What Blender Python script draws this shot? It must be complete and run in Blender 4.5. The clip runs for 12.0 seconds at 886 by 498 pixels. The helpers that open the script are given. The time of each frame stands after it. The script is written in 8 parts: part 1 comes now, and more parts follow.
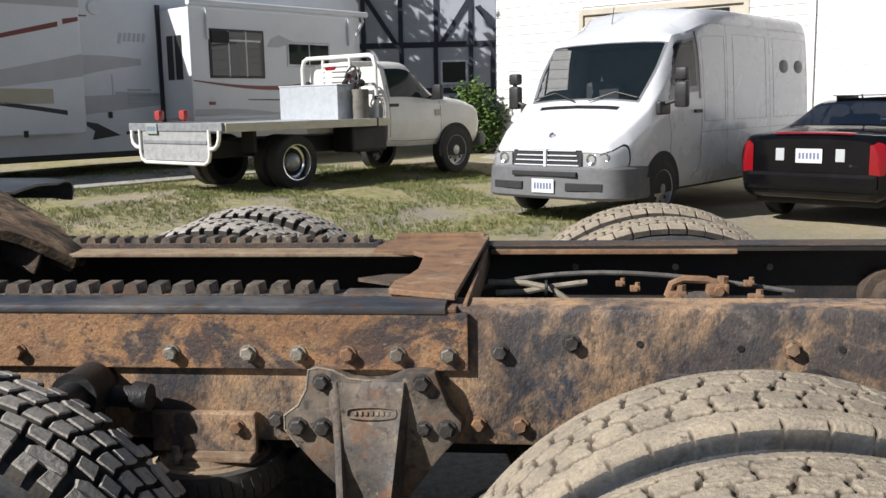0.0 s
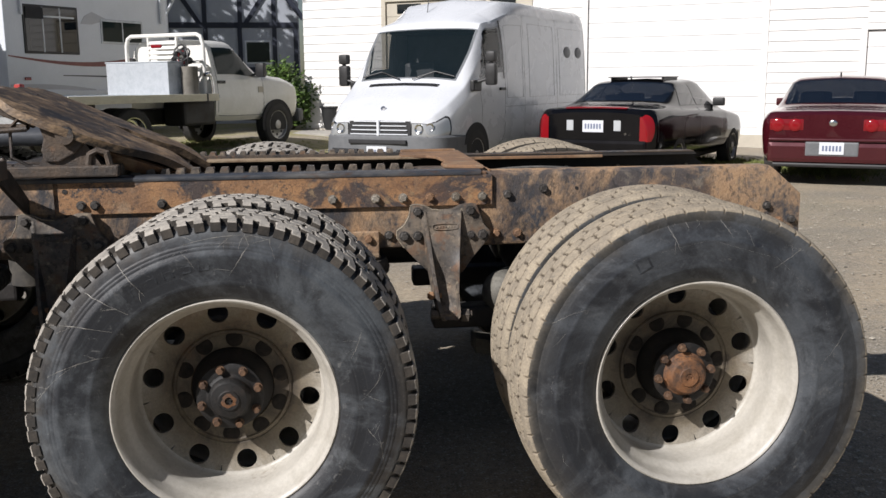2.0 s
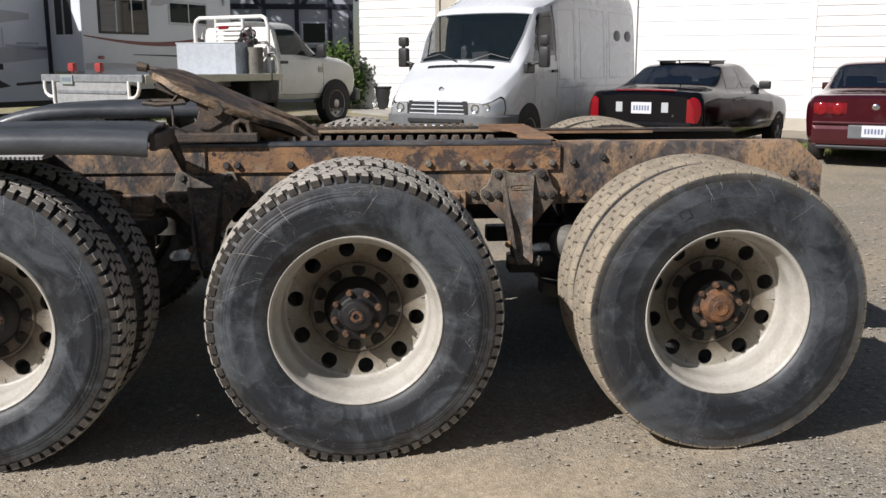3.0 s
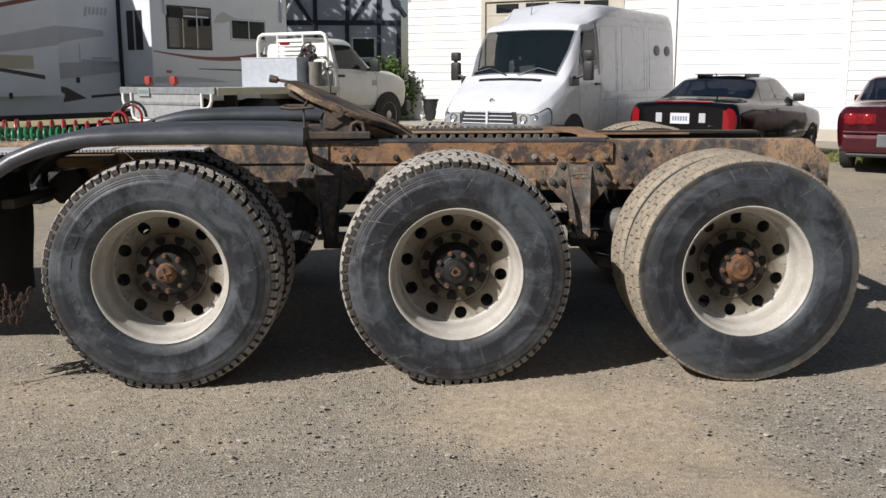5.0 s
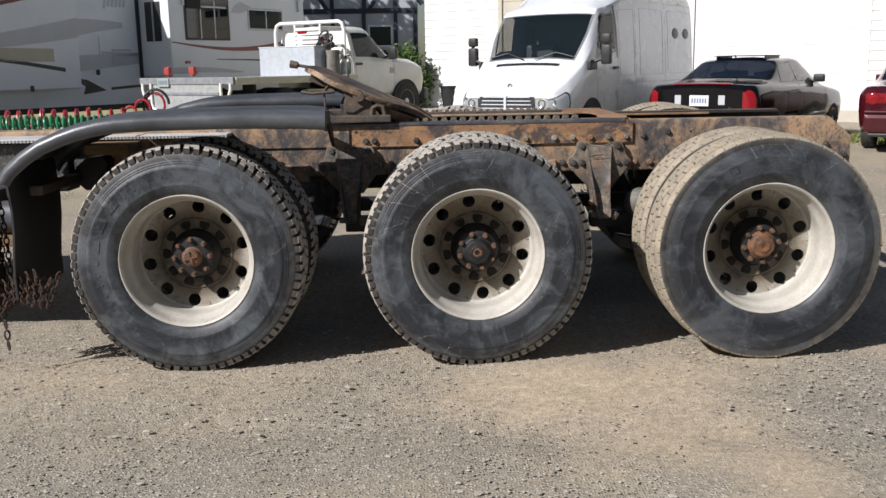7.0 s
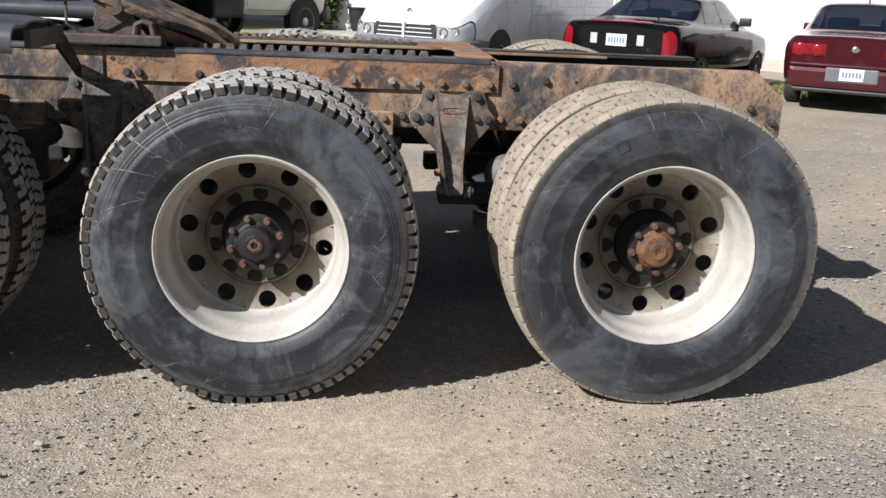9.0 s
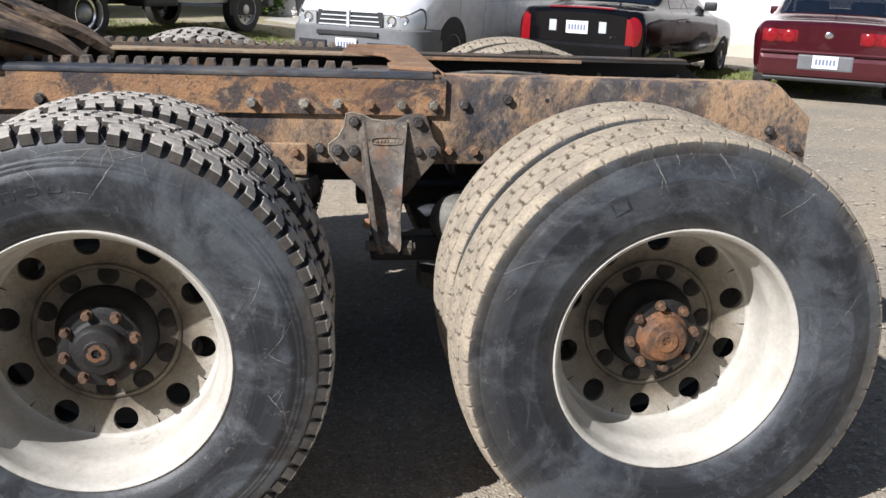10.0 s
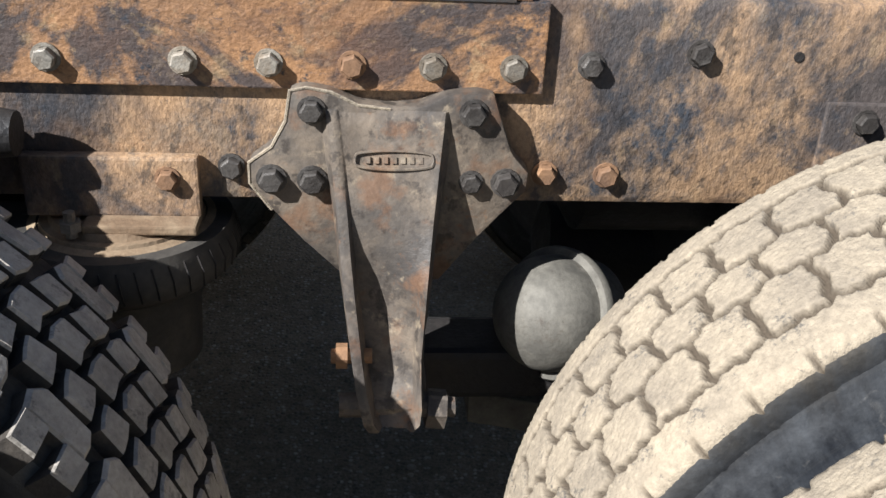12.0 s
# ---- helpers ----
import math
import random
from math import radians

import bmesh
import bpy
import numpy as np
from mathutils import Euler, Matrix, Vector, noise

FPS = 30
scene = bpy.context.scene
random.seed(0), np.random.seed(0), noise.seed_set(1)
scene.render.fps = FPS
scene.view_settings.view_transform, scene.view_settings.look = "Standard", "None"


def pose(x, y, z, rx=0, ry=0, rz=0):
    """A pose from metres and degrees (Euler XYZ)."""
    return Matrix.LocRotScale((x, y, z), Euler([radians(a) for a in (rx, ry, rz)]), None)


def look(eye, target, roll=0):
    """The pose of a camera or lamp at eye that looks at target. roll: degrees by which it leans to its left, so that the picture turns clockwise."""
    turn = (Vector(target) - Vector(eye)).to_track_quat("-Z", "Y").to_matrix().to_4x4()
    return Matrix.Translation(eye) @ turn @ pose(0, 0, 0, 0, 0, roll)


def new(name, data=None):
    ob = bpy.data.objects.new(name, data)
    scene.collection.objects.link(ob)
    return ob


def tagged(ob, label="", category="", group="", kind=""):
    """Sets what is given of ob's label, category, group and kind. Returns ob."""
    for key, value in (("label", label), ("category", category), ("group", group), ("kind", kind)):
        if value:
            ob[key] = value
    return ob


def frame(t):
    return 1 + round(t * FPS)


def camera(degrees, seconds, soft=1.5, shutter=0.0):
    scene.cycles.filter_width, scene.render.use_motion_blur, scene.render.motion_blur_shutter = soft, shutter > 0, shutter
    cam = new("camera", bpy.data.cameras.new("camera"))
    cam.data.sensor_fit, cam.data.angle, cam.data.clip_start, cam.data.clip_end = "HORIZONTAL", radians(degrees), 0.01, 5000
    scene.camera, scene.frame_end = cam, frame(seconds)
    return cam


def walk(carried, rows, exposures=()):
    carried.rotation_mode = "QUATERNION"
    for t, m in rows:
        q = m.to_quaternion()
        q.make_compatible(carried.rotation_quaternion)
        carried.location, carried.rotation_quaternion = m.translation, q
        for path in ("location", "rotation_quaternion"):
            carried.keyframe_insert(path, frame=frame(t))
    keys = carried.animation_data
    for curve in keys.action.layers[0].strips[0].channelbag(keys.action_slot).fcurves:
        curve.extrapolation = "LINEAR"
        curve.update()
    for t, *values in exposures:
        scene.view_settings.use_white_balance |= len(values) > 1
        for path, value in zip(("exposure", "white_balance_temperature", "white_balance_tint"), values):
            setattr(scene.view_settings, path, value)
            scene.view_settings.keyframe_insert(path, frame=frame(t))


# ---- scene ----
cam = camera(50.75, 12.0)
PATH = [
    (0, (1.013, -0.813, 1.422), (0.801, 1.152, 1.113), -1.12),
    (0.5, (0.859, -1.232, 1.404), (0.791, 0.724, 0.995), 0.01),
    (1, (0.628, -1.621, 1.395), (0.760, 0.332, 0.984), -2.21),
    (1.5, (0.474, -2.037, 1.380), (0.622, -0.077, 1.015), -1.99),
    (2, (0.268, -2.414, 1.362), (0.524, -0.462, 1.011), -0.49),
    (2.5, (0.118, -2.727, 1.369), (0.426, -0.783, 1.011), -0.27),
    (3, (0.037, -3.097, 1.380), (0.202, -1.142, 0.990), -0.04),
    (3.2, (-0.008, -3.208, 1.365), (0.150, -1.246, 1.010), -0.73),
    (4.8, (-0.206, -3.978, 1.378), (-0.127, -2.009, 1.038), 0.16),
    (5, (-0.243, -4.046, 1.375), (-0.155, -2.081, 1.013), -0.07),
    (5.5, (-0.298, -4.146, 1.353), (-0.210, -2.183, 0.980), 0.34),
    (6, (-0.287, -4.154, 1.359), (-0.285, -2.200, 0.936), -0.83),
    (6.5, (-0.282, -4.150, 1.363), (-0.315, -2.193, 0.952), -1.78),
    (6.7, (-0.278, -4.138, 1.360), (-0.278, -2.175, 0.975), -1.61),
    (8.3, (0.024, -3.403, 1.292), (0.178, -1.479, 0.769), 1.07),
    (8.5, (0.095, -3.236, 1.309), (0.298, -1.329, 0.741), 0.72),
    (9, (0.277, -2.799, 1.311), (0.492, -0.884, 0.777), 2.67),
    (9.5, (0.375, -2.334, 1.313), (0.555, -0.423, 0.750), 3.37),
    (10, (0.446, -1.901, 1.336), (0.748, -0.006, 0.773), 2.27),
    (10.5, (0.509, -1.444, 1.347), (0.753, 0.442, 0.729), 2.41),
    (11, (0.573, -0.994, 1.398), (0.843, 0.857, 0.690), 2.48),
    (11.5, (0.640, -0.561, 1.389), (0.815, 1.233, 0.522), 1.79),
    (12, (0.656, -0.205, 1.275), (0.842, 1.560, 0.354), 3.21),
]
# seconds, stops, kelvin, tint
EXPOSURES = [(0, 0.50, 6490, 12), (0.5, 0.36, 6500, 13), (1, 0.30, 6500, 13), (2.5, 0.25, 6480, 13), (5.5, 0.23, 6530, 13), (7.0, 0.42, 6420, 13), (8.5, 0.66, 6260, 14),
             (9.0, 0.64, 6240, 14), (10, 0.74, 6210, 13), (10.5, 0.75, 6210, 13), (11, 0.85, 6240, 12), (12, 1.0, 6330, 11)]
walk(cam, [(t, look(eye, target, roll)) for t, eye, target, roll in PATH], EXPOSURES)

# ---- world and sun ----
SUN_FROM = Vector((-0.84, -0.58, 0.78)).normalized()
world = bpy.data.worlds.new("sky")
scene.world = world
world.use_nodes = True
wn = world.node_tree
wn.nodes.clear()
sky = wn.nodes.new("ShaderNodeTexSky")
sky.sky_type, sky.sun_disc = "NISHITA", False
sky.sun_elevation = math.asin(SUN_FROM.z)
sky.sun_rotation = math.atan2(SUN_FROM.x, SUN_FROM.y)
sky_bg = wn.nodes.new("ShaderNodeBackground")
sky_bg.inputs["Strength"].default_value = 0.038
sky_out = wn.nodes.new("ShaderNodeOutputWorld")
wn.links.new(sky.outputs[0], sky_bg.inputs["Color"])
wn.links.new(sky_bg.outputs[0], sky_out.inputs["Surface"])
sun_data = bpy.data.lights.new("sun", "SUN")
sun_data.energy, sun_data.angle, sun_data.color = 5.0, radians(0.53), (1.0, 0.98, 0.95)
sun = new("sun", sun_data)
sun.matrix_world = look(SUN_FROM * 60, (0, 0, 0))


# ---- materials ----
def ramp_node(nt, fac, stops):
    n = nt.nodes.new("ShaderNodeValToRGB")
    el = n.color_ramp.elements
    while len(el) < len(stops):
        el.new(0.5)
    for e, (p, c) in zip(el, stops):
        e.position = p
        e.color = (*c, 1) if len(c) == 3 else (c[0], c[0], c[0], 1)
    nt.links.new(fac, n.inputs[0])
    return n.outputs[0]


def noise_node(nt, vec, scale, detail=5.0, rough=0.6, warp=0.0):
    n = nt.nodes.new("ShaderNodeTexNoise")
    n.inputs["Scale"].default_value, n.inputs["Detail"].default_value = scale, detail
    n.inputs["Roughness"].default_value, n.inputs["Distortion"].default_value = rough, warp
    nt.links.new(vec, n.inputs["Vector"])
    return n.outputs["Fac"]


def mix_node(nt, fac, a, b, how="MIX"):
    n = nt.nodes.new("ShaderNodeMix")
    n.data_type, n.blend_type = "RGBA", how
    for sock, v in ((n.inputs[0], fac), (n.inputs[6], a), (n.inputs[7], b)):
        if isinstance(v, (int, float)):
            sock.default_value = v
        elif isinstance(v, tuple):
            sock.default_value = (*v, 1)
        else:
            nt.links.new(v, sock)
    return n.outputs[2]


def surface(name, base, second, scale=6.0, edge=(0.42, 0.62), rough=(0.5, 0.8), metal=0.0, fine=60.0, grain=0.25,
            bump=0.15, bump_scale=90.0, third=None, third_scale=3.0, third_edge=(0.55, 0.7), coat=0.0, jitter=0.0, stretch=(1, 1, 1), patches=()):
    """A worn surface: two colours in blotches, a third in larger stains, fine grain and relief, in world size."""
    m = bpy.data.materials.new(name)
    m.use_nodes = True
    nt = m.node_tree
    bsdf = nt.nodes["Principled BSDF"]
    geo = nt.nodes.new("ShaderNodeNewGeometry")
    mapping = nt.nodes.new("ShaderNodeMapping")
    mapping.inputs["Scale"].default_value = stretch
    nt.links.new(geo.outputs["Position"], mapping.inputs["Vector"])
    vec = mapping.outputs[0]
    big = noise_node(nt, vec, scale, 6, 0.65, 0.3)
    mask = ramp_node(nt, big, [(edge[0], (0,)), (edge[1], (1,))])
    col = mix_node(nt, mask, base, second)
    if third:
        far = noise_node(nt, vec, third_scale, 10, 0.74, 0.5)
        speckle = noise_node(nt, vec, third_scale * 9, 4, 0.7)
        far = mix_node(nt, 0.38, far, speckle)
        col = mix_node(nt, ramp_node(nt, far, [(third_edge[0], (0,)), (third_edge[1], (1,))]), col, third)
    for tone, size, lo, hi, most in patches:
        where = noise_node(nt, vec, size, 9, 0.66, 0.6 if size < 10 else 0.12)
        col = mix_node(nt, ramp_node(nt, where, [(lo, (0.0,)), (hi, (most,))]), col, tone)
    tiny = noise_node(nt, vec, fine, 3, 0.7)
    shade = ramp_node(nt, tiny, [(0.25, (1 - grain,)), (0.75, (1 + 0.0,))])
    col = mix_node(nt, 1.0, col, shade, "MULTIPLY")
    if jitter:
        info = nt.nodes.new("ShaderNodeObjectInfo")
        col = mix_node(nt, 1.0, col, ramp_node(nt, info.outputs["Random"], [(0, (1 - jitter,)), (1, (1.0,))]), "MULTIPLY")
    nt.links.new(col, bsdf.inputs["Base Color"])
    r = ramp_node(nt, big, [(edge[0], (rough[0],)), (edge[1], (rough[1],))])
    nt.links.new(r, bsdf.inputs["Roughness"])
    bsdf.inputs["Metallic"].default_value = metal
    bsdf.inputs["Coat Weight"].default_value = coat
    if bump:
        b = nt.nodes.new("ShaderNodeBump")
        b.inputs["Strength"].default_value, b.inputs["Distance"].default_value = bump, 0.01
        nt.links.new(noise_node(nt, vec, bump_scale, 4, 0.65), b.inputs["Height"])
        nt.links.new(b.outputs[0], bsdf.inputs["Normal"])
    return m


def radial(name, stops, wander=0.02, blotch=12.0, rough=0.7, streak=0.0, streak_tone=(0.2, 0.2, 0.2), grain=0.35, spots=(), bump=0.12):
    """Colours in rings about the wheel's own axle, broken up by noise: grime with painted shade round the studs, dust
    at the shoulder.
    """
    m = bpy.data.materials.new(name)
    m.use_nodes = True
    nt = m.node_tree
    bsdf = nt.nodes["Principled BSDF"]
    tex = nt.nodes.new("ShaderNodeTexCoord")
    flat = nt.nodes.new("ShaderNodeVectorMath")
    flat.operation = "MULTIPLY"
    flat.inputs[1].default_value = (1, 0, 1)
    nt.links.new(tex.outputs["Object"], flat.inputs[0])
    length = nt.nodes.new("ShaderNodeVectorMath")
    length.operation = "LENGTH"
    nt.links.new(flat.outputs[0], length.inputs[0])
    geo = nt.nodes.new("ShaderNodeNewGeometry")
    vec = geo.outputs["Position"]
    shift = nt.nodes.new("ShaderNodeMapRange")
    shift.inputs[3].default_value, shift.inputs[4].default_value = -wander * 2, wander * 2
    nt.links.new(noise_node(nt, vec, blotch, 7, 0.7, 0.4), shift.inputs[0])
    r = nt.nodes.new("ShaderNodeMath")
    nt.links.new(length.outputs["Value"], r.inputs[0])
    nt.links.new(shift.outputs[0], r.inputs[1])
    lo, hi = stops[0][0], stops[-1][0]
    unit = nt.nodes.new("ShaderNodeMapRange")
    unit.inputs[1].default_value, unit.inputs[2].default_value = lo, hi
    nt.links.new(r.outputs[0], unit.inputs[0])
    col = ramp_node(nt, unit.outputs[0], [((p - lo) / (hi - lo), c) for p, c in stops])
    for tone, scale, a, b, most in spots:
        cloud = ramp_node(nt, noise_node(nt, vec, scale, 8, 0.68, 0.8), [(a, (0.0,)), (b, (most,))])
        col = mix_node(nt, cloud, col, tone)
    if streak:
        # thin rubbed arcs that follow the tyre round
        arc = nt.nodes.new("ShaderNodeCombineXYZ")
        ring = nt.nodes.new("ShaderNodeMath")
        ring.operation = "MULTIPLY"
        ring.inputs[1].default_value = 260
        nt.links.new(length.outputs["Value"], ring.inputs[0])
        nt.links.new(ring.outputs[0], arc.inputs[0])
        nt.links.new(noise_node(nt, vec, 2.5, 3, 0.6), arc.inputs[1])
        line = ramp_node(nt, noise_node(nt, arc.outputs[0], 1.0, 2, 0.5), [(0.56, (0.0,)), (0.68, (streak,))])
        col = mix_node(nt, line, col, streak_tone)
    shade = ramp_node(nt, noise_node(nt, vec, 150, 3, 0.7), [(0.25, (1 - grain,)), (0.75, (1.0,))])
    col = mix_node(nt, 1.0, col, shade, "MULTIPLY")
    nt.links.new(col, bsdf.inputs["Base Color"])
    bsdf.inputs["Roughness"].default_value = rough
    b = nt.nodes.new("ShaderNodeBump")
    b.inputs["Strength"].default_value, b.inputs["Distance"].default_value = bump, 0.008
    nt.links.new(noise_node(nt, vec, 170, 4, 0.65), b.inputs["Height"])
    nt.links.new(b.outputs[0], bsdf.inputs["Normal"])
    return m


def glass_like(name, colour, rough=0.03, alpha=1.0):
    m = bpy.data.materials.new(name)
    m.use_nodes = True
    b = m.node_tree.nodes["Principled BSDF"]
    b.inputs["Base Color"].default_value = (*colour, 1)
    b.inputs["Roughness"].default_value = rough
    b.inputs["Specular IOR Level"].default_value = 0.6
    b.inputs["Alpha"].default_value = alpha
    return m


RUST = surface("rusty_painted_steel", (0.46, 0.248, 0.115), (0.31, 0.175, 0.095), 7, (0.40, 0.62), (0.7, 0.55), 0.0, 190, 0.5, 0.30, 120,
               third=(0.040, 0.046, 0.056), third_scale=9.0, third_edge=(0.535, 0.60), stretch=(0.9, 1, 1.1),
               patches=(((0.036, 0.042, 0.054), 4.2, 0.515, 0.575, 0.85), ((0.05, 0.045, 0.045), 34.0, 0.56, 0.63, 0.7), ((0.44, 0.31, 0.17), 26.0, 0.58, 0.66, 0.55), ((0.06, 0.045, 0.035), 95.0, 0.60, 0.68, 0.75), ((0.50, 0.36, 0.22), 80.0, 0.62, 0.70, 0.5), ((0.15, 0.075, 0.046), 5.0, 0.54, 0.68, 0.5), ((0.40, 0.30, 0.20), 7.5, 0.58, 0.70, 0.6)))
RUST_DARK = surface("dark_rusty_frame_steel", (0.12, 0.086, 0.06), (0.045, 0.042, 0.042), 6, (0.4, 0.6), (0.7, 0.5), 0.0, 110, 0.5, 0.35, 130,
                    third=(0.24, 0.125, 0.06), third_scale=5.0, third_edge=(0.54, 0.68))
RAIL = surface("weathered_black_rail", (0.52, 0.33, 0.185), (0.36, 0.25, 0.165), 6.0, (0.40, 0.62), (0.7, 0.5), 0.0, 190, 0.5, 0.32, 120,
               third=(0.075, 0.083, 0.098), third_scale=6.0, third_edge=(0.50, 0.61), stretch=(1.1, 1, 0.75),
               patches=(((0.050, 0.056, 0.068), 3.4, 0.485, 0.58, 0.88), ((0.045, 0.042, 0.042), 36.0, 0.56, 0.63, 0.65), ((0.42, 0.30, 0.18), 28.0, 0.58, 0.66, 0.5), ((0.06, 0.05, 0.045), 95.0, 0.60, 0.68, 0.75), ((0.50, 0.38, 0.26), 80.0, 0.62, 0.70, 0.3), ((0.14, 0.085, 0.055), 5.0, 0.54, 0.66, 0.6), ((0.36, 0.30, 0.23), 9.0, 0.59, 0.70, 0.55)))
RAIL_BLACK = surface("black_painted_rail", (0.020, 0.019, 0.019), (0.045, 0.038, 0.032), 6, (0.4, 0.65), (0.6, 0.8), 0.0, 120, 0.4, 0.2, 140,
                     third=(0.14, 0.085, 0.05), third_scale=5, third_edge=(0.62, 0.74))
RUST_BARE = surface("orange_bare_rust", (0.31, 0.175, 0.092), (0.17, 0.10, 0.062), 12, (0.4, 0.65), (0.85, 0.75), 0.0, 120, 0.35, 0.2, 120,
                    patches=(((0.42, 0.32, 0.21), 7.0, 0.56, 0.70, 0.6), ((0.07, 0.05, 0.04), 9.0, 0.57, 0.68, 0.7)))
DUSTY_PLATE = surface("dusty_rusted_plate", (0.36, 0.275, 0.18), (0.21, 0.14, 0.085), 14, (0.4, 0.66), (0.9, 0.85), 0.0, 120, 0.35, 0.2, 120, third=(0.10, 0.07, 0.05), third_scale=9, third_edge=(0.58, 0.70))
CAST = surface("dusty_cast_iron", (0.22, 0.175, 0.13), (0.10, 0.09, 0.08), 10, (0.38, 0.62), (0.75, 0.55), 0.0, 120, 0.35, 0.16, 90,
               third=(0.24, 0.12, 0.055), third_scale=11, third_edge=(0.57, 0.66),
               patches=(((0.05, 0.045, 0.042), 6.0, 0.48, 0.62, 0.75), ((0.04, 0.033, 0.028), 38.0, 0.53, 0.61, 0.75), ((0.36, 0.29, 0.20), 30.0, 0.58, 0.66, 0.6), ((0.20, 0.10, 0.05), 14.0, 0.54, 0.64, 0.6), ((0.30, 0.265, 0.21), 7.0, 0.58, 0.72, 0.6)))
BOLT = surface("weathered_bolt", (0.46, 0.43, 0.37), (0.30, 0.25, 0.19), 30, (0.4, 0.6), (0.5, 0.7), 0.3, 200, 0.4, 0.25, 250, jitter=0.45)
BOLT_DARK = surface("dark_bolt", (0.135, 0.125, 0.115), (0.055, 0.048, 0.043), 30, (0.4, 0.6), (0.5, 0.7), 0.2, 200, 0.4, 0.25, 250, jitter=0.4)
BLACK = surface("greasy_black_steel", (0.018, 0.018, 0.019), (0.035, 0.03, 0.027), 8, (0.4, 0.65), (0.5, 0.75), 0.0, 80, 0.4, 0.25, 100)
RUBBER = radial("tyre_sidewall_rubber", [(0.29, (0.030, 0.031, 0.034)), (0.34, (0.013, 0.0155, 0.020)), (0.42, (0.018, 0.0215, 0.028)), (0.455, (0.020, 0.021, 0.025)), (0.475, (0.045, 0.042, 0.040)), (0.51, (0.090, 0.082, 0.070))],
                0.03, 9, 0.52, 0.14, (0.105, 0.108, 0.112), 0.35,
                (((0.088, 0.100, 0.112), 3.4, 0.47, 0.60, 0.85), ((0.13, 0.142, 0.152), 8.0, 0.52, 0.70, 0.65), ((0.012, 0.014, 0.018), 11.0, 0.55, 0.68, 0.7), ((0.20, 0.20, 0.195), 45.0, 0.60, 0.70, 0.45)))
RUBBER_DUST = radial("dusty_sidewall_rubber", [(0.29, (0.034, 0.034, 0.036)), (0.34, (0.012, 0.014, 0.018)), (0.43, (0.017, 0.020, 0.026)), (0.47, (0.030, 0.031, 0.033)), (0.495, (0.075, 0.07, 0.062)), (0.512, (0.15, 0.132, 0.108))],
                     0.02, 12, 0.52, 0.12, (0.105, 0.104, 0.100), 0.35,
                     (((0.080, 0.090, 0.102), 3.0, 0.47, 0.62, 0.8), ((0.12, 0.130, 0.142), 7.0, 0.53, 0.70, 0.6), ((0.012, 0.014, 0.018), 10.0, 0.55, 0.68, 0.7), ((0.18, 0.175, 0.165), 45.0, 0.60, 0.70, 0.4)))
TREAD = surface("dusty_tread_rubber", (0.50, 0.46, 0.40), (0.29, 0.268, 0.238), 14, (0.38, 0.64), (0.66, 0.55), 0.0, 140, 0.35, 0.25, 120, third=(0.11, 0.103, 0.093), third_scale=20, third_edge=(0.54, 0.66))
TREAD_DUST = surface("chalky_tread_rubber", (0.42, 0.355, 0.262), (0.285, 0.243, 0.186), 16, (0.35, 0.66), (0.9, 0.85), 0.0, 140, 0.4, 0.4, 150,
                     third=(0.13, 0.12, 0.105), third_scale=24, third_edge=(0.55, 0.63))
WORN_TREAD = surface("worn_chalky_tread", (0.42, 0.355, 0.262), (0.285, 0.243, 0.186), 16, (0.35, 0.66), (0.9, 0.85), 0.0, 140, 0.4, 0.4, 150,
                     third=(0.13, 0.12, 0.105), third_scale=24, third_edge=(0.55, 0.63))


def groove_dirt_shade(m, tone, attribute):
    """Brown earth tone with painted groove shade, where the mesh's attribute marks grooves."""
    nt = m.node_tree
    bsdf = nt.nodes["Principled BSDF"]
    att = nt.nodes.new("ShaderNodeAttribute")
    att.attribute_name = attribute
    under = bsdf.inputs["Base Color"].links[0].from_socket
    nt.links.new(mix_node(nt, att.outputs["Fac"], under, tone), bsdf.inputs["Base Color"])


groove_dirt_shade(WORN_TREAD, (0.075, 0.058, 0.040), "dirt_shade")

# Groove rubber: shade between the blocks is put into these colours, beside the dirt.
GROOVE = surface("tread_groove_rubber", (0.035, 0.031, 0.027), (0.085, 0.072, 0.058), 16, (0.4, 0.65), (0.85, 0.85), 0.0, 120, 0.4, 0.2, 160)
GROOVE_DUST_SHADE = surface("dusty_shaded_groove_rubber", (0.15, 0.118, 0.085), (0.075, 0.062, 0.048), 16, (0.4, 0.65), (0.9, 0.85), 0.0, 120, 0.4, 0.2, 160)
RIM = surface("dull_painted_rim", (0.48, 0.455, 0.405), (0.36, 0.335, 0.285), 9, (0.44, 0.72), (0.40, 0.55), 0.0, 90, 0.2, 0.08, 140,
              third=(0.17, 0.125, 0.08), third_scale=6.5, third_edge=(0.56, 0.77))
# Stains, with the shade round the hub painted in as near-black inner rings.
RIM_DISC = radial("stained_shaded_rim_disc", [(0.10, (0.010, 0.008, 0.006)), (0.122, (0.028, 0.022, 0.017)), (0.140, (0.052, 0.041, 0.030)), (0.160, (0.068, 0.052, 0.037)), (0.172, (0.048, 0.037, 0.027)), (0.192, (0.135, 0.110, 0.080)), (0.225, (0.30, 0.272, 0.225)), (0.26, (0.43, 0.405, 0.355))],
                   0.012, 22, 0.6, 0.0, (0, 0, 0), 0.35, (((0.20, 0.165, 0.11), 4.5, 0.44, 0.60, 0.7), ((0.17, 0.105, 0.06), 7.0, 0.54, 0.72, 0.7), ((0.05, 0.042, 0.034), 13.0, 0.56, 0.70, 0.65)))
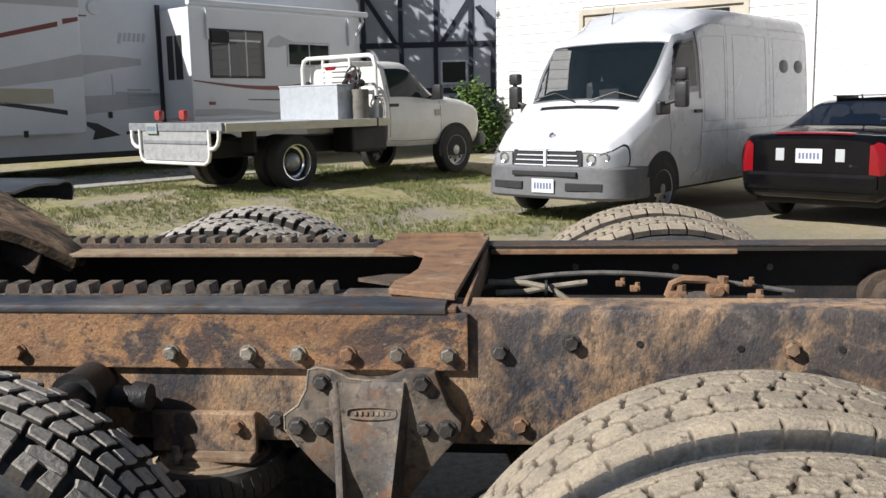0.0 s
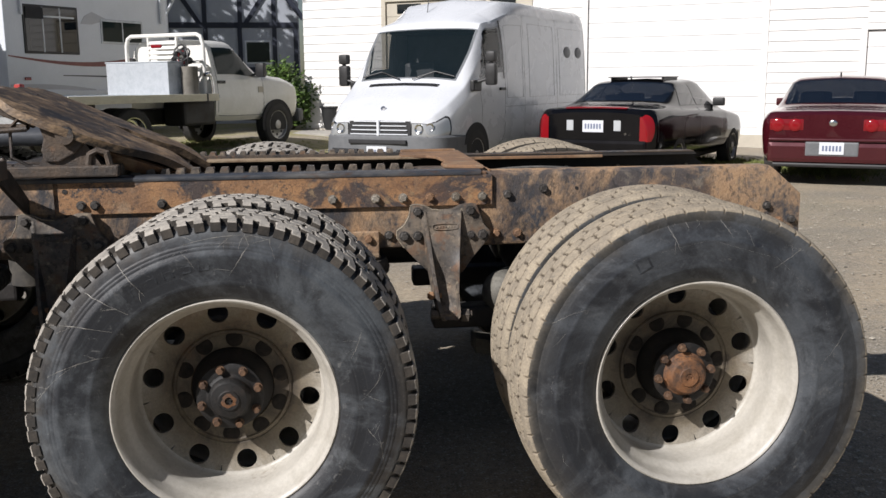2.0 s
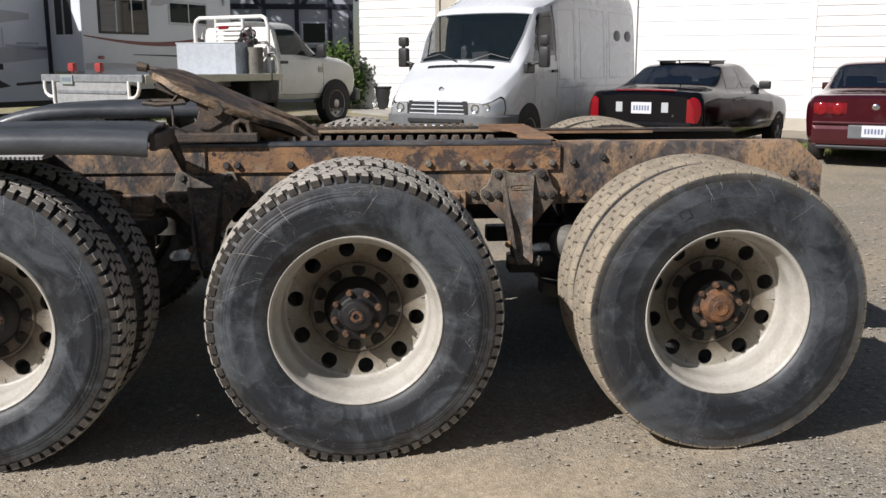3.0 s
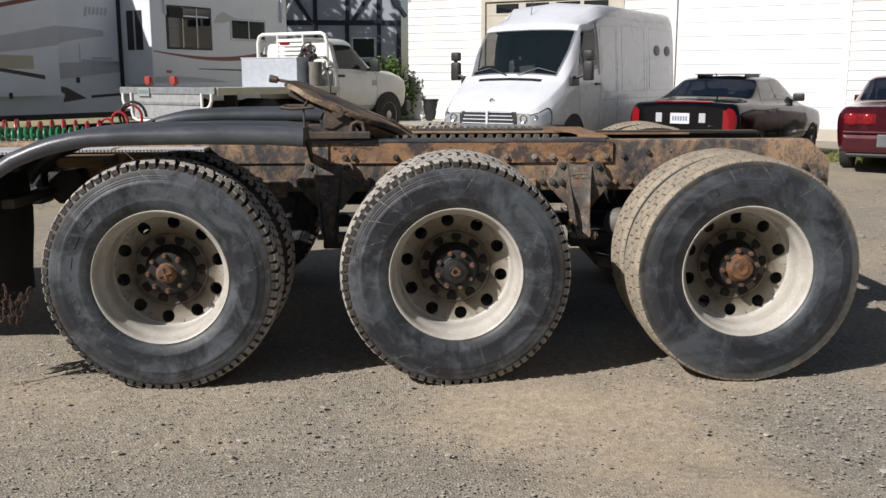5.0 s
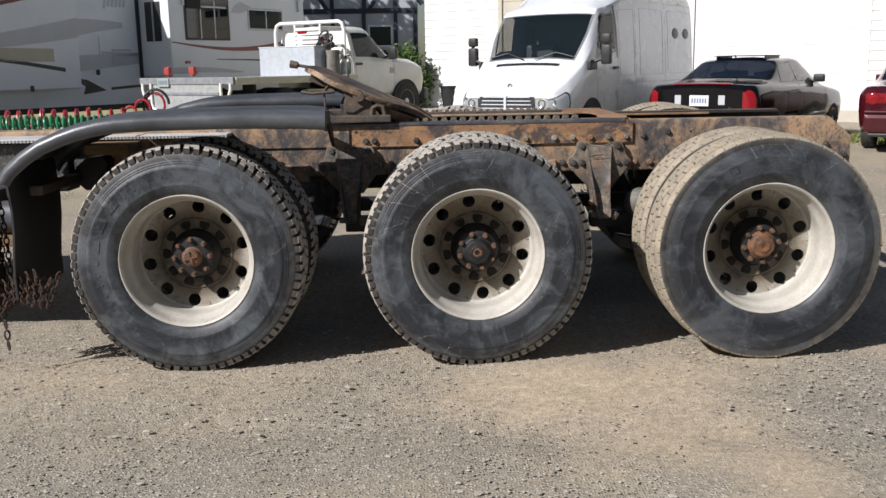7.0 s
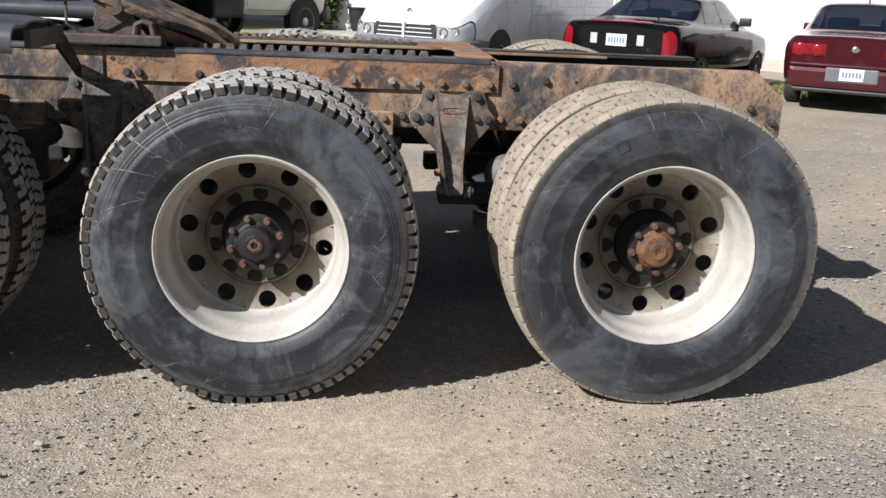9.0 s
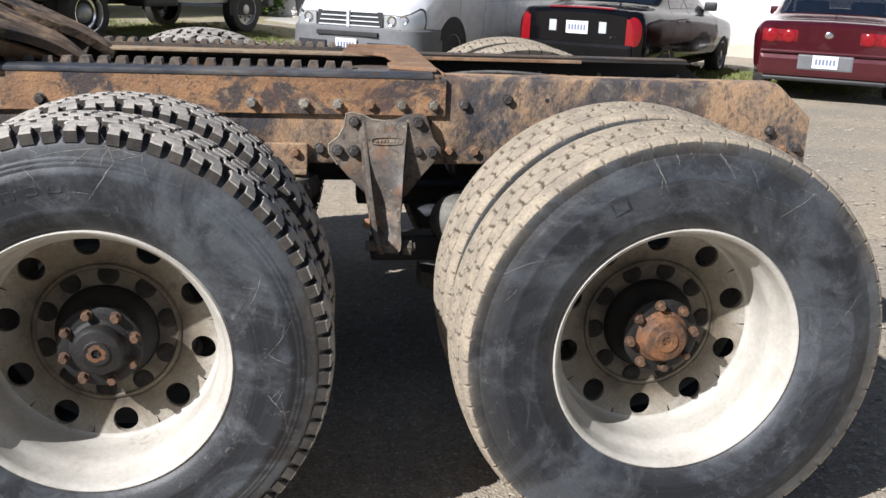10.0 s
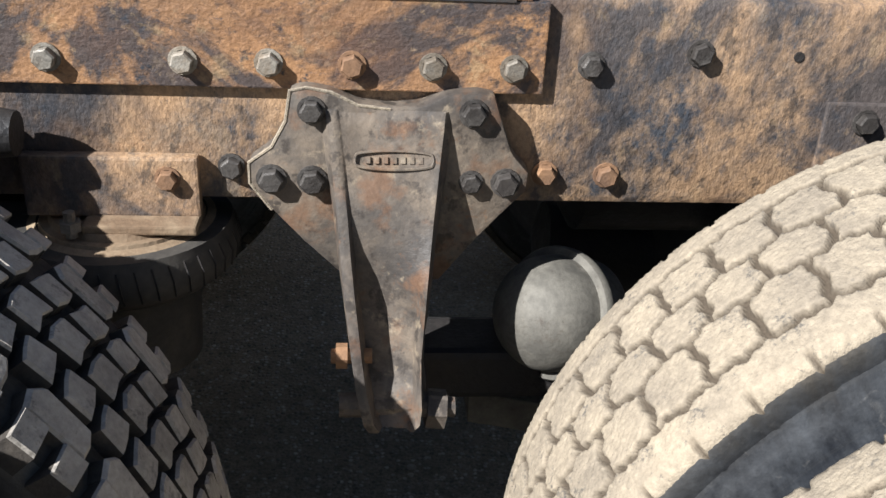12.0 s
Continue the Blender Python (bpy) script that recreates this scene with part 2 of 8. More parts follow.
HUB_RUST = surface("rusty_hub", (0.24, 0.105, 0.042), (0.10, 0.055, 0.034), 22, (0.4, 0.6), (0.8, 0.7), 0.0, 160, 0.45, 0.3, 180, third=(0.035, 0.028, 0.024), third_scale=12, third_edge=(0.54, 0.64))
HUB_BLACK = surface("oily_black_hub", (0.007, 0.0065, 0.0065), (0.026, 0.018, 0.013), 18, (0.52, 0.72), (0.62, 0.8), 0.0, 120, 0.4, 0.25, 180)
# Lighter base and pale streaks put some of the sky's sheen into the colour.
PLASTIC = surface("black_fender_plastic", (0.050, 0.054, 0.062), (0.105, 0.112, 0.124), 4, (0.4, 0.7), (0.32, 0.46), 0.0, 60, 0.25, 0.08, 90, third=(0.22, 0.228, 0.24), third_scale=2.5, third_edge=(0.58, 0.78), stretch=(0.4, 1, 1))
FLAP = surface("mudflap_rubber", (0.014, 0.014, 0.015), (0.028, 0.027, 0.026), 6, (0.4, 0.7), (0.7, 0.8), 0.0, 60, 0.3, 0.1, 90)
CHAIN = surface("rusted_chain", (0.085, 0.042, 0.024), (0.035, 0.022, 0.017), 40, (0.4, 0.6), (0.85, 0.8), 0.1, 200, 0.4, 0.2, 250)
TANK = surface("chipped_tank_steel", (0.040, 0.044, 0.052), (0.085, 0.078, 0.066), 4.5, (0.54, 0.64), (0.5, 0.7), 0.0, 80, 0.4, 0.2, 120,
               third=(0.25, 0.21, 0.14), third_scale=5, third_edge=(0.545, 0.60))
ALLOY = surface("treadplate_alloy", (0.56, 0.56, 0.55), (0.42, 0.415, 0.40), 9, (0.4, 0.7), (0.6, 0.75), 0.1, 90, 0.25, 0.15, 120)
WOOD = surface("old_timber", (0.30, 0.19, 0.09), (0.20, 0.12, 0.06), 9, (0.4, 0.6), (0.8, 0.8), 0.0, 80, 0.4, 0.25, 60, stretch=(0.2, 1, 1))
HOSE_RED = surface("red_air_hose", (0.42, 0.022, 0.03), (0.30, 0.02, 0.028), 20, (0.4, 0.6), (0.35, 0.45), 0, 90, 0.2, 0.0)
HOSE_GREEN = surface("green_air_hose", (0.02, 0.22, 0.09), (0.02, 0.15, 0.07), 20, (0.4, 0.6), (0.35, 0.45), 0, 90, 0.2, 0.0)
GREY_POT = surface("grey_brake_chamber", (0.185, 0.175, 0.148), (0.10, 0.095, 0.082), 12, (0.4, 0.65), (0.65, 0.8), 0, 90, 0.35, 0.15, 120, third=(0.07, 0.055, 0.042), third_scale=14, third_edge=(0.54, 0.68))
CHALK = surface("pale_scuff", (0.46, 0.44, 0.40), (0.22, 0.212, 0.195), 40, (0.35, 0.65), (0.9, 0.9), 0, 200, 0.3, 0.0)
WHITE_PAINT = surface("white_vehicle_paint", (0.63, 0.65, 0.68), (0.58, 0.60, 0.63), 2.0, (0.4, 0.7), (0.25, 0.32), 0, 30, 0.04, 0.0, coat=0.4)
CREAM_PAINT = surface("dull_white_truck_paint", (0.80, 0.79, 0.75), (0.72, 0.71, 0.66), 3, (0.4, 0.7), (0.32, 0.45), 0, 40, 0.1, 0.0, coat=0.2,
                      third=(0.40, 0.36, 0.29), third_scale=2.2, third_edge=(0.66, 0.82))
BED_TIMBER = surface("weathered_bed_timber", (0.82, 0.77, 0.63), (0.70, 0.64, 0.51), 5, (0.4, 0.7), (0.7, 0.8), 0, 60, 0.25, 0.1, 60, stretch=(1, 1, 3))
BLACK_PAINT = surface("glossy_black_paint", (0.003, 0.003, 0.004), (0.005, 0.005, 0.006), 3, (0.4, 0.7), (0.08, 0.12), 0, 40, 0.1, 0.0, coat=0.0)
BLACK_PAINT.node_tree.nodes["Principled BSDF"].inputs["Specular IOR Level"].default_value = 0.32
RED_PAINT = surface("dark_red_metallic_paint", (0.066, 0.006, 0.012), (0.08, 0.008, 0.014), 3, (0.4, 0.7), (0.22, 0.28), 0.35, 900, 0.2, 0.0, coat=0.9)
DULL_GALV = surface("dull_galvanised_steel", (0.30, 0.315, 0.33), (0.19, 0.20, 0.21), 9, (0.4, 0.65), (0.5, 0.65), 0.2, 70, 0.3, 0.3, 55, third=(0.36, 0.36, 0.35), third_scale=6, third_edge=(0.56, 0.68))
TREAD_GALV = surface("scuffed_treadplate", (0.45, 0.46, 0.46), (0.33, 0.34, 0.345), 9, (0.4, 0.65), (0.5, 0.65), 0.15, 70, 0.4, 0.5, 45)
GREY_PLASTIC = surface("grey_bumper_plastic", (0.14, 0.145, 0.153), (0.105, 0.11, 0.116), 6, (0.4, 0.7), (0.5, 0.6), 0, 60, 0.15, 0.05, 200)
TRIM_BLACK = surface("black_trim_plastic", (0.014, 0.014, 0.015), (0.024, 0.024, 0.025), 8, (0.4, 0.7), (0.45, 0.55), 0, 60, 0.15, 0.03, 200)
CAR_TYRE = surface("road_tyre", (0.022, 0.022, 0.023), (0.045, 0.042, 0.038), 8, (0.4, 0.7), (0.75, 0.85), 0, 90, 0.3, 0.1, 160)
STEEL_WHEEL = surface("grey_steel_wheel", (0.42, 0.42, 0.42), (0.30, 0.30, 0.30), 10, (0.4, 0.7), (0.35, 0.5), 0.6, 90, 0.2, 0.05, 160)
CHROME = surface("chrome", (0.72, 0.72, 0.72), (0.6, 0.6, 0.6), 8, (0.4, 0.7), (0.12, 0.22), 1.0, 60, 0.05, 0.0)
GALV = surface("galvanised_sheet", (0.52, 0.55, 0.58), (0.40, 0.43, 0.46), 9, (0.4, 0.65), (0.4, 0.55), 0.3, 60, 0.15, 0.05, 120)
GLASS = glass_like("tinted_window_glass", (0.006, 0.009, 0.012), 0.02)
GLASS_SEE = glass_like("see_through_tinted_glass", (0.010, 0.018, 0.022), 0.02, 0.5)
GLASS_CAR = glass_like("dark_car_glass", (0.006, 0.010, 0.018), 0.02, 0.86)
GLASS_CAB = glass_like("clear_cab_glass", (0.018, 0.028, 0.027), 0.04)
GLASS_CAB.node_tree.nodes["Principled BSDF"].inputs["Specular IOR Level"].default_value = 0.16
LENS_RED = glass_like("red_lamp_lens", (0.21, 0.006, 0.010), 0.10)
LENS_FADED = glass_like("faded_red_lens", (0.36, 0.055, 0.05), 0.18)
LENS_DARK = glass_like("dark_red_lamp_lens", (0.16, 0.006, 0.010), 0.08)
LENS_CLEAR = glass_like("clear_lamp_lens", (0.40, 0.415, 0.43), 0.10)
LENS_CLEAR.node_tree.nodes["Principled BSDF"].inputs["Metallic"].default_value = 0.35
LENS_WHITE = glass_like("white_reverse_lens", (0.42, 0.44, 0.46), 0.12)
PLATE_GREEN = surface("number_plate_greenish", (0.33, 0.38, 0.35), (0.27, 0.31, 0.29), 30, (0.4, 0.6), (0.4, 0.5), 0, 90, 0.1, 0.0)
PLATE_WHITE = surface("number_plate_white", (0.66, 0.68, 0.72), (0.6, 0.62, 0.66), 30, (0.4, 0.6), (0.4, 0.5), 0, 90, 0.1, 0.0)
PLATE_BLUE = surface("plate_blue_print", (0.13, 0.16, 0.25), (0.16, 0.19, 0.28), 30, (0.4, 0.6), (0.5, 0.5), 0, 90, 0.1, 0.0)
RV_WHITE = surface("rv_fibreglass", (0.68, 0.71, 0.755), (0.62, 0.65, 0.69), 1.2, (0.4, 0.7), (0.32, 0.42), 0, 30, 0.06, 0.02, 30)
RV_GREY = surface("rv_grey_graphic", (0.42, 0.43, 0.46), (0.47, 0.48, 0.51), 2, (0.4, 0.7), (0.35, 0.42), 0, 30, 0.06, 0.0)
RV_RED = surface("rv_maroon_graphic", (0.17, 0.035, 0.03), (0.20, 0.045, 0.035), 2, (0.4, 0.7), (0.35, 0.42), 0, 30, 0.06, 0.0)
RV_TAN = surface("rv_tan_graphic", (0.40, 0.37, 0.28), (0.44, 0.41, 0.32), 2, (0.4, 0.7), (0.35, 0.42), 0, 30, 0.06, 0.0)
RV_BLACK = surface("rv_black_graphic", (0.014, 0.016, 0.024), (0.02, 0.022, 0.03), 2, (0.4, 0.7), (0.3, 0.4), 0, 30, 0.06, 0.0)
SIDING = surface("white_painted_siding", (0.76, 0.75, 0.73), (0.70, 0.69, 0.67), 1.5, (0.4, 0.7), (0.55, 0.65), 0, 60, 0.05, 0.05, 60)
DOOR_WHITE = surface("white_garage_door", (0.76, 0.755, 0.745), (0.72, 0.715, 0.705), 1.0, (0.4, 0.7), (0.45, 0.55), 0, 60, 0.04, 0.02, 60)
BEIGE_TRIM = surface("beige_door_trim", (0.50, 0.46, 0.38), (0.44, 0.40, 0.33), 3, (0.4, 0.7), (0.6, 0.7), 0, 60, 0.12, 0.05, 60)
STUCCO = surface("pale_stucco", (0.40, 0.43, 0.48), (0.36, 0.385, 0.43), 1.5, (0.4, 0.7), (0.85, 0.9), 0, 40, 0.1, 0.25, 70)
NAVY = surface("dark_blue_timber", (0.018, 0.024, 0.042), (0.03, 0.036, 0.055), 4, (0.4, 0.7), (0.7, 0.8), 0, 60, 0.2, 0.15, 60)
ROOF = surface("grey_roof_shingle", (0.09, 0.09, 0.095), (0.06, 0.06, 0.062), 6, (0.4, 0.7), (0.9, 0.9), 0, 60, 0.3, 0.3, 60)
CONCRETE = surface("pale_concrete", (0.42, 0.40, 0.36), (0.33, 0.31, 0.28), 2, (0.4, 0.7), (0.85, 0.9), 0, 60, 0.25, 0.2, 80)
BIN = surface("dark_bin_plastic", (0.016, 0.017, 0.018), (0.026, 0.027, 0.028), 6, (0.4, 0.7), (0.5, 0.6), 0, 60, 0.2, 0.05, 90)
BARK = surface("shrub_bark", (0.10, 0.075, 0.05), (0.06, 0.045, 0.03), 20, (0.4, 0.7), (0.9, 0.9), 0, 90, 0.4, 0.3, 90)
LEAF = surface("shrub_leaf", (0.06, 0.12, 0.02), (0.12, 0.19, 0.035), 6, (0.4, 0.7), (0.45, 0.55), 0, 40, 0.3, 0.0)
GRASS = surface("spring_grass", (0.155, 0.20, 0.048), (0.33, 0.31, 0.13), 1.6, (0.4, 0.7), (0.7, 0.8), 0, 30, 0.35, 0.0)
STONE = surface("gravel_stone", (0.47, 0.43, 0.36), (0.31, 0.275, 0.22), 45, (0.35, 0.65), (0.85, 0.9), 0, 200, 0.3, 0.2, 200)


def vary_pieces(m, lo, hi):
    """Each loose piece of the mesh a little darker or paler than the next."""
    nt = m.node_tree
    bsdf = nt.nodes["Principled BSDF"]
    geo = nt.nodes.new("ShaderNodeNewGeometry")
    under = bsdf.inputs["Base Color"].links[0].from_socket
    shade = ramp_node(nt, geo.outputs["Random Per Island"], [(0.0, (lo,)), (1.0, (hi,))])
    nt.links.new(mix_node(nt, 1.0, under, shade, "MULTIPLY"), bsdf.inputs["Base Color"])


vary_pieces(STONE, 0.72, 1.35)
vary_pieces(LEAF, 0.55, 1.35)
vary_pieces(GRASS, 0.6, 1.25)
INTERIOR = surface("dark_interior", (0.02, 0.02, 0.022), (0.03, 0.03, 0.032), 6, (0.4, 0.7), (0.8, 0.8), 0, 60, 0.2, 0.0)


def ground_material():
    m = bpy.data.materials.new("dusty_gravel_yard")
    m.use_nodes = True
    nt = m.node_tree
    bsdf = nt.nodes["Principled BSDF"]
    geo = nt.nodes.new("ShaderNodeNewGeometry")
    vec = geo.outputs["Position"]
    att = nt.nodes.new("ShaderNodeAttribute")
    att.attribute_name = "gravel"
    loose = mix_node(nt, 0.42, att.outputs["Fac"], noise_node(nt, vec, 5.0, 8, 0.72, 0.5))
    dirt = ramp_node(nt, loose, [(0.26, (0.43, 0.353, 0.252)), (0.40, (0.372, 0.311, 0.230)), (0.55, (0.31, 0.268, 0.208)), (0.72, (0.262, 0.234, 0.191))])
    vor = nt.nodes.new("ShaderNodeTexVoronoi")
    vor.inputs["Scale"].default_value = 95
    nt.links.new(vec, vor.inputs["Vector"])
    stones = ramp_node(nt, vor.outputs["Distance"], [(0.0, (1.0,)), (0.32, (0.8,)), (0.55, (0.0,))])
    pick = nt.nodes.new("ShaderNodeSeparateColor")
    nt.links.new(vor.outputs["Color"], pick.inputs[0])
    chosen = ramp_node(nt, pick.outputs[0], [(0.42, (0.0,)), (0.48, (1.0,))])
    tone = ramp_node(nt, pick.outputs[1], [(0.0, (0.15, 0.143, 0.128)), (0.5, (0.32, 0.30, 0.258)), (1.0, (0.60, 0.57, 0.505))])
    fac = mix_node(nt, 1.0, stones, chosen, "MULTIPLY")
    gravelly = ramp_node(nt, loose, [(0.30, (0.10,)), (0.52, (0.9,))])
    fac = mix_node(nt, 1.0, fac, gravelly, "MULTIPLY")
    col = mix_node(nt, fac, dirt, tone)
    speck = ramp_node(nt, noise_node(nt, vec, 160, 3, 0.7), [(0.30, (0.55,)), (0.5, (0.93,)), (0.70, (1.18,))])
    col = mix_node(nt, 1.0, col, speck, "MULTIPLY")
    mottle = ramp_node(nt, noise_node(nt, vec, 28, 6, 0.75), [(0.34, (0.74,)), (0.5, (1.0,)), (0.66, (1.24,))])
    col = mix_node(nt, 1.0, col, mottle, "MULTIPLY")
    # thin turf towards the parked vehicles
    sep = nt.nodes.new("ShaderNodeSeparateXYZ")
    nt.links.new(vec, sep.inputs[0])
    turf_noise = noise_node(nt, vec, 0.8, 7, 0.7, 0.4)
    reach = nt.nodes.new("ShaderNodeMapRange")
    reach.inputs[1].default_value, reach.inputs[2].default_value = 4.5, 11.0
    nt.links.new(sep.outputs[1], reach.inputs[0])
    side = nt.nodes.new("ShaderNodeMapRange")
    side.inputs[1].default_value, side.inputs[2].default_value = 7.5, 1.0
    nt.links.new(sep.outputs[0], side.inputs[0])
    turf = mix_node(nt, 1.0, reach.outputs[0], side.outputs[0], "MULTIPLY")
    turf = mix_node(nt, 1.0, turf, ramp_node(nt, turf_noise, [(0.40, (0.0,)), (0.56, (1.0,))]), "MULTIPLY")
    green = ramp_node(nt, noise_node(nt, vec, 9, 5, 0.7), [(0.35, (0.16, 0.175, 0.058)), (0.65, (0.35, 0.30, 0.175))])
    col = mix_node(nt, turf, col, green)
    nt.links.new(col, bsdf.inputs["Base Color"])
    bsdf.inputs["Roughness"].default_value = 0.95
    bsdf.inputs["Specular IOR Level"].default_value = 0.2
    b = nt.nodes.new("ShaderNodeBump")
    b.inputs["Strength"].default_value, b.inputs["Distance"].default_value = 0.6, 0.014
    h = mix_node(nt, 0.5, fac, noise_node(nt, vec, 90, 5, 0.7))
    nt.links.new(h, b.inputs["Height"])
    nt.links.new(b.outputs[0], bsdf.inputs["Normal"])
    return m


GROUND = ground_material()


# ---- mesh helpers ----
def part(name, bm, material, parent=None, label="", smooth=False, m=None):
    """Links a bmesh as one mesh object under a thing or a part."""
    me = bpy.data.meshes.new(name)
    bmesh.ops.recalc_face_normals(bm, faces=bm.faces)
    bm.to_mesh(me)
    bm.free()
    me.materials.append(material)
    if smooth:
        me.shade_smooth()
        me.set_sharp_from_angle(angle=radians(38))
    return put(name, me, parent, label, m)


def put(name, me, parent=None, label="", m=None):
    ob = new(name, me)
    if parent is not None:
        ob.parent = parent
    if m is not None:
        ob.matrix_basis = m
    if label:
        ob["label"] = label
    return ob


def thing(name, label, category, group="", m=None, kind=""):
    ob = new(name)
    ob.empty_display_size = 0.1
    if m is not None:
        ob.matrix_basis = m
    return tagged(ob, label, category, group, kind)


def add_faces(bm, verts, faces):
    vs = [bm.verts.new(v) for v in verts]
    for f in faces:
        bm.faces.new([vs[i] for i in f])
    return vs


def box(bm, lo, hi, bevel=0.0, m=None):
    x0, y0, z0 = lo
    x1, y1, z1 = hi
    vs = add_faces(bm, [(x0, y0, z0), (x1, y0, z0), (x1, y1, z0), (x0, y1, z0), (x0, y0, z1), (x1, y0, z1), (x1, y1, z1), (x0, y1, z1)],
                   [(0, 3, 2, 1), (4, 5, 6, 7), (0, 1, 5, 4), (1, 2, 6, 5), (2, 3, 7, 6), (3, 0, 4, 7)])
    if bevel:
        edges = {e for v in vs for e in v.link_edges}
        r = bmesh.ops.bevel(bm, geom=list(edges), offset=bevel, segments=2, affect="EDGES", profile=0.6)
        vs = list({v for f in r["faces"] for v in f.verts} | {v for v in vs if v.is_valid})
    if m is not None:
        bmesh.ops.transform(bm, matrix=m, verts=vs)
    return vs


def boxed(lo, hi, bevel=0.0, m=None):
    bm = bmesh.new()
    box(bm, lo, hi, bevel, m)
    return bm


def frame_of(d):
    d = Vector(d).normalized()
    a = d.orthogonal().normalized()
    return d, a, d.cross(a)


def rod(bm, p0, p1, r0, r1=None, seg=12, caps=True):
    """A cylinder or cone between two places."""
    p0, p1 = Vector(p0), Vector(p1)
    r1 = r0 if r1 is None else r1
    _, a, b = frame_of(p1 - p0)
    rings = []
    for p, r in ((p0, r0), (p1, r1)):
        rings.append([bm.verts.new(p + (a * math.cos(k * math.tau / seg) + b * math.sin(k * math.tau / seg)) * r) for k in range(seg)])
    for k in range(seg):
        bm.faces.new((rings[0][k], rings[0][(k + 1) % seg], rings[1][(k + 1) % seg], rings[1][k]))
    if caps:
        bm.faces.new(rings[0][::-1])
        bm.faces.new(rings[1])


def tube(bm, pts, r, seg=8, closed=False):
    """A round tube along points."""
    pts = [Vector(p) for p in pts]
    rings, prev = [], None
    n = len(pts)
    for i, p in enumerate(pts):
        d = pts[(i + 1) % n] - pts[i - 1] if closed or 0 < i < n - 1 else (pts[1] - pts[0] if i == 0 else pts[-1] - pts[-2])
        d.normalize()
        a = d.orthogonal().normalized() if prev is None else (prev - d * prev.dot(d)).normalized()
        prev = a
        b = d.cross(a)
        rings.append([bm.verts.new(p + (a * math.cos(k * math.tau / seg) + b * math.sin(k * math.tau / seg)) * r) for k in range(seg)])
    for i in range(n if closed else n - 1):
        q, w = rings[i], rings[(i + 1) % n]
        for k in range(seg):
            bm.faces.new((q[k], q[(k + 1) % seg], w[(k + 1) % seg], w[k]))
    if not closed:
        bm.faces.new(rings[0][::-1])
        bm.faces.new(rings[-1])


def revolve(bm, profile, seg=64, axis="y", close=False):
    """Turns (radius, along) points about the y axis."""
    rings = []
    for r, a in profile:
        if r < 1e-6:
            rings.append([bm.verts.new((0, a, 0))])
        else:
            rings.append([bm.verts.new((r * math.cos(k * math.tau / seg), a, r * math.sin(k * math.tau / seg))) for k in range(seg)])
    pairs = list(zip(rings, rings[1:])) + ([(rings[-1], rings[0])] if close else [])
    for p, q in pairs:
        for k in range(seg):
            n = (k + 1) % seg
            if len(p) == 1 and len(q) == 1:
                continue
            if len(p) == 1:
                bm.faces.new((p[0], q[k], q[n]))
            elif len(q) == 1:
                bm.faces.new((p[k], p[n], q[0]))
            else:
                bm.faces.new((p[k], p[n], q[n], q[k]))


def extrude_outline(bm, outline, d):
    """A prism from a flat outline of 3D points pushed along d."""
    d = Vector(d)
    a = [bm.verts.new(p) for p in outline]
    b = [bm.verts.new(Vector(p) + d) for p in outline]
    bm.faces.new(a)
    bm.faces.new(b[::-1])
    n = len(a)
    for i in range(n):
        bm.faces.new((a[i], b[i], b[(i + 1) % n], a[(i + 1) % n]))
    return a + b


def extruded(outline, d, bevel=0.0):
    bm = bmesh.new()
    extrude_outline(bm, outline, d)
    if bevel:
        bmesh.ops.recalc_face_normals(bm, faces=bm.faces)
        bmesh.ops.bevel(bm, geom=list(bm.edges), offset=bevel, segments=2, affect="EDGES", profile=0.6)
    return bm


def hex_bolt_mesh(name, r, h, material):
    """A hexagon head on a washer, its face towards -y, seated at y 0."""
    bm = bmesh.new()
    revolve(bm, [(0, 0), (r * 1.25, 0), (r * 1.25, -h * 0.18), (r * 0.95, -h * 0.2)], 14)
    rings = []
    for y, k in ((-h * 0.18, 1.0), (-h * 0.85, 1.0), (-h, 0.84)):
        rings.append([bm.verts.new((r * k * math.cos(i * math.tau / 6), y, r * k * math.sin(i * math.tau / 6))) for i in range(6)])
    for a, b in zip(rings, rings[1:]):
        for i in range(6):
            bm.faces.new((a[i], a[(i + 1) % 6], b[(i + 1) % 6], b[i]))
    bm.faces.new(rings[-1])
    bmesh.ops.recalc_face_normals(bm, faces=bm.faces)
    me = bpy.data.meshes.new(name)
    bm.to_mesh(me)
    bm.free()
    me.materials.append(material)
    return me


# ---- ground ----
def smooth_step(a, b, v):
    k = min(1.0, max(0.0, (v - a) / (b - a)))
    return k * k * (3 - 2 * k)


def ground_z(x, y):
    """The yard rises a little towards the lawn on the far left."""
    rise = 0.21 * smooth_step(8.0, 12.5, y) * smooth_step(1.5, -2.5, x - 0.12 * (y - 10))
    under = 0.045 * smooth_step(1.0, 2.1, y) * smooth_step(6.0, 3.4, y)
    dip = -0.06 * smooth_step(2.2, 3.8, x) * smooth_step(6.0, 9.0, y) * smooth_step(16.0, 12.0, y)
    return rise + under + dip + 0.02 * smooth_step(6.0, 9.5, y) + 0.06 * smooth_step(14.0, 19.0, y)


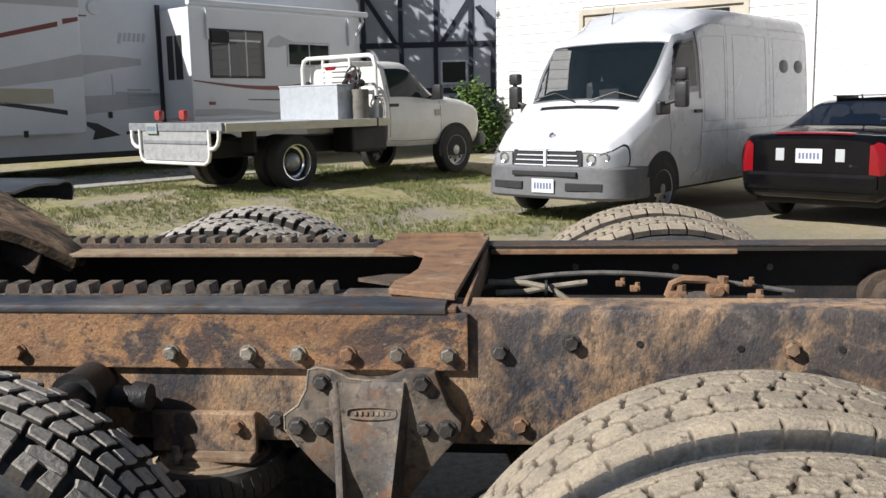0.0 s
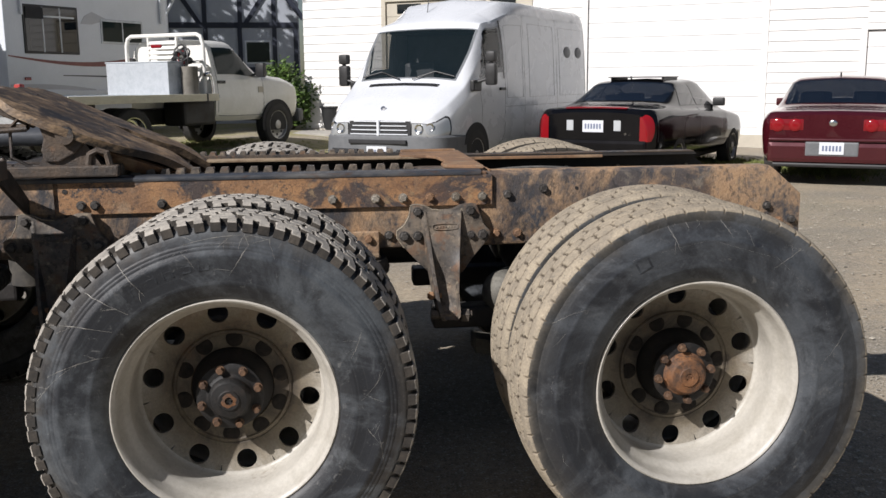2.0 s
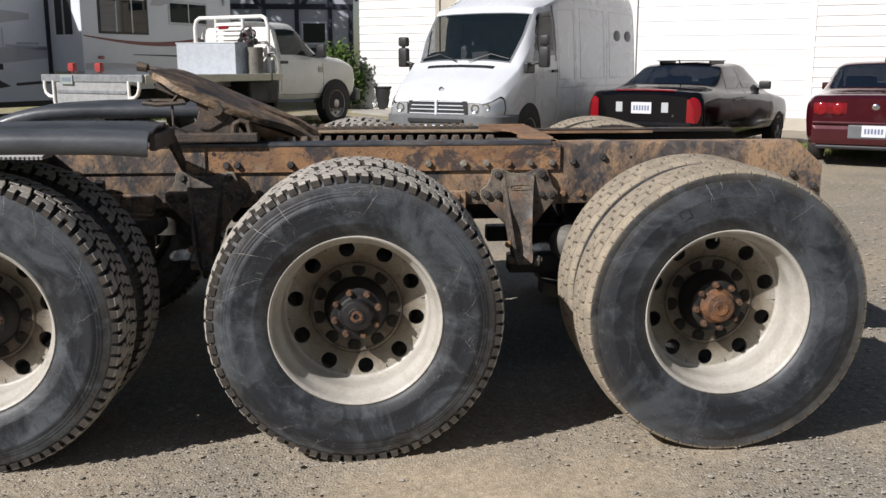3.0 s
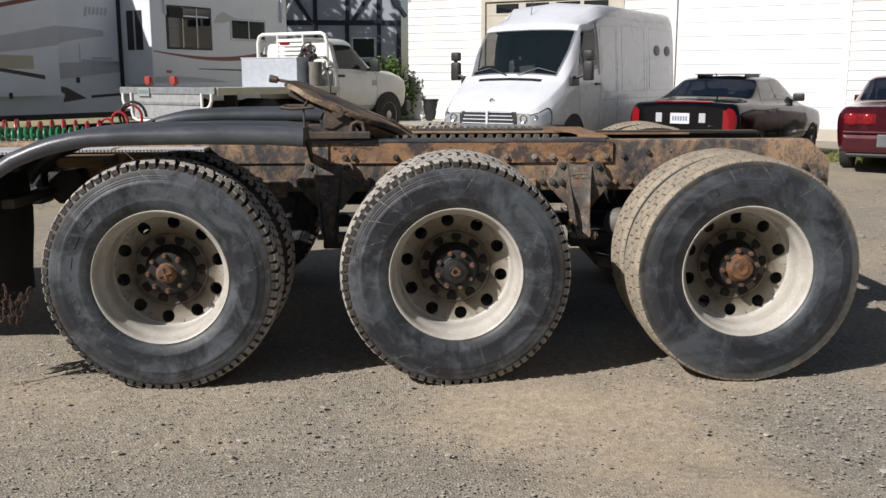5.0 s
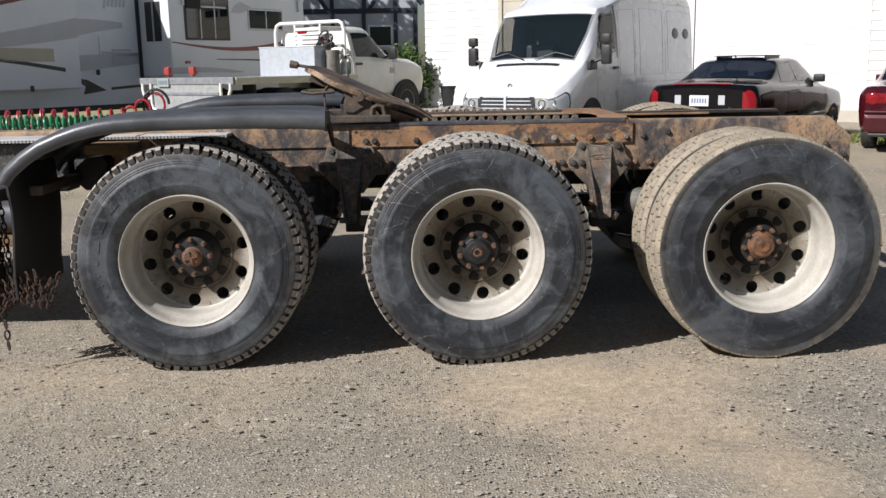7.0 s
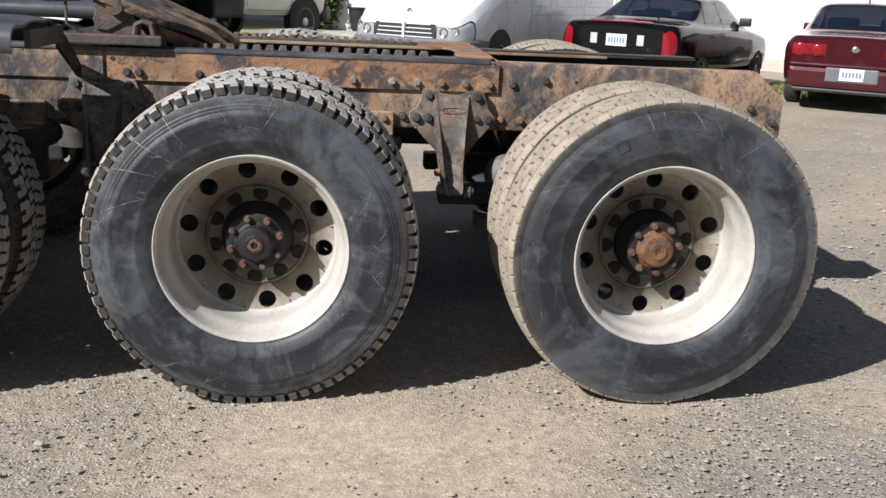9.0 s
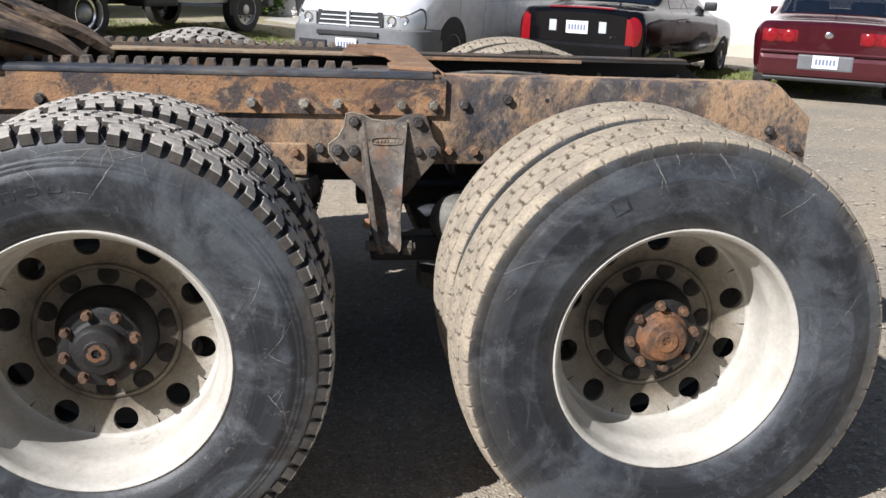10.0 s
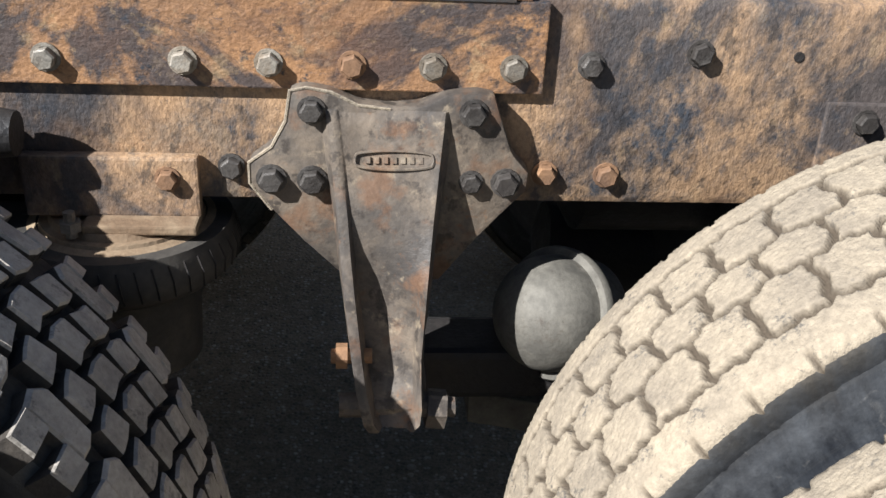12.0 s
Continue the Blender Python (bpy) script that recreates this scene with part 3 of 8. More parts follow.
def gravel_at(x, y):
    """0 where fine tan dust covers the yard, 1 where loose gravel lies open."""
    v = 0.53 + 0.50 * noise.fractal(Vector((x * 0.75 + 3.1, y * 0.95 + 1.7, 2)), 0.9, 2.0, 4)
    v -= 0.38 * math.exp(-((x - 0.95 - 0.35 * (y + 1.3)) / 0.22) ** 2 - ((y + 1.35) / 0.45) ** 2)
    v -= 0.25 * math.exp(-((x - 0.75) / 0.55) ** 2 - ((y + 0.25) / 0.22) ** 2)
    v += 0.3 * math.exp(-((x - 1.5) / 0.6) ** 2 - ((y + 0.5) / 0.4) ** 2)
    return min(1.0, max(0.0, v))


def grid_lines(spans):
    out = []
    for a, b, step in spans:
        n = max(1, round((b - a) / step))
        out += [a + (b - a) * i / n for i in range(n)]
    return out + [spans[-1][1]]


gx = grid_lines([(-400, -40, 60), (-40, -8, 2), (-8, -3, 0.25), (-3, 3, 0.05), (3, 9, 0.25), (9, 40, 2), (40, 400, 60)])
gy = grid_lines([(-400, -40, 60), (-40, -6, 2), (-6, -2.2, 0.2), (-2.2, 1.2, 0.05), (1.2, 16, 0.3), (16, 40, 2), (40, 400, 60)])
verts, faces = [], []
for y in gy:
    for x in gx:
        near = smooth_step(9, 3, math.hypot(x, y))
        bumps = 0.012 * noise.fractal(Vector((x * 1.1, y * 1.1, 0)), 0.9, 2.0, 3) + 0.006 * near * noise.fractal(Vector((x * 6, y * 6, 3)), 0.8, 2.0, 3)
        tracks = -0.012 * math.exp(-((y + 0.75 + 0.1 * x) / 0.16) ** 2) * near
        verts.append((x, y, ground_z(x, y) + bumps + tracks - 0.006))
nx = len(gx)
for j in range(len(gy) - 1):
    for i in range(nx - 1):
        faces.append((j * nx + i, j * nx + i + 1, (j + 1) * nx + i + 1, (j + 1) * nx + i))
me = bpy.data.meshes.new("ground")
me.from_pydata(verts, [], faces)
me.materials.append(GROUND)
mask = me.attributes.new("gravel", "FLOAT", "POINT")
mask.data.foreach_set("value", [gravel_at(v[0], v[1]) for v in verts])
me.shade_smooth()
tagged(new("ground", me), "dusty brown gravel yard with thin turf", "ground", kind="structure")


def scatter_mesh(name, spots, shape, material, label):
    """Many small pieces in one mesh; spots are (x, y, size, turn, tilt)."""
    vs, fs = [], []
    for k, (x, y, s, turn, flat) in enumerate(spots):
        base = len(vs)
        pv, pf = shape[k % len(shape)]
        c, sn = math.cos(turn), math.sin(turn)
        z0 = ground_z(x, y)
        for px, py, pz in pv:
            vs.append((x + (px * c - py * sn) * s, y + (px * sn + py * c) * s, z0 + pz * s * flat))
        fs += [tuple(base + i for i in f) for f in pf]
    data = bpy.data.meshes.new(name)
    data.from_pydata(vs, [], fs)
    data.materials.append(material)
    return tagged(new(name, data), label, "gravel" if "stone" in name else "grass", kind="stuff")


rng = random.Random(21)
pebbles = []
for k in range(6):
    bm = bmesh.new()
    bmesh.ops.create_icosphere(bm, subdivisions=1, radius=1.0)
    for v in bm.verts:
        v.co *= rng.uniform(0.7, 1.15)
        v.co.z = v.co.z * 0.75 + 0.25
    bm.verts.index_update()
    pebbles.append(([tuple(v.co) for v in bm.verts], [tuple(v.index for v in f.verts) for f in bm.faces]))
    bm.free()
spots = []
while len(spots) < 46000:
    x, y = rng.uniform(-3.4, 3.6), rng.uniform(-2.6, 1.0) if rng.random() < 0.8 else rng.uniform(1.0, 7.0)
    if y < 1.0 and gravel_at(x, y) < rng.uniform(0.0, 0.85):
        continue
    spots.append((x, y, 0.0018 + 0.0062 * rng.random() ** 2.6 + (0.003 + 0.010 * rng.random() ** 2 if rng.random() < 0.035 else 0), rng.uniform(0, 6.28), rng.uniform(0.06, 0.34)))
scatter_mesh("stones", spots, pebbles, STONE, "scattered pale gravel stones")
spots = [(rng.uniform(1.9, 8.5), rng.uniform(0.2, 8.0), 0.004 + 0.014 * rng.random() ** 3, rng.uniform(0, 6.28), rng.uniform(0.25, 0.6)) for _ in range(9000)]
scatter_mesh("far_stones", spots, pebbles, STONE, "scattered pale gravel stones")
blades = []
for k in range(5):
    pv, pf = [], []
    for i in range(6):
        a, lean, h, w = rng.uniform(0, 6.28), rng.uniform(0.2, 0.9), rng.uniform(0.5, 1.0), 0.07
        px, py = rng.uniform(-0.4, 0.4), rng.uniform(-0.4, 0.4)
        b = len(pv)
        pv += [(px - w * math.sin(a), py + w * math.cos(a), -0.1), (px + w * math.sin(a), py - w * math.cos(a), -0.1),
               (px + lean * 0.5 * h * math.cos(a), py + lean * 0.5 * h * math.sin(a), h * 0.7), (px + lean * h * math.cos(a), py + lean * h * math.sin(a), h)]
        pf += [(b, b + 1, b + 2), (b + 2, b + 1, b + 3)]
    blades.append((pv, pf))
spots = []
while len(spots) < 16000:
    x, y = rng.uniform(-9, 2.6), rng.uniform(5.5, 17)
    dens = smooth_step(5.5, 11, y) * smooth_step(3.2, -0.5, x - 0.1 * (y - 10)) * smooth_step(-0.28, 0.25, noise.noise(Vector((x * 0.7, y * 0.7, 1))))
    if rng.random() < dens:
        spots.append((x, y, rng.uniform(0.03, 0.075), rng.uniform(0, 6.28), rng.uniform(0.6, 1.0)))
for _ in range(1500):
    k = rng.uniform(0, 1)
    spots.append((6.3 + 2.0 * k + rng.gauss(0, 0.35), 13.2 - 2.4 * k + rng.gauss(0, 0.45), rng.uniform(0.06, 0.14), rng.uniform(0, 6.28), rng.uniform(0.7, 1.0)))
scatter_mesh("grass", spots, blades, GRASS, "thin patchy spring grass on the yard")


# ---- the truck chassis: three axles with dual wheels, frame rails, coupling ----
truck = thing("truck_chassis", "rusty black three-axle truck tractor rear chassis on gravel", "truck")
HUB_Z = 0.505
AXLES = (-1.306, 0.0, 1.322)
NEAR, FAR = 0.866, 1.668          # outer faces of the two frame rails
TOP, BOT = 1.049, 0.780         # rail top and bottom
MIDLINE = 1.25


def tyre_mesh(name, material, ridges):
    """Carcass with beads, bulged sidewalls, moulded rings and the bed under the tread. Outer side at y 0."""
    half = [(0.296, 0.052), (0.300, 0.030), (0.318, 0.016), (0.345, 0.007), (0.349, 0.0055), (0.353, 0.0062), (0.39, 0.001), (0.42, 0.0),
            (0.424, -0.0008), (0.428, 0.0006), (0.4375, 0.0032), (0.4392, 0.0056), (0.4412, 0.0040), (0.4475, 0.0055), (0.4492, 0.0080), (0.4512, 0.0064), (0.4575, 0.0084), (0.4592, 0.0110), (0.4612, 0.0096), (0.478, 0.018), (0.482, 0.0185), (0.497, 0.030), (0.504, 0.042)]
    half = [(r, y - (0.0012 if ridges else 0.0021) if r in (0.4392, 0.4492, 0.4592) else y) for r, y in half]
    prof = half + [(0.506, 0.09), (0.507, 0.1375), (0.506, 0.185)] + [(r, 0.275 - y) for r, y in reversed(half)]
    bm = bmesh.new()
    revolve(bm, prof, 96)
    bmesh.ops.recalc_face_normals(bm, faces=bm.faces)
    me = bpy.data.meshes.new(name)
    bm.to_mesh(me)
    bm.free()
    me.materials.append(material)
    me.materials.append(GROOVE_DUST_SHADE if material is RUBBER_DUST else GROOVE)
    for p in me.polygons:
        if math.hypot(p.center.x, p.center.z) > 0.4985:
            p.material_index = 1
    me.shade_smooth()
    return me


def block(bm, corners, r0, r1, slope=0.0015, wobble=None):
    """A tread block: corners as (angle, y), from radius r0 to r1, slightly narrower on top."""
    ca = sum(c[0] for c in corners) / len(corners)
    cy = sum(c[1] for c in corners) / len(corners)

    def at(a, y, r):
        return (r * math.cos(a), y, r * math.sin(a))

    def drop(y):
        return 0.0105 * (abs(y - 0.1375) / 0.115) ** 3
    if wobble:
        corners = [(a + wobble.uniform(-0.0035, 0.0035), y + wobble.uniform(-0.0016, 0.0016)) for a, y in corners]
    low, mid, top = [], [], []
    for a, y in corners:
        k = 1 - slope / 0.02
        low.append(bm.verts.new(at(a, y, r0 - 0.004)))
        mid.append(bm.verts.new(at(ca + (a - ca) * k, cy + (y - cy) * k, r1 - drop(y) - 0.003)))
        k2 = k - 0.10
        top.append(bm.verts.new(at(ca + (a - ca) * k2, cy + (y - cy) * k2, r1 - drop(y))))
    n = len(corners)
    for p, q in ((low, mid), (mid, top)):
        for i in range(n):
            bm.faces.new((p[i], p[(i + 1) % n], q[(i + 1) % n], q[i]))
    bm.faces.new(top)
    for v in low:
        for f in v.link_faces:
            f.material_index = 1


def worn_tread_mesh(name):
    """A worn tread: three rows of close hexagonal blocks between two broad shoulder ribs, edges rubbed round."""
    nr = np.random.default_rng(17)
    edge = [(0.0178, 0.474), (0.0166, 0.484), (0.0160, 0.494), (0.0164, 0.5030), (0.0190, 0.5085), (0.0240, 0.5118)]
    ys = np.concatenate([[e[0] for e in edge], np.linspace(0.0285, 0.2465, 140), [0.275 - e[0] for e in reversed(edge)]])
    crown = 0.5225 - 0.0105 * (np.abs(ys - 0.1375) / 0.115) ** 3
    rs = np.concatenate([[e[1] for e in edge], crown[6:-6], [e[1] for e in reversed(edge)]])
    na, R, count, squeeze = 1500, 0.515, 56, 0.66
    ang = np.arange(na) * math.tau / na
    A, Y = np.meshgrid(ang, ys, indexing="ij")
    A2 = A + 0.0035 * np.sin(A * 61 + Y * 210) + 0.0025 * np.sin(A * 143 - Y * 90 + 1)
    Y2 = Y + 0.0016 * np.sin(A * 97 + 2) + 0.0012 * np.sin(A * 211 + Y * 60)
    dist = [np.abs(Y2 - 0.0235) * 0.95, np.abs(Y2 - 0.2515) * 0.95]
    for row, yc in enumerate((0.0925, 0.1375, 0.1825)):
        k = np.floor(A2 / math.tau * count - 0.5 * row)
        ja, jy = nr.uniform(-0.009, 0.009, count), nr.uniform(-0.003, 0.003, count)
        for d in (-1, 0, 1, 2):
            i = (k + d).astype(int) % count
            c = (k + d + 0.5 * row) * math.tau / count + ja[i]
            dist.append(np.hypot((A2 - c) * R * squeeze, Y2 - yc - jy[i]))
    dist = np.sort(np.array(dist), axis=0)
    gap = dist[1] - dist[0]
    # width of the groove, told from how fast the gap opens
    ga, gy = np.gradient(gap, math.tau / na * R, axis=0), np.gradient(gap, ys, axis=1)
    off = gap / np.maximum(np.hypot(ga, gy), 0.5)
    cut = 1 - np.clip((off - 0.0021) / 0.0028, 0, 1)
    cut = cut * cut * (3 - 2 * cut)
    # nicks along the shoulder edge
    phase = (A / math.tau * 56 + 0.3 + 0.02 * np.sin(A * 13)) % 1.0
    nick = np.clip(1.5 - np.abs(phase - 0.5) * 0.058 / 0.0022, 0, 1)
    side = np.minimum(Y, 0.275 - Y)
    cut = np.maximum(cut, np.clip(nick, 0, 1) * np.clip((0.031 - side) / 0.006, 0, 1) * 0.8)
    pits = 0.0005 * np.sin(A * 331 + 40 * np.sin(Y * 170)) * np.sin(Y * 610 + 9 * np.sin(A * 47)) + 0.0004 * np.sin(A * 353 + Y * 900)
    rad = rs[None, :] - 0.0085 * cut + pits * (1 - cut)
    verts = np.stack([rad * np.cos(A), Y, rad * np.sin(A)], -1).reshape(-1, 3)
    m = len(ys)
    i, j = np.meshgrid(np.arange(na), np.arange(m - 1), indexing="ij")
    n = (i + 1) % na
    quads = np.stack([i * m + j, n * m + j, n * m + j + 1, i * m + j + 1], -1).reshape(-1, 4)
    me = bpy.data.meshes.new(name)
    me.from_pydata(verts.tolist(), [], quads.tolist())
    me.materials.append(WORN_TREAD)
    me.materials.append(RUBBER_DUST)
    # Marks the grooves for the earth tone and its painted shade.
    dirt_shade = me.attributes.new("dirt_shade", "FLOAT", "POINT")
    dirt_shade.data.foreach_set("value", np.clip(cut * 1.25, 0, 1).astype(np.float32).reshape(-1))
    side_face = np.zeros((na, m - 1), np.int32)
    side_face[:, :3] = side_face[:, -3:] = 1
    me.polygons.foreach_set("material_index", side_face.reshape(-1))
    me.shade_smooth()
    me.validate()
    return me


def tread_mesh(name, kind, material):
    """kind lug: open drive lugs with deep shoulders; kind rib: worn zigzag blocks, close together."""
    bm = bmesh.new()
    rng = random.Random(4 if kind == "lug" else 9)
    if kind == "lug":
        n = 38
        pitch = math.tau / n
        w = pitch
        for i in range(n):
            a = i * pitch
            j = lambda s=0.012: rng.uniform(-s, s) * pitch
            for side in (0, 1):
                f = (lambda y: y) if side == 0 else (lambda y: 0.275 - y)
                o = a + (0.35 * w if side else 0) + j()
                # paired shoulder lugs joined by a bridge
                block(bm, [(o + 0.02 * w, f(0.017)), (o + 0.36 * w, f(0.016)), (o + 0.38 * w, f(0.046)), (o + 0.06 * w, f(0.047))], 0.490, 0.5235, 0.0024, rng)
                block(bm, [(o + 0.52 * w, f(0.016)), (o + 0.86 * w, f(0.017)), (o + 0.88 * w, f(0.047)), (o + 0.55 * w, f(0.046))], 0.490, 0.5235, 0.0024, rng)
                block(bm, [(o + 0.05 * w, f(0.043)), (o + 0.90 * w, f(0.043)), (o + 0.97 * w, f(0.062)), (o + 0.84 * w, f(0.073)), (o + 0.14 * w, f(0.073)), (o + 0.06 * w, f(0.060))], 0.500, 0.5238, 0.0022, rng)
                for h in (0, 1):
                    o2 = a + (0.5 * h + (0.18 if side == 0 else 0.40)) * w + j()
                    block(bm, [(o2, f(0.079)), (o2 + 0.43 * w, f(0.078)), (o2 + 0.50 * w, f(0.094)), (o2 + 0.54 * w, f(0.110)), (o2 + 0.11 * w, f(0.114)), (o2 + 0.04 * w, f(0.096))], 0.503, 0.5245, 0.0030, rng)
            for h in (0, 1):
                o3 = a + (0.5 * h + 0.05) * w + j()
                block(bm, [(o3, 0.119), (o3 + 0.44 * w, 0.117), (o3 + 0.49 * w, 0.137), (o3 + 0.44 * w, 0.157), (o3 + 0.0 * w, 0.158), (o3 + 0.05 * w, 0.138)], 0.503, 0.5248, 0.0030, rng)
    else:
        n = 62
        pitch = math.tau / n
        for i in range(n):
            a = i * pitch
            w = pitch
            j = lambda s=0.03: rng.uniform(-s, s) * pitch
            for side in (0, 1):
                f = (lambda y: y) if side == 0 else (lambda y: 0.275 - y)
                o = a + (0.3 * w if side else 0)
                block(bm, [(o + 0.005 * w, f(0.018)), (o + 0.965 * w, f(0.018)), (o + 0.965 * w, f(0.052)), (o + 0.74 * w, f(0.066)), (o + 0.30 * w, f(0.060)), (o + 0.02 * w, f(0.068))], 0.496, 0.5215, 0.0005, rng)
            for row, y0 in enumerate((0.090, 0.1375, 0.185)):
                o = a + 0.45 * w * row + j(0.02)
                block(bm, [(o + 0.04 * w, y0 - 0.016), (o + 0.34 * w, y0 - 0.0215), (o + 0.80 * w, y0 - 0.0165), (o + 0.98 * w, y0 + 0.002), (o + 0.86 * w, y0 + 0.0205), (o + 0.44 * w, y0 + 0.0165), (o + 0.06 * w, y0 + 0.0215), (o - 0.06 * w, y0 + 0.003)], 0.506, 0.5225, 0.0008, rng)
    bmesh.ops.recalc_face_normals(bm, faces=bm.faces)
    me = bpy.data.meshes.new(name)
    bm.to_mesh(me)
    bm.free()
    me.materials.append(material)
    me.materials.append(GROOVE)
    return me


def rim_mesh():
    """Barrel of an outer dual wheel: rolled flange, stepped barrel, open at the disc."""
    bm = bmesh.new()
    prof = [(0.296, 0.060), (0.304, 0.040), (0.3045, 0.029), (0.299, 0.024), (0.292, 0.027), (0.287, 0.040), (0.283, 0.066), (0.276, 0.082), (0.266, 0.094),
            (0.2625, 0.110), (0.262, 0.150), (0.2615, 0.202), (0.257, 0.208), (0.252, 0.209)]
    revolve(bm, prof, 72)
    me = bpy.data.meshes.new("wheel")
    bmesh.ops.recalc_face_normals(bm, faces=bm.faces)
    bm.to_mesh(me)
    bm.free()
    me.materials.append(RIM)
    me.shade_smooth()
    me.set_sharp_from_angle(angle=radians(50))
    return me


def disc_mesh():
    """The wheel disc with ten round hand holes and a stepped mounting ring."""
    bm = bmesh.new()
    hole_r, ring_r, n, m = 0.0290, 0.2215, 10, 24

    def depth(r):
        return 0.209 + 0.016 * min(1, max(0, (0.253 - r) / 0.07)) ** 0.8
    for k in range(n):
        mid = (k + 0.5) * math.tau / n
        cx, cz = ring_r * math.cos(mid), ring_r * math.sin(mid)
        inner, back, outer = [], [], []
        for i in range(m):
            a = mid + i * math.tau / m
            x, z = cx + hole_r * math.cos(a), cz + hole_r * math.sin(a)
            inner.append((x, z))
            # the edge of this hole's sector in the same direction
            lo, hi = 0.0, 0.2
            for _ in range(24):
                d = (lo + hi) / 2
                px, pz = cx + d * math.cos(a), cz + d * math.sin(a)
                rr, aa = math.hypot(px, pz), (math.atan2(pz, px) - mid + math.pi) % math.tau - math.pi
                if rr > 0.2535 or rr < 0.172 or abs(aa) > math.pi / n:
                    hi = d
                else:
                    lo = d
            outer.append((cx + lo * math.cos(a), cz + lo * math.sin(a)))
        vi = [bm.verts.new((x, depth(math.hypot(x, z)), z)) for x, z in inner]
        vb = [bm.verts.new((x, depth(math.hypot(x, z)) + 0.012, z)) for x, z in inner]
        vo = [bm.verts.new((x, depth(math.hypot(x, z)), z)) for x, z in outer]
        for i in range(m):
            q = (i + 1) % m
            bm.faces.new((vo[i], vo[q], vi[q], vi[i]))
            bm.faces.new((vi[i], vi[q], vb[q], vb[i]))
    bmesh.ops.remove_doubles(bm, verts=bm.verts, dist=0.0008)
    revolve(bm, [(0.186, 0.2275), (0.1735, 0.2252), (0.170, 0.2275), (0.166, 0.2235), (0.160, 0.222), (0.156, 0.226), (0.118, 0.227), (0.112, 0.236)], 60)
    bmesh.ops.recalc_face_normals(bm, faces=bm.faces)
    me = bpy.data.meshes.new("wheel_disc")
    bm.to_mesh(me)
    bm.free()
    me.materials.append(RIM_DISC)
    me.shade_smooth()
    me.set_sharp_from_angle(angle=radians(30))
    return me


def hub_mesh(name, material, domed):
    """The axle flange and its cap."""
    bm = bmesh.new()
    cap = [(0.056, 0.128), (0.052, 0.112), (0.043, 0.106), (0.026, 0.105), (0.024, 0.1015), (0.013, 0.1015), (0.011, 0.106), (0, 0.106)] if not domed else \
          [(0.058, 0.128), (0.056, 0.110), (0.049, 0.102), (0.030, 0.0985), (0.027, 0.095), (0.012, 0.096), (0.010, 0.101), (0, 0.101)]
    k = 0.72 if name == "hub" else 1.0
    revolve(bm, [(0.066 * k, 0.1335), (0.062 * k, 0.132)] + [(r * k, y) for r, y in cap], 40)
    for i in range(4):
        a = i * math.tau / 4 + 0.4
        box(bm, (-0.016, 0.098, -0.004), (0.016, 0.108, 0.004), 0.001, Matrix.Rotation(-a, 4, "Y") @ Matrix.Translation((0.016, 0, 0)))
    me = bpy.data.meshes.new(name)
    bmesh.ops.recalc_face_normals(bm, faces=bm.faces)
    bm.to_mesh(me)
    bm.free()
    me.materials.append(material)
    me.shade_smooth()
    me.set_sharp_from_angle(angle=radians(35))
    return me


def hub_body_mesh():
    bm = bmesh.new()
    revolve(bm, [(0.118, 0.244), (0.114, 0.222), (0.104, 0.206), (0.094, 0.188), (0.086, 0.172), (0.088, 0.158), (0.094, 0.150), (0.094, 0.140), (0.090, 0.137), (0.074, 0.136), (0.062, 0.1345), (0.03, 0.134)], 40)
    me = bpy.data.meshes.new("hub_body")
    bmesh.ops.recalc_face_normals(bm, faces=bm.faces)
    bm.to_mesh(me)
    bm.free()
    me.materials.append(HUB_BLACK)
    me.shade_smooth()
    me.set_sharp_from_angle(angle=radians(35))
    return me


def drum_mesh():
    bm = bmesh.new()
    revolve(bm, [(0, 0.246), (0.20, 0.246), (0.208, 0.258), (0.208, 0.46), (0.12, 0.48), (0, 0.48)], 40)
    me = bpy.data.meshes.new("brake_drum")
    bmesh.ops.recalc_face_normals(bm, faces=bm.faces)
    bm.to_mesh(me)
    bm.free()
    me.materials.append(BLACK)
    return me


TYRE, TYRE_DUST = tyre_mesh("tyre", RUBBER, True), tyre_mesh("tyre_dusty", RUBBER_DUST, False)
LUGS, RIBS, RIBS_FAR = tread_mesh("tread", "lug", TREAD), worn_tread_mesh("tread_worn"), tread_mesh("tread_far", "rib", TREAD_DUST)
RIM_ME, DISC_ME, DRUM_ME, HUB_BODY = rim_mesh(), disc_mesh(), drum_mesh(), hub_body_mesh()
HUBS = (hub_mesh("hub", HUB_RUST, False), hub_mesh("hub_oily", HUB_BLACK, True), hub_mesh("hub_rusty", HUB_RUST, True))
STUD_DARK = surface("dark_stud", (0.009, 0.0075, 0.006), (0.024, 0.018, 0.013), 60, (0.40, 0.66), (0.95, 0.9), 0.0, 150, 0.4, 0.1, 180)


def stud_mesh():
    """A worn stud socket: a low rounded boss, nearly black."""
    bm = bmesh.new()
    revolve(bm, [(0.0245, 0.0008), (0.0235, -0.0008), (0.012, -0.0010), (0.0, -0.0010)], 24)
    me = bpy.data.meshes.new("stud_nut")
    bmesh.ops.recalc_face_normals(bm, faces=bm.faces)
    bm.to_mesh(me)
    bm.free()
    me.materials.append(STUD_DARK)
    me.shade_smooth()
    return me


STUD_NUT = stud_mesh()
AXLE_NUT = hex_bolt_mesh("axle_nut", 0.0105, 0.020, surface("brown_nut", (0.20, 0.11, 0.06), (0.10, 0.06, 0.04), 40, (0.4, 0.6), (0.7, 0.7), 0.1, 200, 0.4, 0.2, 250, jitter=0.3))


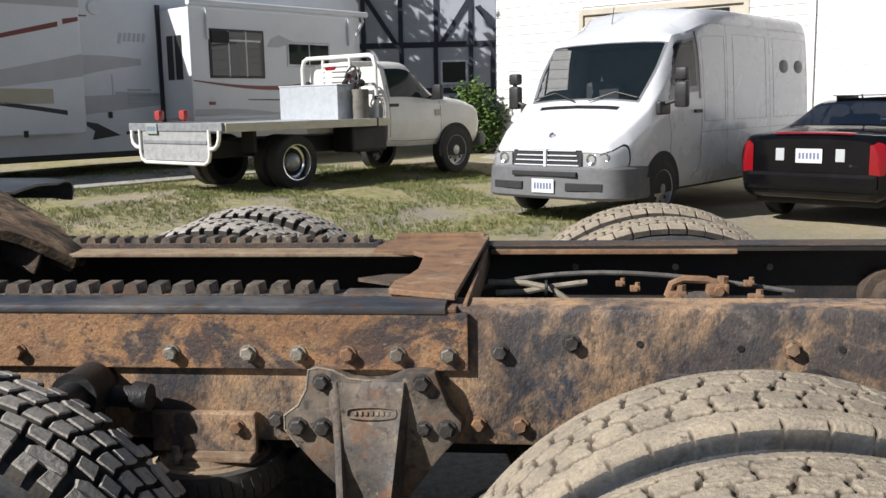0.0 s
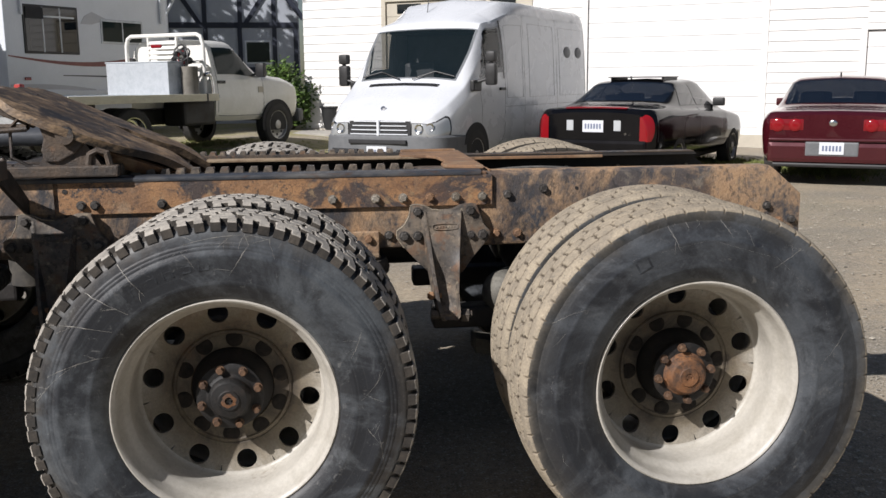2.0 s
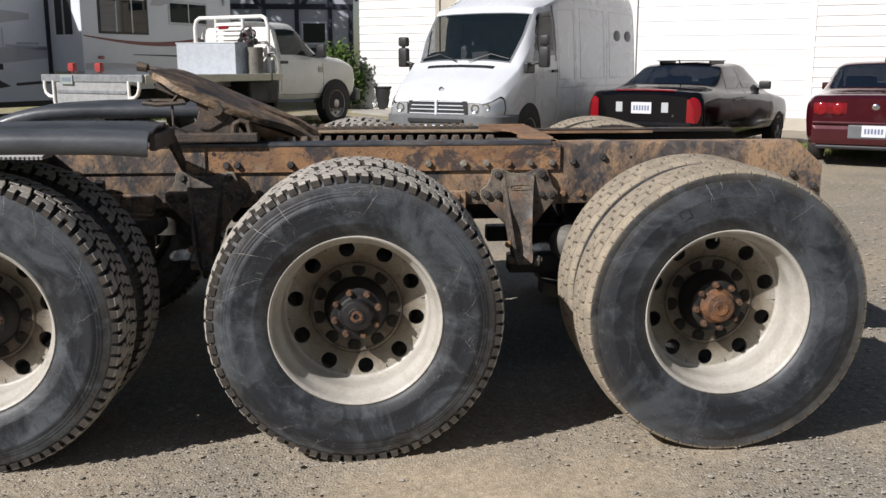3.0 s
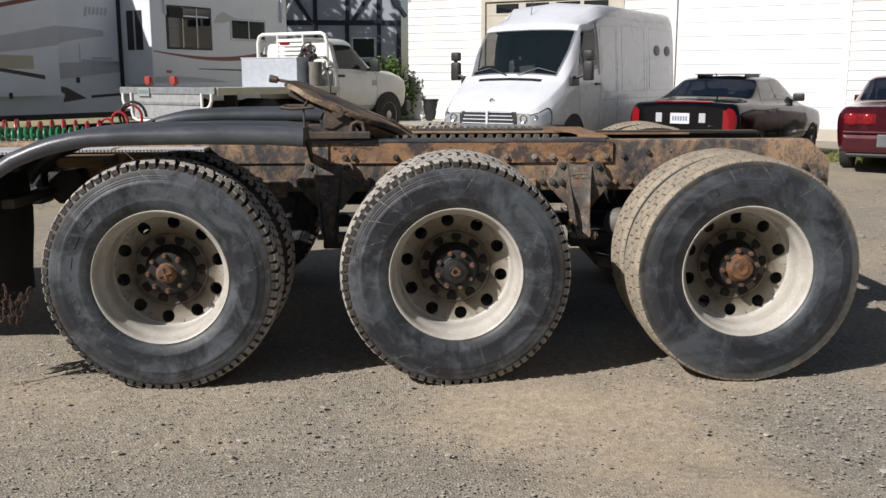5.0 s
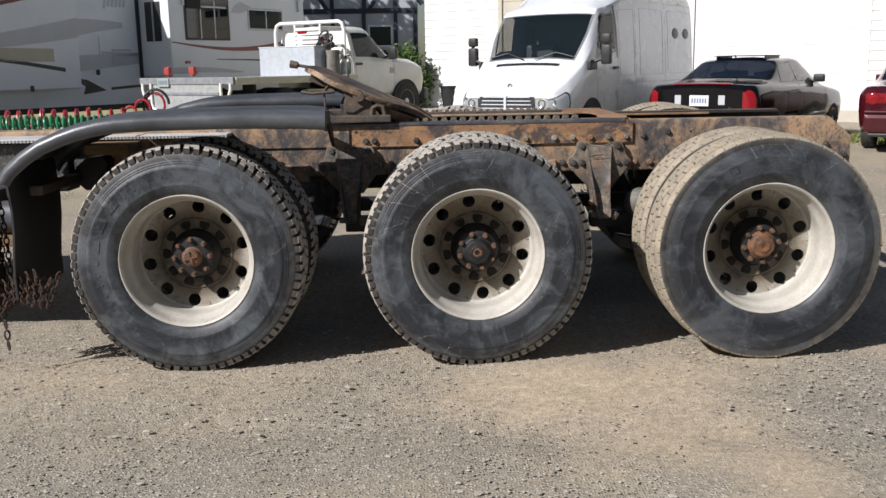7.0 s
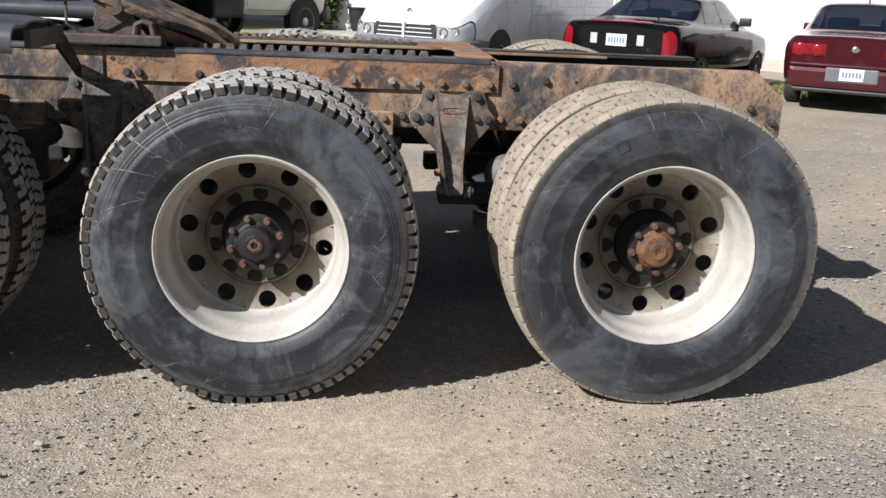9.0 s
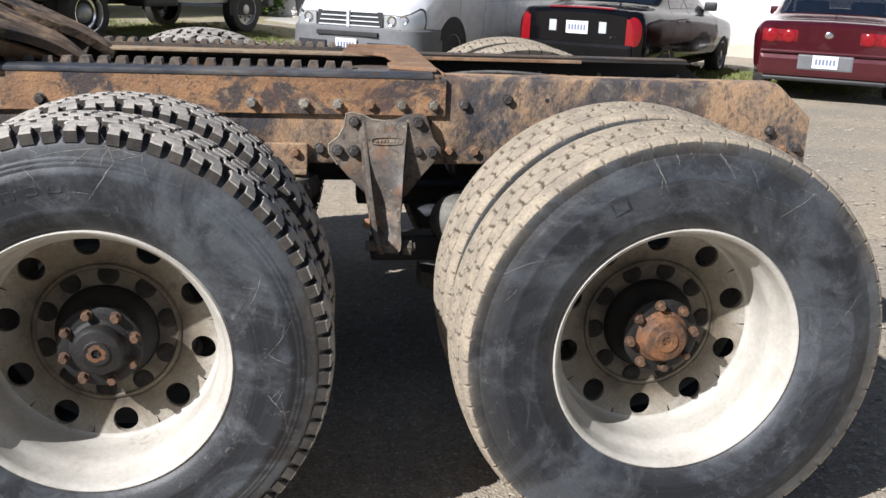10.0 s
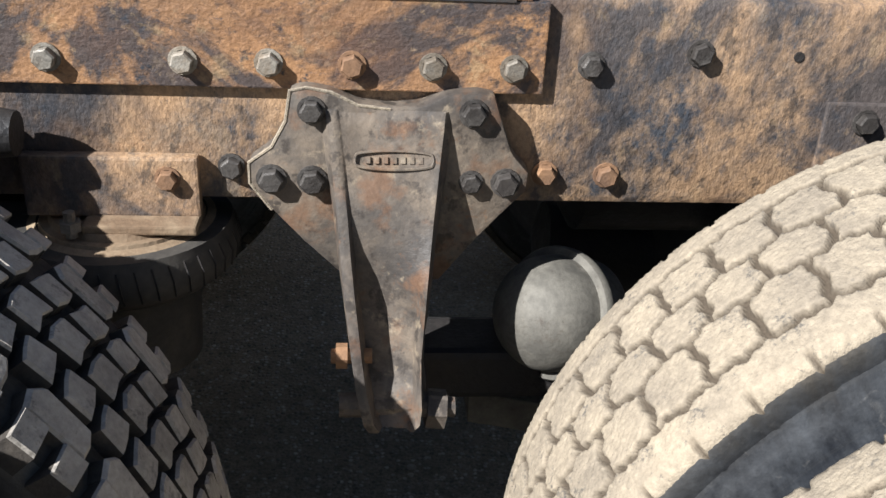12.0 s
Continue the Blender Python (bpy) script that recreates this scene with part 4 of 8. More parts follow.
def scuffs(name, strokes, parent, seed, back):
    """Pale rubbed lines on a sidewall: each from (angle, radius) to (angle, radius), with a little wander."""
    rng = random.Random(seed)

    def side_y(r):
        pts = [(0.30, 0.030), (0.318, 0.016), (0.345, 0.006), (0.39, 0.001), (0.42, -0.001), (0.452, 0.006), (0.476, 0.0165), (0.497, 0.029), (0.515, 0.03)]
        for (r0, y0), (r1, y1) in zip(pts, pts[1:]):
            if r <= r1:
                return y0 + (y1 - y0) * (r - r0) / (r1 - r0)
        return 0.03
    twigs = []
    for a0, r0, a1, r1, w in strokes:
        for _ in range(2):
            k = rng.uniform(0.15, 0.85)
            a, r = a0 + (a1 - a0) * k, r0 + (r1 - r0) * k
            twigs.append((a, r, a + rng.uniform(-7, 7), min(0.505, max(0.33, r + rng.uniform(-0.05, 0.05))), w * 0.55))
    for a0, r0, a1, r1, w in list(strokes) + twigs:
        bm = bmesh.new()
        n, prev = 12, None
        bend = rng.uniform(-0.012, 0.012)
        for i in range(n + 1):
            k = i / n
            a = math.radians(a0 + (a1 - a0) * k) + bend * math.sin(k * math.pi) + rng.uniform(-0.003, 0.003)
            r = r0 + (r1 - r0) * k
            y = side_y(r) - 0.0007
            d = Vector((-math.sin(a), 0, math.cos(a))) if abs(r1 - r0) > 0.03 else Vector((math.cos(a), 0, math.sin(a)))
            ww = 0.62 * w * rng.uniform(0.3, 1.1) * (0.4 + math.sin(min(1, k * 1.2 + 0.05) * math.pi) * 0.6)
            p = Vector((r * math.cos(a), y, r * math.sin(a)))
            q = [bm.verts.new(p + d * ww), bm.verts.new(p - d * ww)]
            if prev:
                bm.faces.new((prev[0], prev[1], q[1], q[0]))
            prev = q
        part(name, bm, CHALK, parent, m=Matrix.Rotation(math.radians(-back), 4, "Y"))


def moulded_bars(parent, a0, a1, r, count, h, seed, back):
    """Raised sidewall lettering, as plain marks along an arc."""
    rng = random.Random(seed)
    for i in range(count):
        bm = bmesh.new()
        a = math.radians(a0 + (a1 - a0) * (i + 0.5) / count)
        w = abs(math.radians(a1 - a0)) / count * r * 0.32
        m = Matrix.Rotation(-a, 4, "Y") @ Matrix.Translation((r, 0.0, 0))
        dip = 0.0 if r > 0.37 else 0.002
        y = 0.0001 + dip
        box(bm, (-h / 2, y, -w), (h / 2, 0.006 + dip, -w * 0.72), 0.0005, m)
        for b in rng.sample((-0.46, 0.0, 0.46), rng.choice((1, 2, 2))):
            box(bm, (b * h - h * 0.05, y, -w * 0.75), (b * h + h * 0.05, 0.006 + dip, w * 0.6), 0.0005, m)
        if rng.random() < 0.6:
            box(bm, (-h / 2, y, w * 0.62), (h / 2, 0.006 + dip, w * 0.9), 0.0005, m)
        part("sidewall_mark", bm, RUBBER, parent, m=Matrix.Rotation(math.radians(-back), 4, "Y"))


def wheel(x, y, flip, kind, hub, spin, outer=True, lift=0.0):
    m = Matrix.Translation((x, y, HUB_Z + lift)) @ (Matrix.Rotation(math.pi, 4, "Z") if flip else Matrix()) @ Matrix.Rotation(math.radians(spin), 4, "Y")
    w = put("wheel", RIM_ME, truck, "cream painted steel wheel rim with round hand holes", m)
    put("tyre", TYRE if kind == "lug" else TYRE_DUST, w, "black rubber tyre with scuffed sidewall")
    put("tread", LUGS if kind == "lug" else RIBS_FAR if flip else RIBS, w, "deep dusty lug tread" if kind == "lug" else "chalky worn zigzag tread")
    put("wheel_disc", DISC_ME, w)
    if outer:
        put("hub", HUBS[hub], w, "oily black hub" if hub == 1 else "rusty orange hub")
        put("hub_body", HUB_BODY, w)
        if hub == 1:
            bm = bmesh.new()
            worn = random.Random(6)
            ring = [(0.021 * worn.uniform(0.7, 1.25) * math.cos(k * math.tau / 18), 0.021 * worn.uniform(0.7, 1.25) * math.sin(k * math.tau / 18)) for k in range(18)]
            mid = [bm.verts.new((0.011 * math.cos(k * math.tau / 18), 0.0945, 0.011 * math.sin(k * math.tau / 18))) for k in range(18)]
            rim = [bm.verts.new((x, 0.0955, z)) for x, z in ring]
            for k in range(18):
                bm.faces.new((mid[k], mid[(k + 1) % 18], rim[(k + 1) % 18], rim[k]))
            part("worn_centre", bm, HUB_RUST, w, "orange scraped centre of the cap")
        put("brake_drum", DRUM_ME, w)
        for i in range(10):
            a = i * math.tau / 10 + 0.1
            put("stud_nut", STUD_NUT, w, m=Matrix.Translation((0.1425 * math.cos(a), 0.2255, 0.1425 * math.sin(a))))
        for i in range(8):
            a = i * math.tau / 8 + 0.15
            put("axle_nut", AXLE_NUT, w, m=Matrix.Translation((0.081 * math.cos(a), 0.137, 0.081 * math.sin(a))))
    return w


SPINS = (6, -8, 0.5)
near_wheels = []
for i, x in enumerate(AXLES):
    kind = "rib" if i == 2 else "lug"
    near_wheels.append(wheel(x, 0.0, False, kind, i, SPINS[i]))
    wheel(x + 0.012, 0.335, False, kind, 0, SPINS[i] + 5, outer=False)
    skew = 0.06 if i == 2 else 0.025
    wheel(x + skew, 2.46, True, kind, 0, 33 + 40 * i, lift=0.05)
    wheel(x + skew, 2.125, True, kind, 0, 60 + 31 * i, outer=False, lift=0.045)

# rubbed lines on the three near sidewalls (angles from +x towards up)
scuffs("scuff_mark", [(104 - 3, 0.46, 82, 0.478, 0.0016), (84, 0.505, 80, 0.455, 0.0022), (80, 0.455, 86, 0.372, 0.0014), (80, 0.462, 128, 0.425, 0.0016), (79, 0.46, 70, 0.50, 0.0016),
                       (122, 0.505, 120, 0.375, 0.0016), (136, 0.50, 130, 0.36, 0.0018), (150, 0.505, 140, 0.36, 0.0014), (165, 0.46, 150, 0.33, 0.0014), (178, 0.50, 158, 0.40, 0.0014),
                       (30, 0.42, 22, 0.36, 0.0011), (14, 0.44, 2, 0.36, 0.0011), (338, 0.45, 352, 0.40, 0.0011), (350, 0.38, 345, 0.42, 0.0012), (232, 0.48, 240, 0.41, 0.0012), (250, 0.48, 252, 0.42, 0.0012)], near_wheels[1], 2, SPINS[1])
scuffs("scuff_mark", [(104, 0.497, 101, 0.40, 0.0012), (99, 0.497, 97, 0.455, 0.0013), (88, 0.50, 80, 0.43, 0.0015), (92, 0.49, 94, 0.46, 0.001), (53, 0.505, 60, 0.39, 0.0014), (50, 0.50, 57, 0.46, 0.001),
                       (160, 0.505, 148, 0.44, 0.0014), (20, 0.45, 8, 0.36, 0.001), (352, 0.47, 2, 0.41, 0.0012), (262, 0.49, 256, 0.45, 0.0012)], near_wheels[2], 3, SPINS[2])
scuffs("scuff_mark", [(60, 0.50, 48, 0.40, 0.0012), (70, 0.50, 66, 0.43, 0.0012), (35, 0.50, 20, 0.40, 0.0012), (50, 0.50, 40, 0.42, 0.0011), (100, 0.49, 92, 0.43, 0.0012), (210, 0.5, 220, 0.42, 0.0012), (150, 0.47, 135, 0.40, 0.0011), (10, 0.46, 4, 0.38, 0.0011)], near_wheels[0], 5, SPINS[0])
for wheel_at, arcs in ((0, [(118, 235, 8, 0.048), (300, 350, 4, 0.036)]), (1, [(92, 132, 6, 0.034), (295, 318, 4, 0.030)]), (2, [(112, 122, 1, 0.036), (282, 300, 5, 0.018)])):
    for a0, a1, count, h in arcs:
        moulded_bars(near_wheels[wheel_at], a1, a0, 0.405, count, h, wheel_at, SPINS[wheel_at])


# frame rails: channels with rounded upper edges, cut back at the rear
def rail(y_face, inward):
    """A channel rail; inward is +1 or -1, the way its flanges point."""
    bm = bmesh.new()
    x0, x1 = -4.2, 2.052
    t, fl, rad = 0.010, 0.088, 0.016
    CUT = 0.942
    outer = [(fl, BOT), (rad, BOT), (rad * 0.3, BOT + rad * 0.3), (0, BOT + rad), (0, CUT), (0, TOP - rad), (rad * 0.3, TOP - rad * 0.3), (rad, TOP), (fl, TOP)]
    inner = [(fl, BOT + t), (rad, BOT + t), (t * 1.25, BOT + t * 1.25), (t, BOT + rad), (t, CUT), (t, TOP - rad), (t * 1.25, TOP - t * 1.25), (rad, TOP - t), (fl, TOP - t)]

    def end_x(z):
        return x1 if z <= CUT else x1 - 0.125 * (z - CUT) / (TOP - CUT)
    ends = [[[bm.verts.new((end_x(z) if last else x0, y_face + inward * d, z)) for d, z in line] for line in (outer, inner)] for last in (False, True)]
    (o0, i0), (o1, i1) = ends
    for k in range(len(outer) - 1):
        bm.faces.new((o0[k], o0[k + 1], o1[k + 1], o1[k]))
        bm.faces.new((i0[k], i0[k + 1], i1[k + 1], i1[k]))
        bm.faces.new((o1[k], o1[k + 1], i1[k + 1], i1[k]))
        bm.faces.new((o0[k], o0[k + 1], i0[k + 1], i0[k]))
    for k in (0, -1):
        bm.faces.new((o0[k], o1[k], i1[k], i0[k]))
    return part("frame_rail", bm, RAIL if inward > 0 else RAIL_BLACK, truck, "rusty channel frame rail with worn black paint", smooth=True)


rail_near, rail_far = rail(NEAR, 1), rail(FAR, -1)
LIGHT_BOLT, DARK_BOLT = hex_bolt_mesh("bolt", 0.0134, 0.0150, BOLT), hex_bolt_mesh("bolt_dark", 0.0134, 0.0145, BOLT_DARK)
RUST_BOLT = hex_bolt_mesh("bolt_rusty", 0.0134, 0.0145, RUST_BARE)


def bolt(parent, x, y, z, me=None, s=1.0, turn=0.0):
    return put("bolt", me or LIGHT_BOLT, parent, m=Matrix.Translation((x, y, z)) @ Matrix.Rotation(turn, 4, "Y") @ Matrix.Scale(s, 4))


for k, (x, z, me) in enumerate([(0.934, 0.965, DARK_BOLT), (1.065, 0.983, DARK_BOLT), (1.456, 0.975, RUST_BOLT), (0.891, 0.825, RUST_BOLT), (0.970, 0.824, RUST_BOLT), (0.505, 0.828, DARK_BOLT),
                                (1.92, 0.90, DARK_BOLT), (1.97, 0.84, RUST_BOLT), (2.02, 0.845, DARK_BOLT), (1.62, 0.86, DARK_BOLT)]):
    bolt(rail_near, x, NEAR, z, me, turn=k * 0.7)
for x, z in ((1.188, 0.982), (1.367, 0.975), (1.543, 0.975)):
    bm = bmesh.new()
    rod(bm, (x, NEAR - 0.0015, z), (x, NEAR + 0.004, z), 0.0065, seg=10)
    part("bolt_hole", bm, BLACK, rail_near)

# side plates of the sliding coupling, bolted outside the rails
P0, P1, PT, PB = -0.608, 0.876, 1.040, 0.931
plate_near = part("side_plate", boxed((P0, NEAR - 0.013, PB), (P1, NEAR - 0.001, PT), 0.002), RUST, truck, "rust-streaked bolted side plate")
part("side_plate", boxed((-1.24, NEAR - 0.011, PB + 0.002), (P0 - 0.014, NEAR - 0.001, PT), 0.002), RAIL, truck, "dusty grey-brown bolted side plate")
part("side_plate", boxed((P0, FAR + 0.001, PB), (P1, FAR + 0.013, PT), 0.002), RUST, truck)
for k, x in enumerate((-0.535, -0.490, -0.270, 0.000, 0.309, 0.459, 0.555, 0.650, 0.744, 0.839)):
    bolt(plate_near, x, NEAR - 0.013, 0.962, RUST_BOLT if k in (3, 7) else LIGHT_BOLT if k > 3 else DARK_BOLT, turn=k)
bm = bmesh.new()
rod(bm, (-0.585, NEAR - 0.0145, 1.01), (-0.585, NEAR - 0.008, 1.01), 0.009, seg=10)
part("bolt_hole", bm, BLACK, plate_near)
for x0, x1 in ((-0.01, 0.09), (0.34, 0.45), (0.745, 0.855), (-0.42, -0.30)):
    part("weld_tab", boxed((x0, NEAR - 0.012, PT), (x1, NEAR + 0.02, PT + 0.010), 0.003), RUST_BARE, plate_near)
small_plate = part("gusset_plate", boxed((1.236, NEAR - 0.009, 0.80), (1.345, NEAR - 0.001, 0.928), 0.003), RAIL, truck)
bolt(small_plate, 1.288, NEAR - 0.009, 0.904, DARK_BOLT)

# the slider frame on top: runner tubes, toothed racks, end plate with a slot
runner_bm = bmesh.new()
for y in (NEAR + 0.029, FAR - 0.029):
    n = 16
    sec = [(0.046 * math.copysign(abs(math.cos(a)) ** 0.5, math.cos(a)), 0.011 * math.copysign(abs(math.sin(a)) ** 0.5, math.sin(a))) for a in [k * math.tau / n for k in range(n)]]
    rows = [[runner_bm.verts.new((x, y + a, TOP - 0.003 + b)) for a, b in sec] for x in (-1.05, 0.835)]
    for i in range(n):
        runner_bm.faces.new((rows[0][i], rows[0][(i + 1) % n], rows[1][(i + 1) % n], rows[1][i]))
    runner_bm.faces.new(rows[0])
    runner_bm.faces.new(rows[1])
part("runner", runner_bm, surface("worn_runner_steel", (0.075, 0.085, 0.105), (0.19, 0.185, 0.18), 8, (0.4, 0.6), (0.35, 0.5), 0.5, 90, 0.3, 0.1, 120,
     third=(0.17, 0.085, 0.04), third_scale=4, third_edge=(0.52, 0.64), stretch=(0.4, 1, 1)), truck, "rubbed dark steel runner tubes", smooth=True)


def rack(y0, y1, x0, x1, first, up=0.0, gap=0.0505, tall=0.016):
    base = part("toothed_rack", boxed((x0, y0, TOP - 0.012), (x1, y1, TOP + 0.016 + up), 0.002), RUST_DARK, truck, "toothed locking rack of dusty brown steel")
    bm = bmesh.new()
    x = first
    while x < x1 - 0.03:
        extrude_outline(bm, [(x, y0, TOP + 0.015 + up), (x + gap * 0.66, y0, TOP + 0.015 + up), (x + gap * 0.60, y0, TOP + 0.015 + tall + up), (x + gap * 0.14, y0, TOP + 0.015 + tall + up)], (0, y1 - y0, 0))
        x += gap
    part("rack_teeth", bm, CAST, base)


rack(NEAR + 0.095, NEAR + 0.145, -0.60, 0.625, -0.59, -0.012, tall=0.020)
rack(FAR - 0.165, FAR - 0.105, -0.60, 0.60, -0.585, 0.010, 0.0405, 0.014)
part("rack_ledge", boxed((-0.60, FAR - 0.255, TOP + 0.004), (0.70, FAR - 0.168, TOP + 0.013), 0.002), DUSTY_PLATE, truck, "dusty tan ledge beside the rack")
ep = [(0.715, NEAR + 0.078), (0.850, NEAR + 0.02), (0.872, FAR - 0.01), (0.60, FAR - 0.09), (0.60, FAR - 0.25), (0.70, FAR - 0.26), (0.735, FAR - 0.31),
      (0.745, NEAR + 0.30), (0.735, NEAR + 0.22), (0.715, NEAR + 0.16)]
part("end_plate", extruded([(x, y, TOP + 0.008) for x, y in ep], (0, 0, 0.012), 0.002), RUST_BARE, truck, "rust-brown slotted end plate")
part("rack_end_strip", boxed((0.622, NEAR + 0.085, TOP - 0.004), (0.735, NEAR + 0.15, TOP + 0.006), 0.002), CAST, truck, "flat grey strip at the rack end")
part("end_lip", boxed((0.866, NEAR + 0.012, TOP - 0.06), (0.874, FAR - 0.01, TOP + 0.006), 0.002), RUST_BARE, truck)
part("rail_cap", boxed((0.62, FAR - 0.02, TOP + 0.002), (0.86, FAR + 0.02, TOP + 0.026), 0.004), RUST_BARE, truck)
part("rail_top", boxed((0.862, FAR - 0.088, TOP + 0.001), (1.925, FAR - 0.002, TOP + 0.006), 0.002), RUST_DARK, truck, "dusty rusted top flange")
part("rail_strip", boxed((0.88, FAR - 0.104, TOP - 0.016), (1.50, FAR - 0.089, TOP - 0.004), 0.002), RUST_BARE, truck)
part("slot_tongue", extruded([(0.60, 1.22, TOP - 0.02), (0.68, 1.17, TOP - 0.02), (0.75, 1.18, TOP - 0.02), (0.75, 1.27, TOP - 0.02), (0.66, 1.27, TOP - 0.02)], (0, 0, 0.008)), RUST_DARK, truck)

# cross members, axles and what hangs beneath
for x, w in ((-2.2, 0.10), (-1.05, 0.09), (-0.45, 0.12), (0.28, 0.09), (0.93, 0.05)):
    part("cross_member", boxed((x, NEAR + 0.012, BOT + 0.03), (x + w, FAR - 0.012, TOP - 0.13), 0.006), RAIL_BLACK, truck)
bm = bmesh.new()
rod(bm, (1.89, NEAR + 0.012, 0.915), (1.89, FAR - 0.012, 0.915), 0.048, seg=24)
rod(bm, (1.89, FAR - 0.06, 0.915), (1.89, FAR - 0.012, 0.915), 0.07, seg=24)
part("cross_tube", bm, RUST_DARK, truck, "rusty rear cross tube", smooth=True)
for i, x in enumerate(AXLES):
    bm = bmesh.new()
    rod(bm, (x, 0.48, HUB_Z), (x, 1.96, HUB_Z), 0.068, seg=18)
    rod(bm, (x, 0.62, HUB_Z), (x, 0.80, HUB_Z), 0.085, 0.068, seg=18)
    axle = part("axle", bm, BLACK, truck, "greasy black axle housing", smooth=True)
    bm = bmesh.new()
    bmesh.ops.create_uvsphere(bm, u_segments=20, v_segments=12, radius=0.2, matrix=Matrix.Translation((x, MIDLINE, HUB_Z)) @ Matrix.Diagonal((1, 0.75, 1, 1)))
    rod(bm, (x - 0.34, MIDLINE, HUB_Z + 0.03), (x, MIDLINE, HUB_Z), 0.07, 0.11, seg=14)
    part("differential", bm, BLACK, axle, smooth=True)
    for y in (NEAR + 0.03, FAR - 0.03):
        bm = bmesh.new()
        box(bm, (x - 0.66, y - 0.03, HUB_Z - 0.03), (x + 0.30, y + 0.07, HUB_Z + 0.05), 0.012, Matrix())
        part("trailing_arm", bm, BLACK, truck)
        # air spring with its top plate, behind the axle
        cx, cy = x + 0.362, (NEAR + 0.03 if y < MIDLINE else FAR - 0.03)
        bm = bmesh.new()
        prof = [(0, 0.0), (0.135, 0.0), (0.138, -0.010), (0.144, -0.03), (0.140, -0.052), (0.118, -0.072), (0.09, -0.078), (0.085, -0.2), (0, -0.2)]
        revolve(bm, prof, 40)
        me_m = Matrix.Translation((cx, cy, 0.746)) @ Matrix.Rotation(math.pi / 2, 4, "X")
        bmesh.ops.transform(bm, matrix=me_m, verts=bm.verts)
        spring = part("air_spring", bm, surface("ribbed_bag_rubber", (0.05, 0.047, 0.043), (0.10, 0.09, 0.075), 14, (0.4, 0.65), (0.7, 0.85), 0, 90, 0.3, 0.1, 160), truck, "dusty ribbed rubber air spring", smooth=True)
        bm = bmesh.new()
        for k in range(44):
            a = k * math.tau / 44
            tube(bm, [(cx + (r + 0.0006) * math.cos(a + 0.5 * q), cy + (r + 0.0006) * math.sin(a + 0.5 * q), 0.746 + z) for r, z, q in ((0.138, -0.010, 0), (0.144, -0.03, 0.04), (0.140, -0.052, 0.08))], 0.0014, 4)
        tagged(part("bag_rib", bm, BLACK, spring), kind="stuff")
        bm = bmesh.new()
        rod(bm, (cx, cy, 0.742), (cx, cy, 0.752), 0.104, 0.100, seg=36)
        rod(bm, (cx, cy, 0.752), (cx, cy, 0.760), 0.090, 0.086, seg=36)
        bmesh.ops.create_cone(bm, cap_ends=False, segments=36, radius1=0.126, radius2=0.104, depth=0.006, matrix=Matrix.Translation((cx, cy, 0.746)))
        part("bead_plate", bm, DUSTY_PLATE, spring, "dusty tan bead plate")
        if y < MIDLINE:
            part("spring_bracket", boxed((cx - 0.10, NEAR - 0.022, 0.768), (cx + 0.106, NEAR - 0.002, 0.846), 0.004), RAIL, truck, "dark rusty spring bracket")
            bolt(spring, cx + 0.070, NEAR - 0.022, 0.820, RUST_BOLT, 0.92)
            part("bracket_foot", boxed((cx - 0.03, NEAR - 0.052, 0.758), (cx + 0.104, NEAR - 0.004, 0.770), 0.003), DUSTY_PLATE, spring)
            bm = bmesh.new()
            rod(bm, (cx - 0.04, NEAR - 0.055, 0.757), (cx - 0.04, NEAR - 0.055, 0.790), 0.007, seg=8)
            rod(bm, (cx - 0.04, NEAR - 0.055, 0.766), (cx - 0.04, NEAR - 0.055, 0.778), 0.013, seg=6)
            part("stud", bm, BOLT, spring)
            # shock absorber mount beside it
            bm = bmesh.new()
            rod(bm, (cx - 0.20, NEAR - 0.19, 0.905), (cx - 0.20, NEAR + 0.0, 0.905), 0.030, seg=16)
            rod(bm, (cx - 0.20, NEAR - 0.12, 0.905), (cx - 0.20, NEAR - 0.04, 0.905), 0.045, seg=18)
            rod(bm, (cx - 0.265, NEAR - 0.05, 0.89), (cx - 0.12, NEAR - 0.05, 0.885), 0.021, seg=14)
            rod(bm, (cx - 0.115, NEAR - 0.05, 0.885), (cx - 0.085, NEAR - 0.05, 0.884), 0.030, 0.026, seg=14)
            rod(bm, (cx - 0.20, NEAR - 0.05, 0.89), (cx - 0.24, NEAR - 0.02, 0.55), 0.024, seg=14)
            part("shock_absorber", bm, BLACK, truck, "greasy black shock absorber mount", smooth=True)


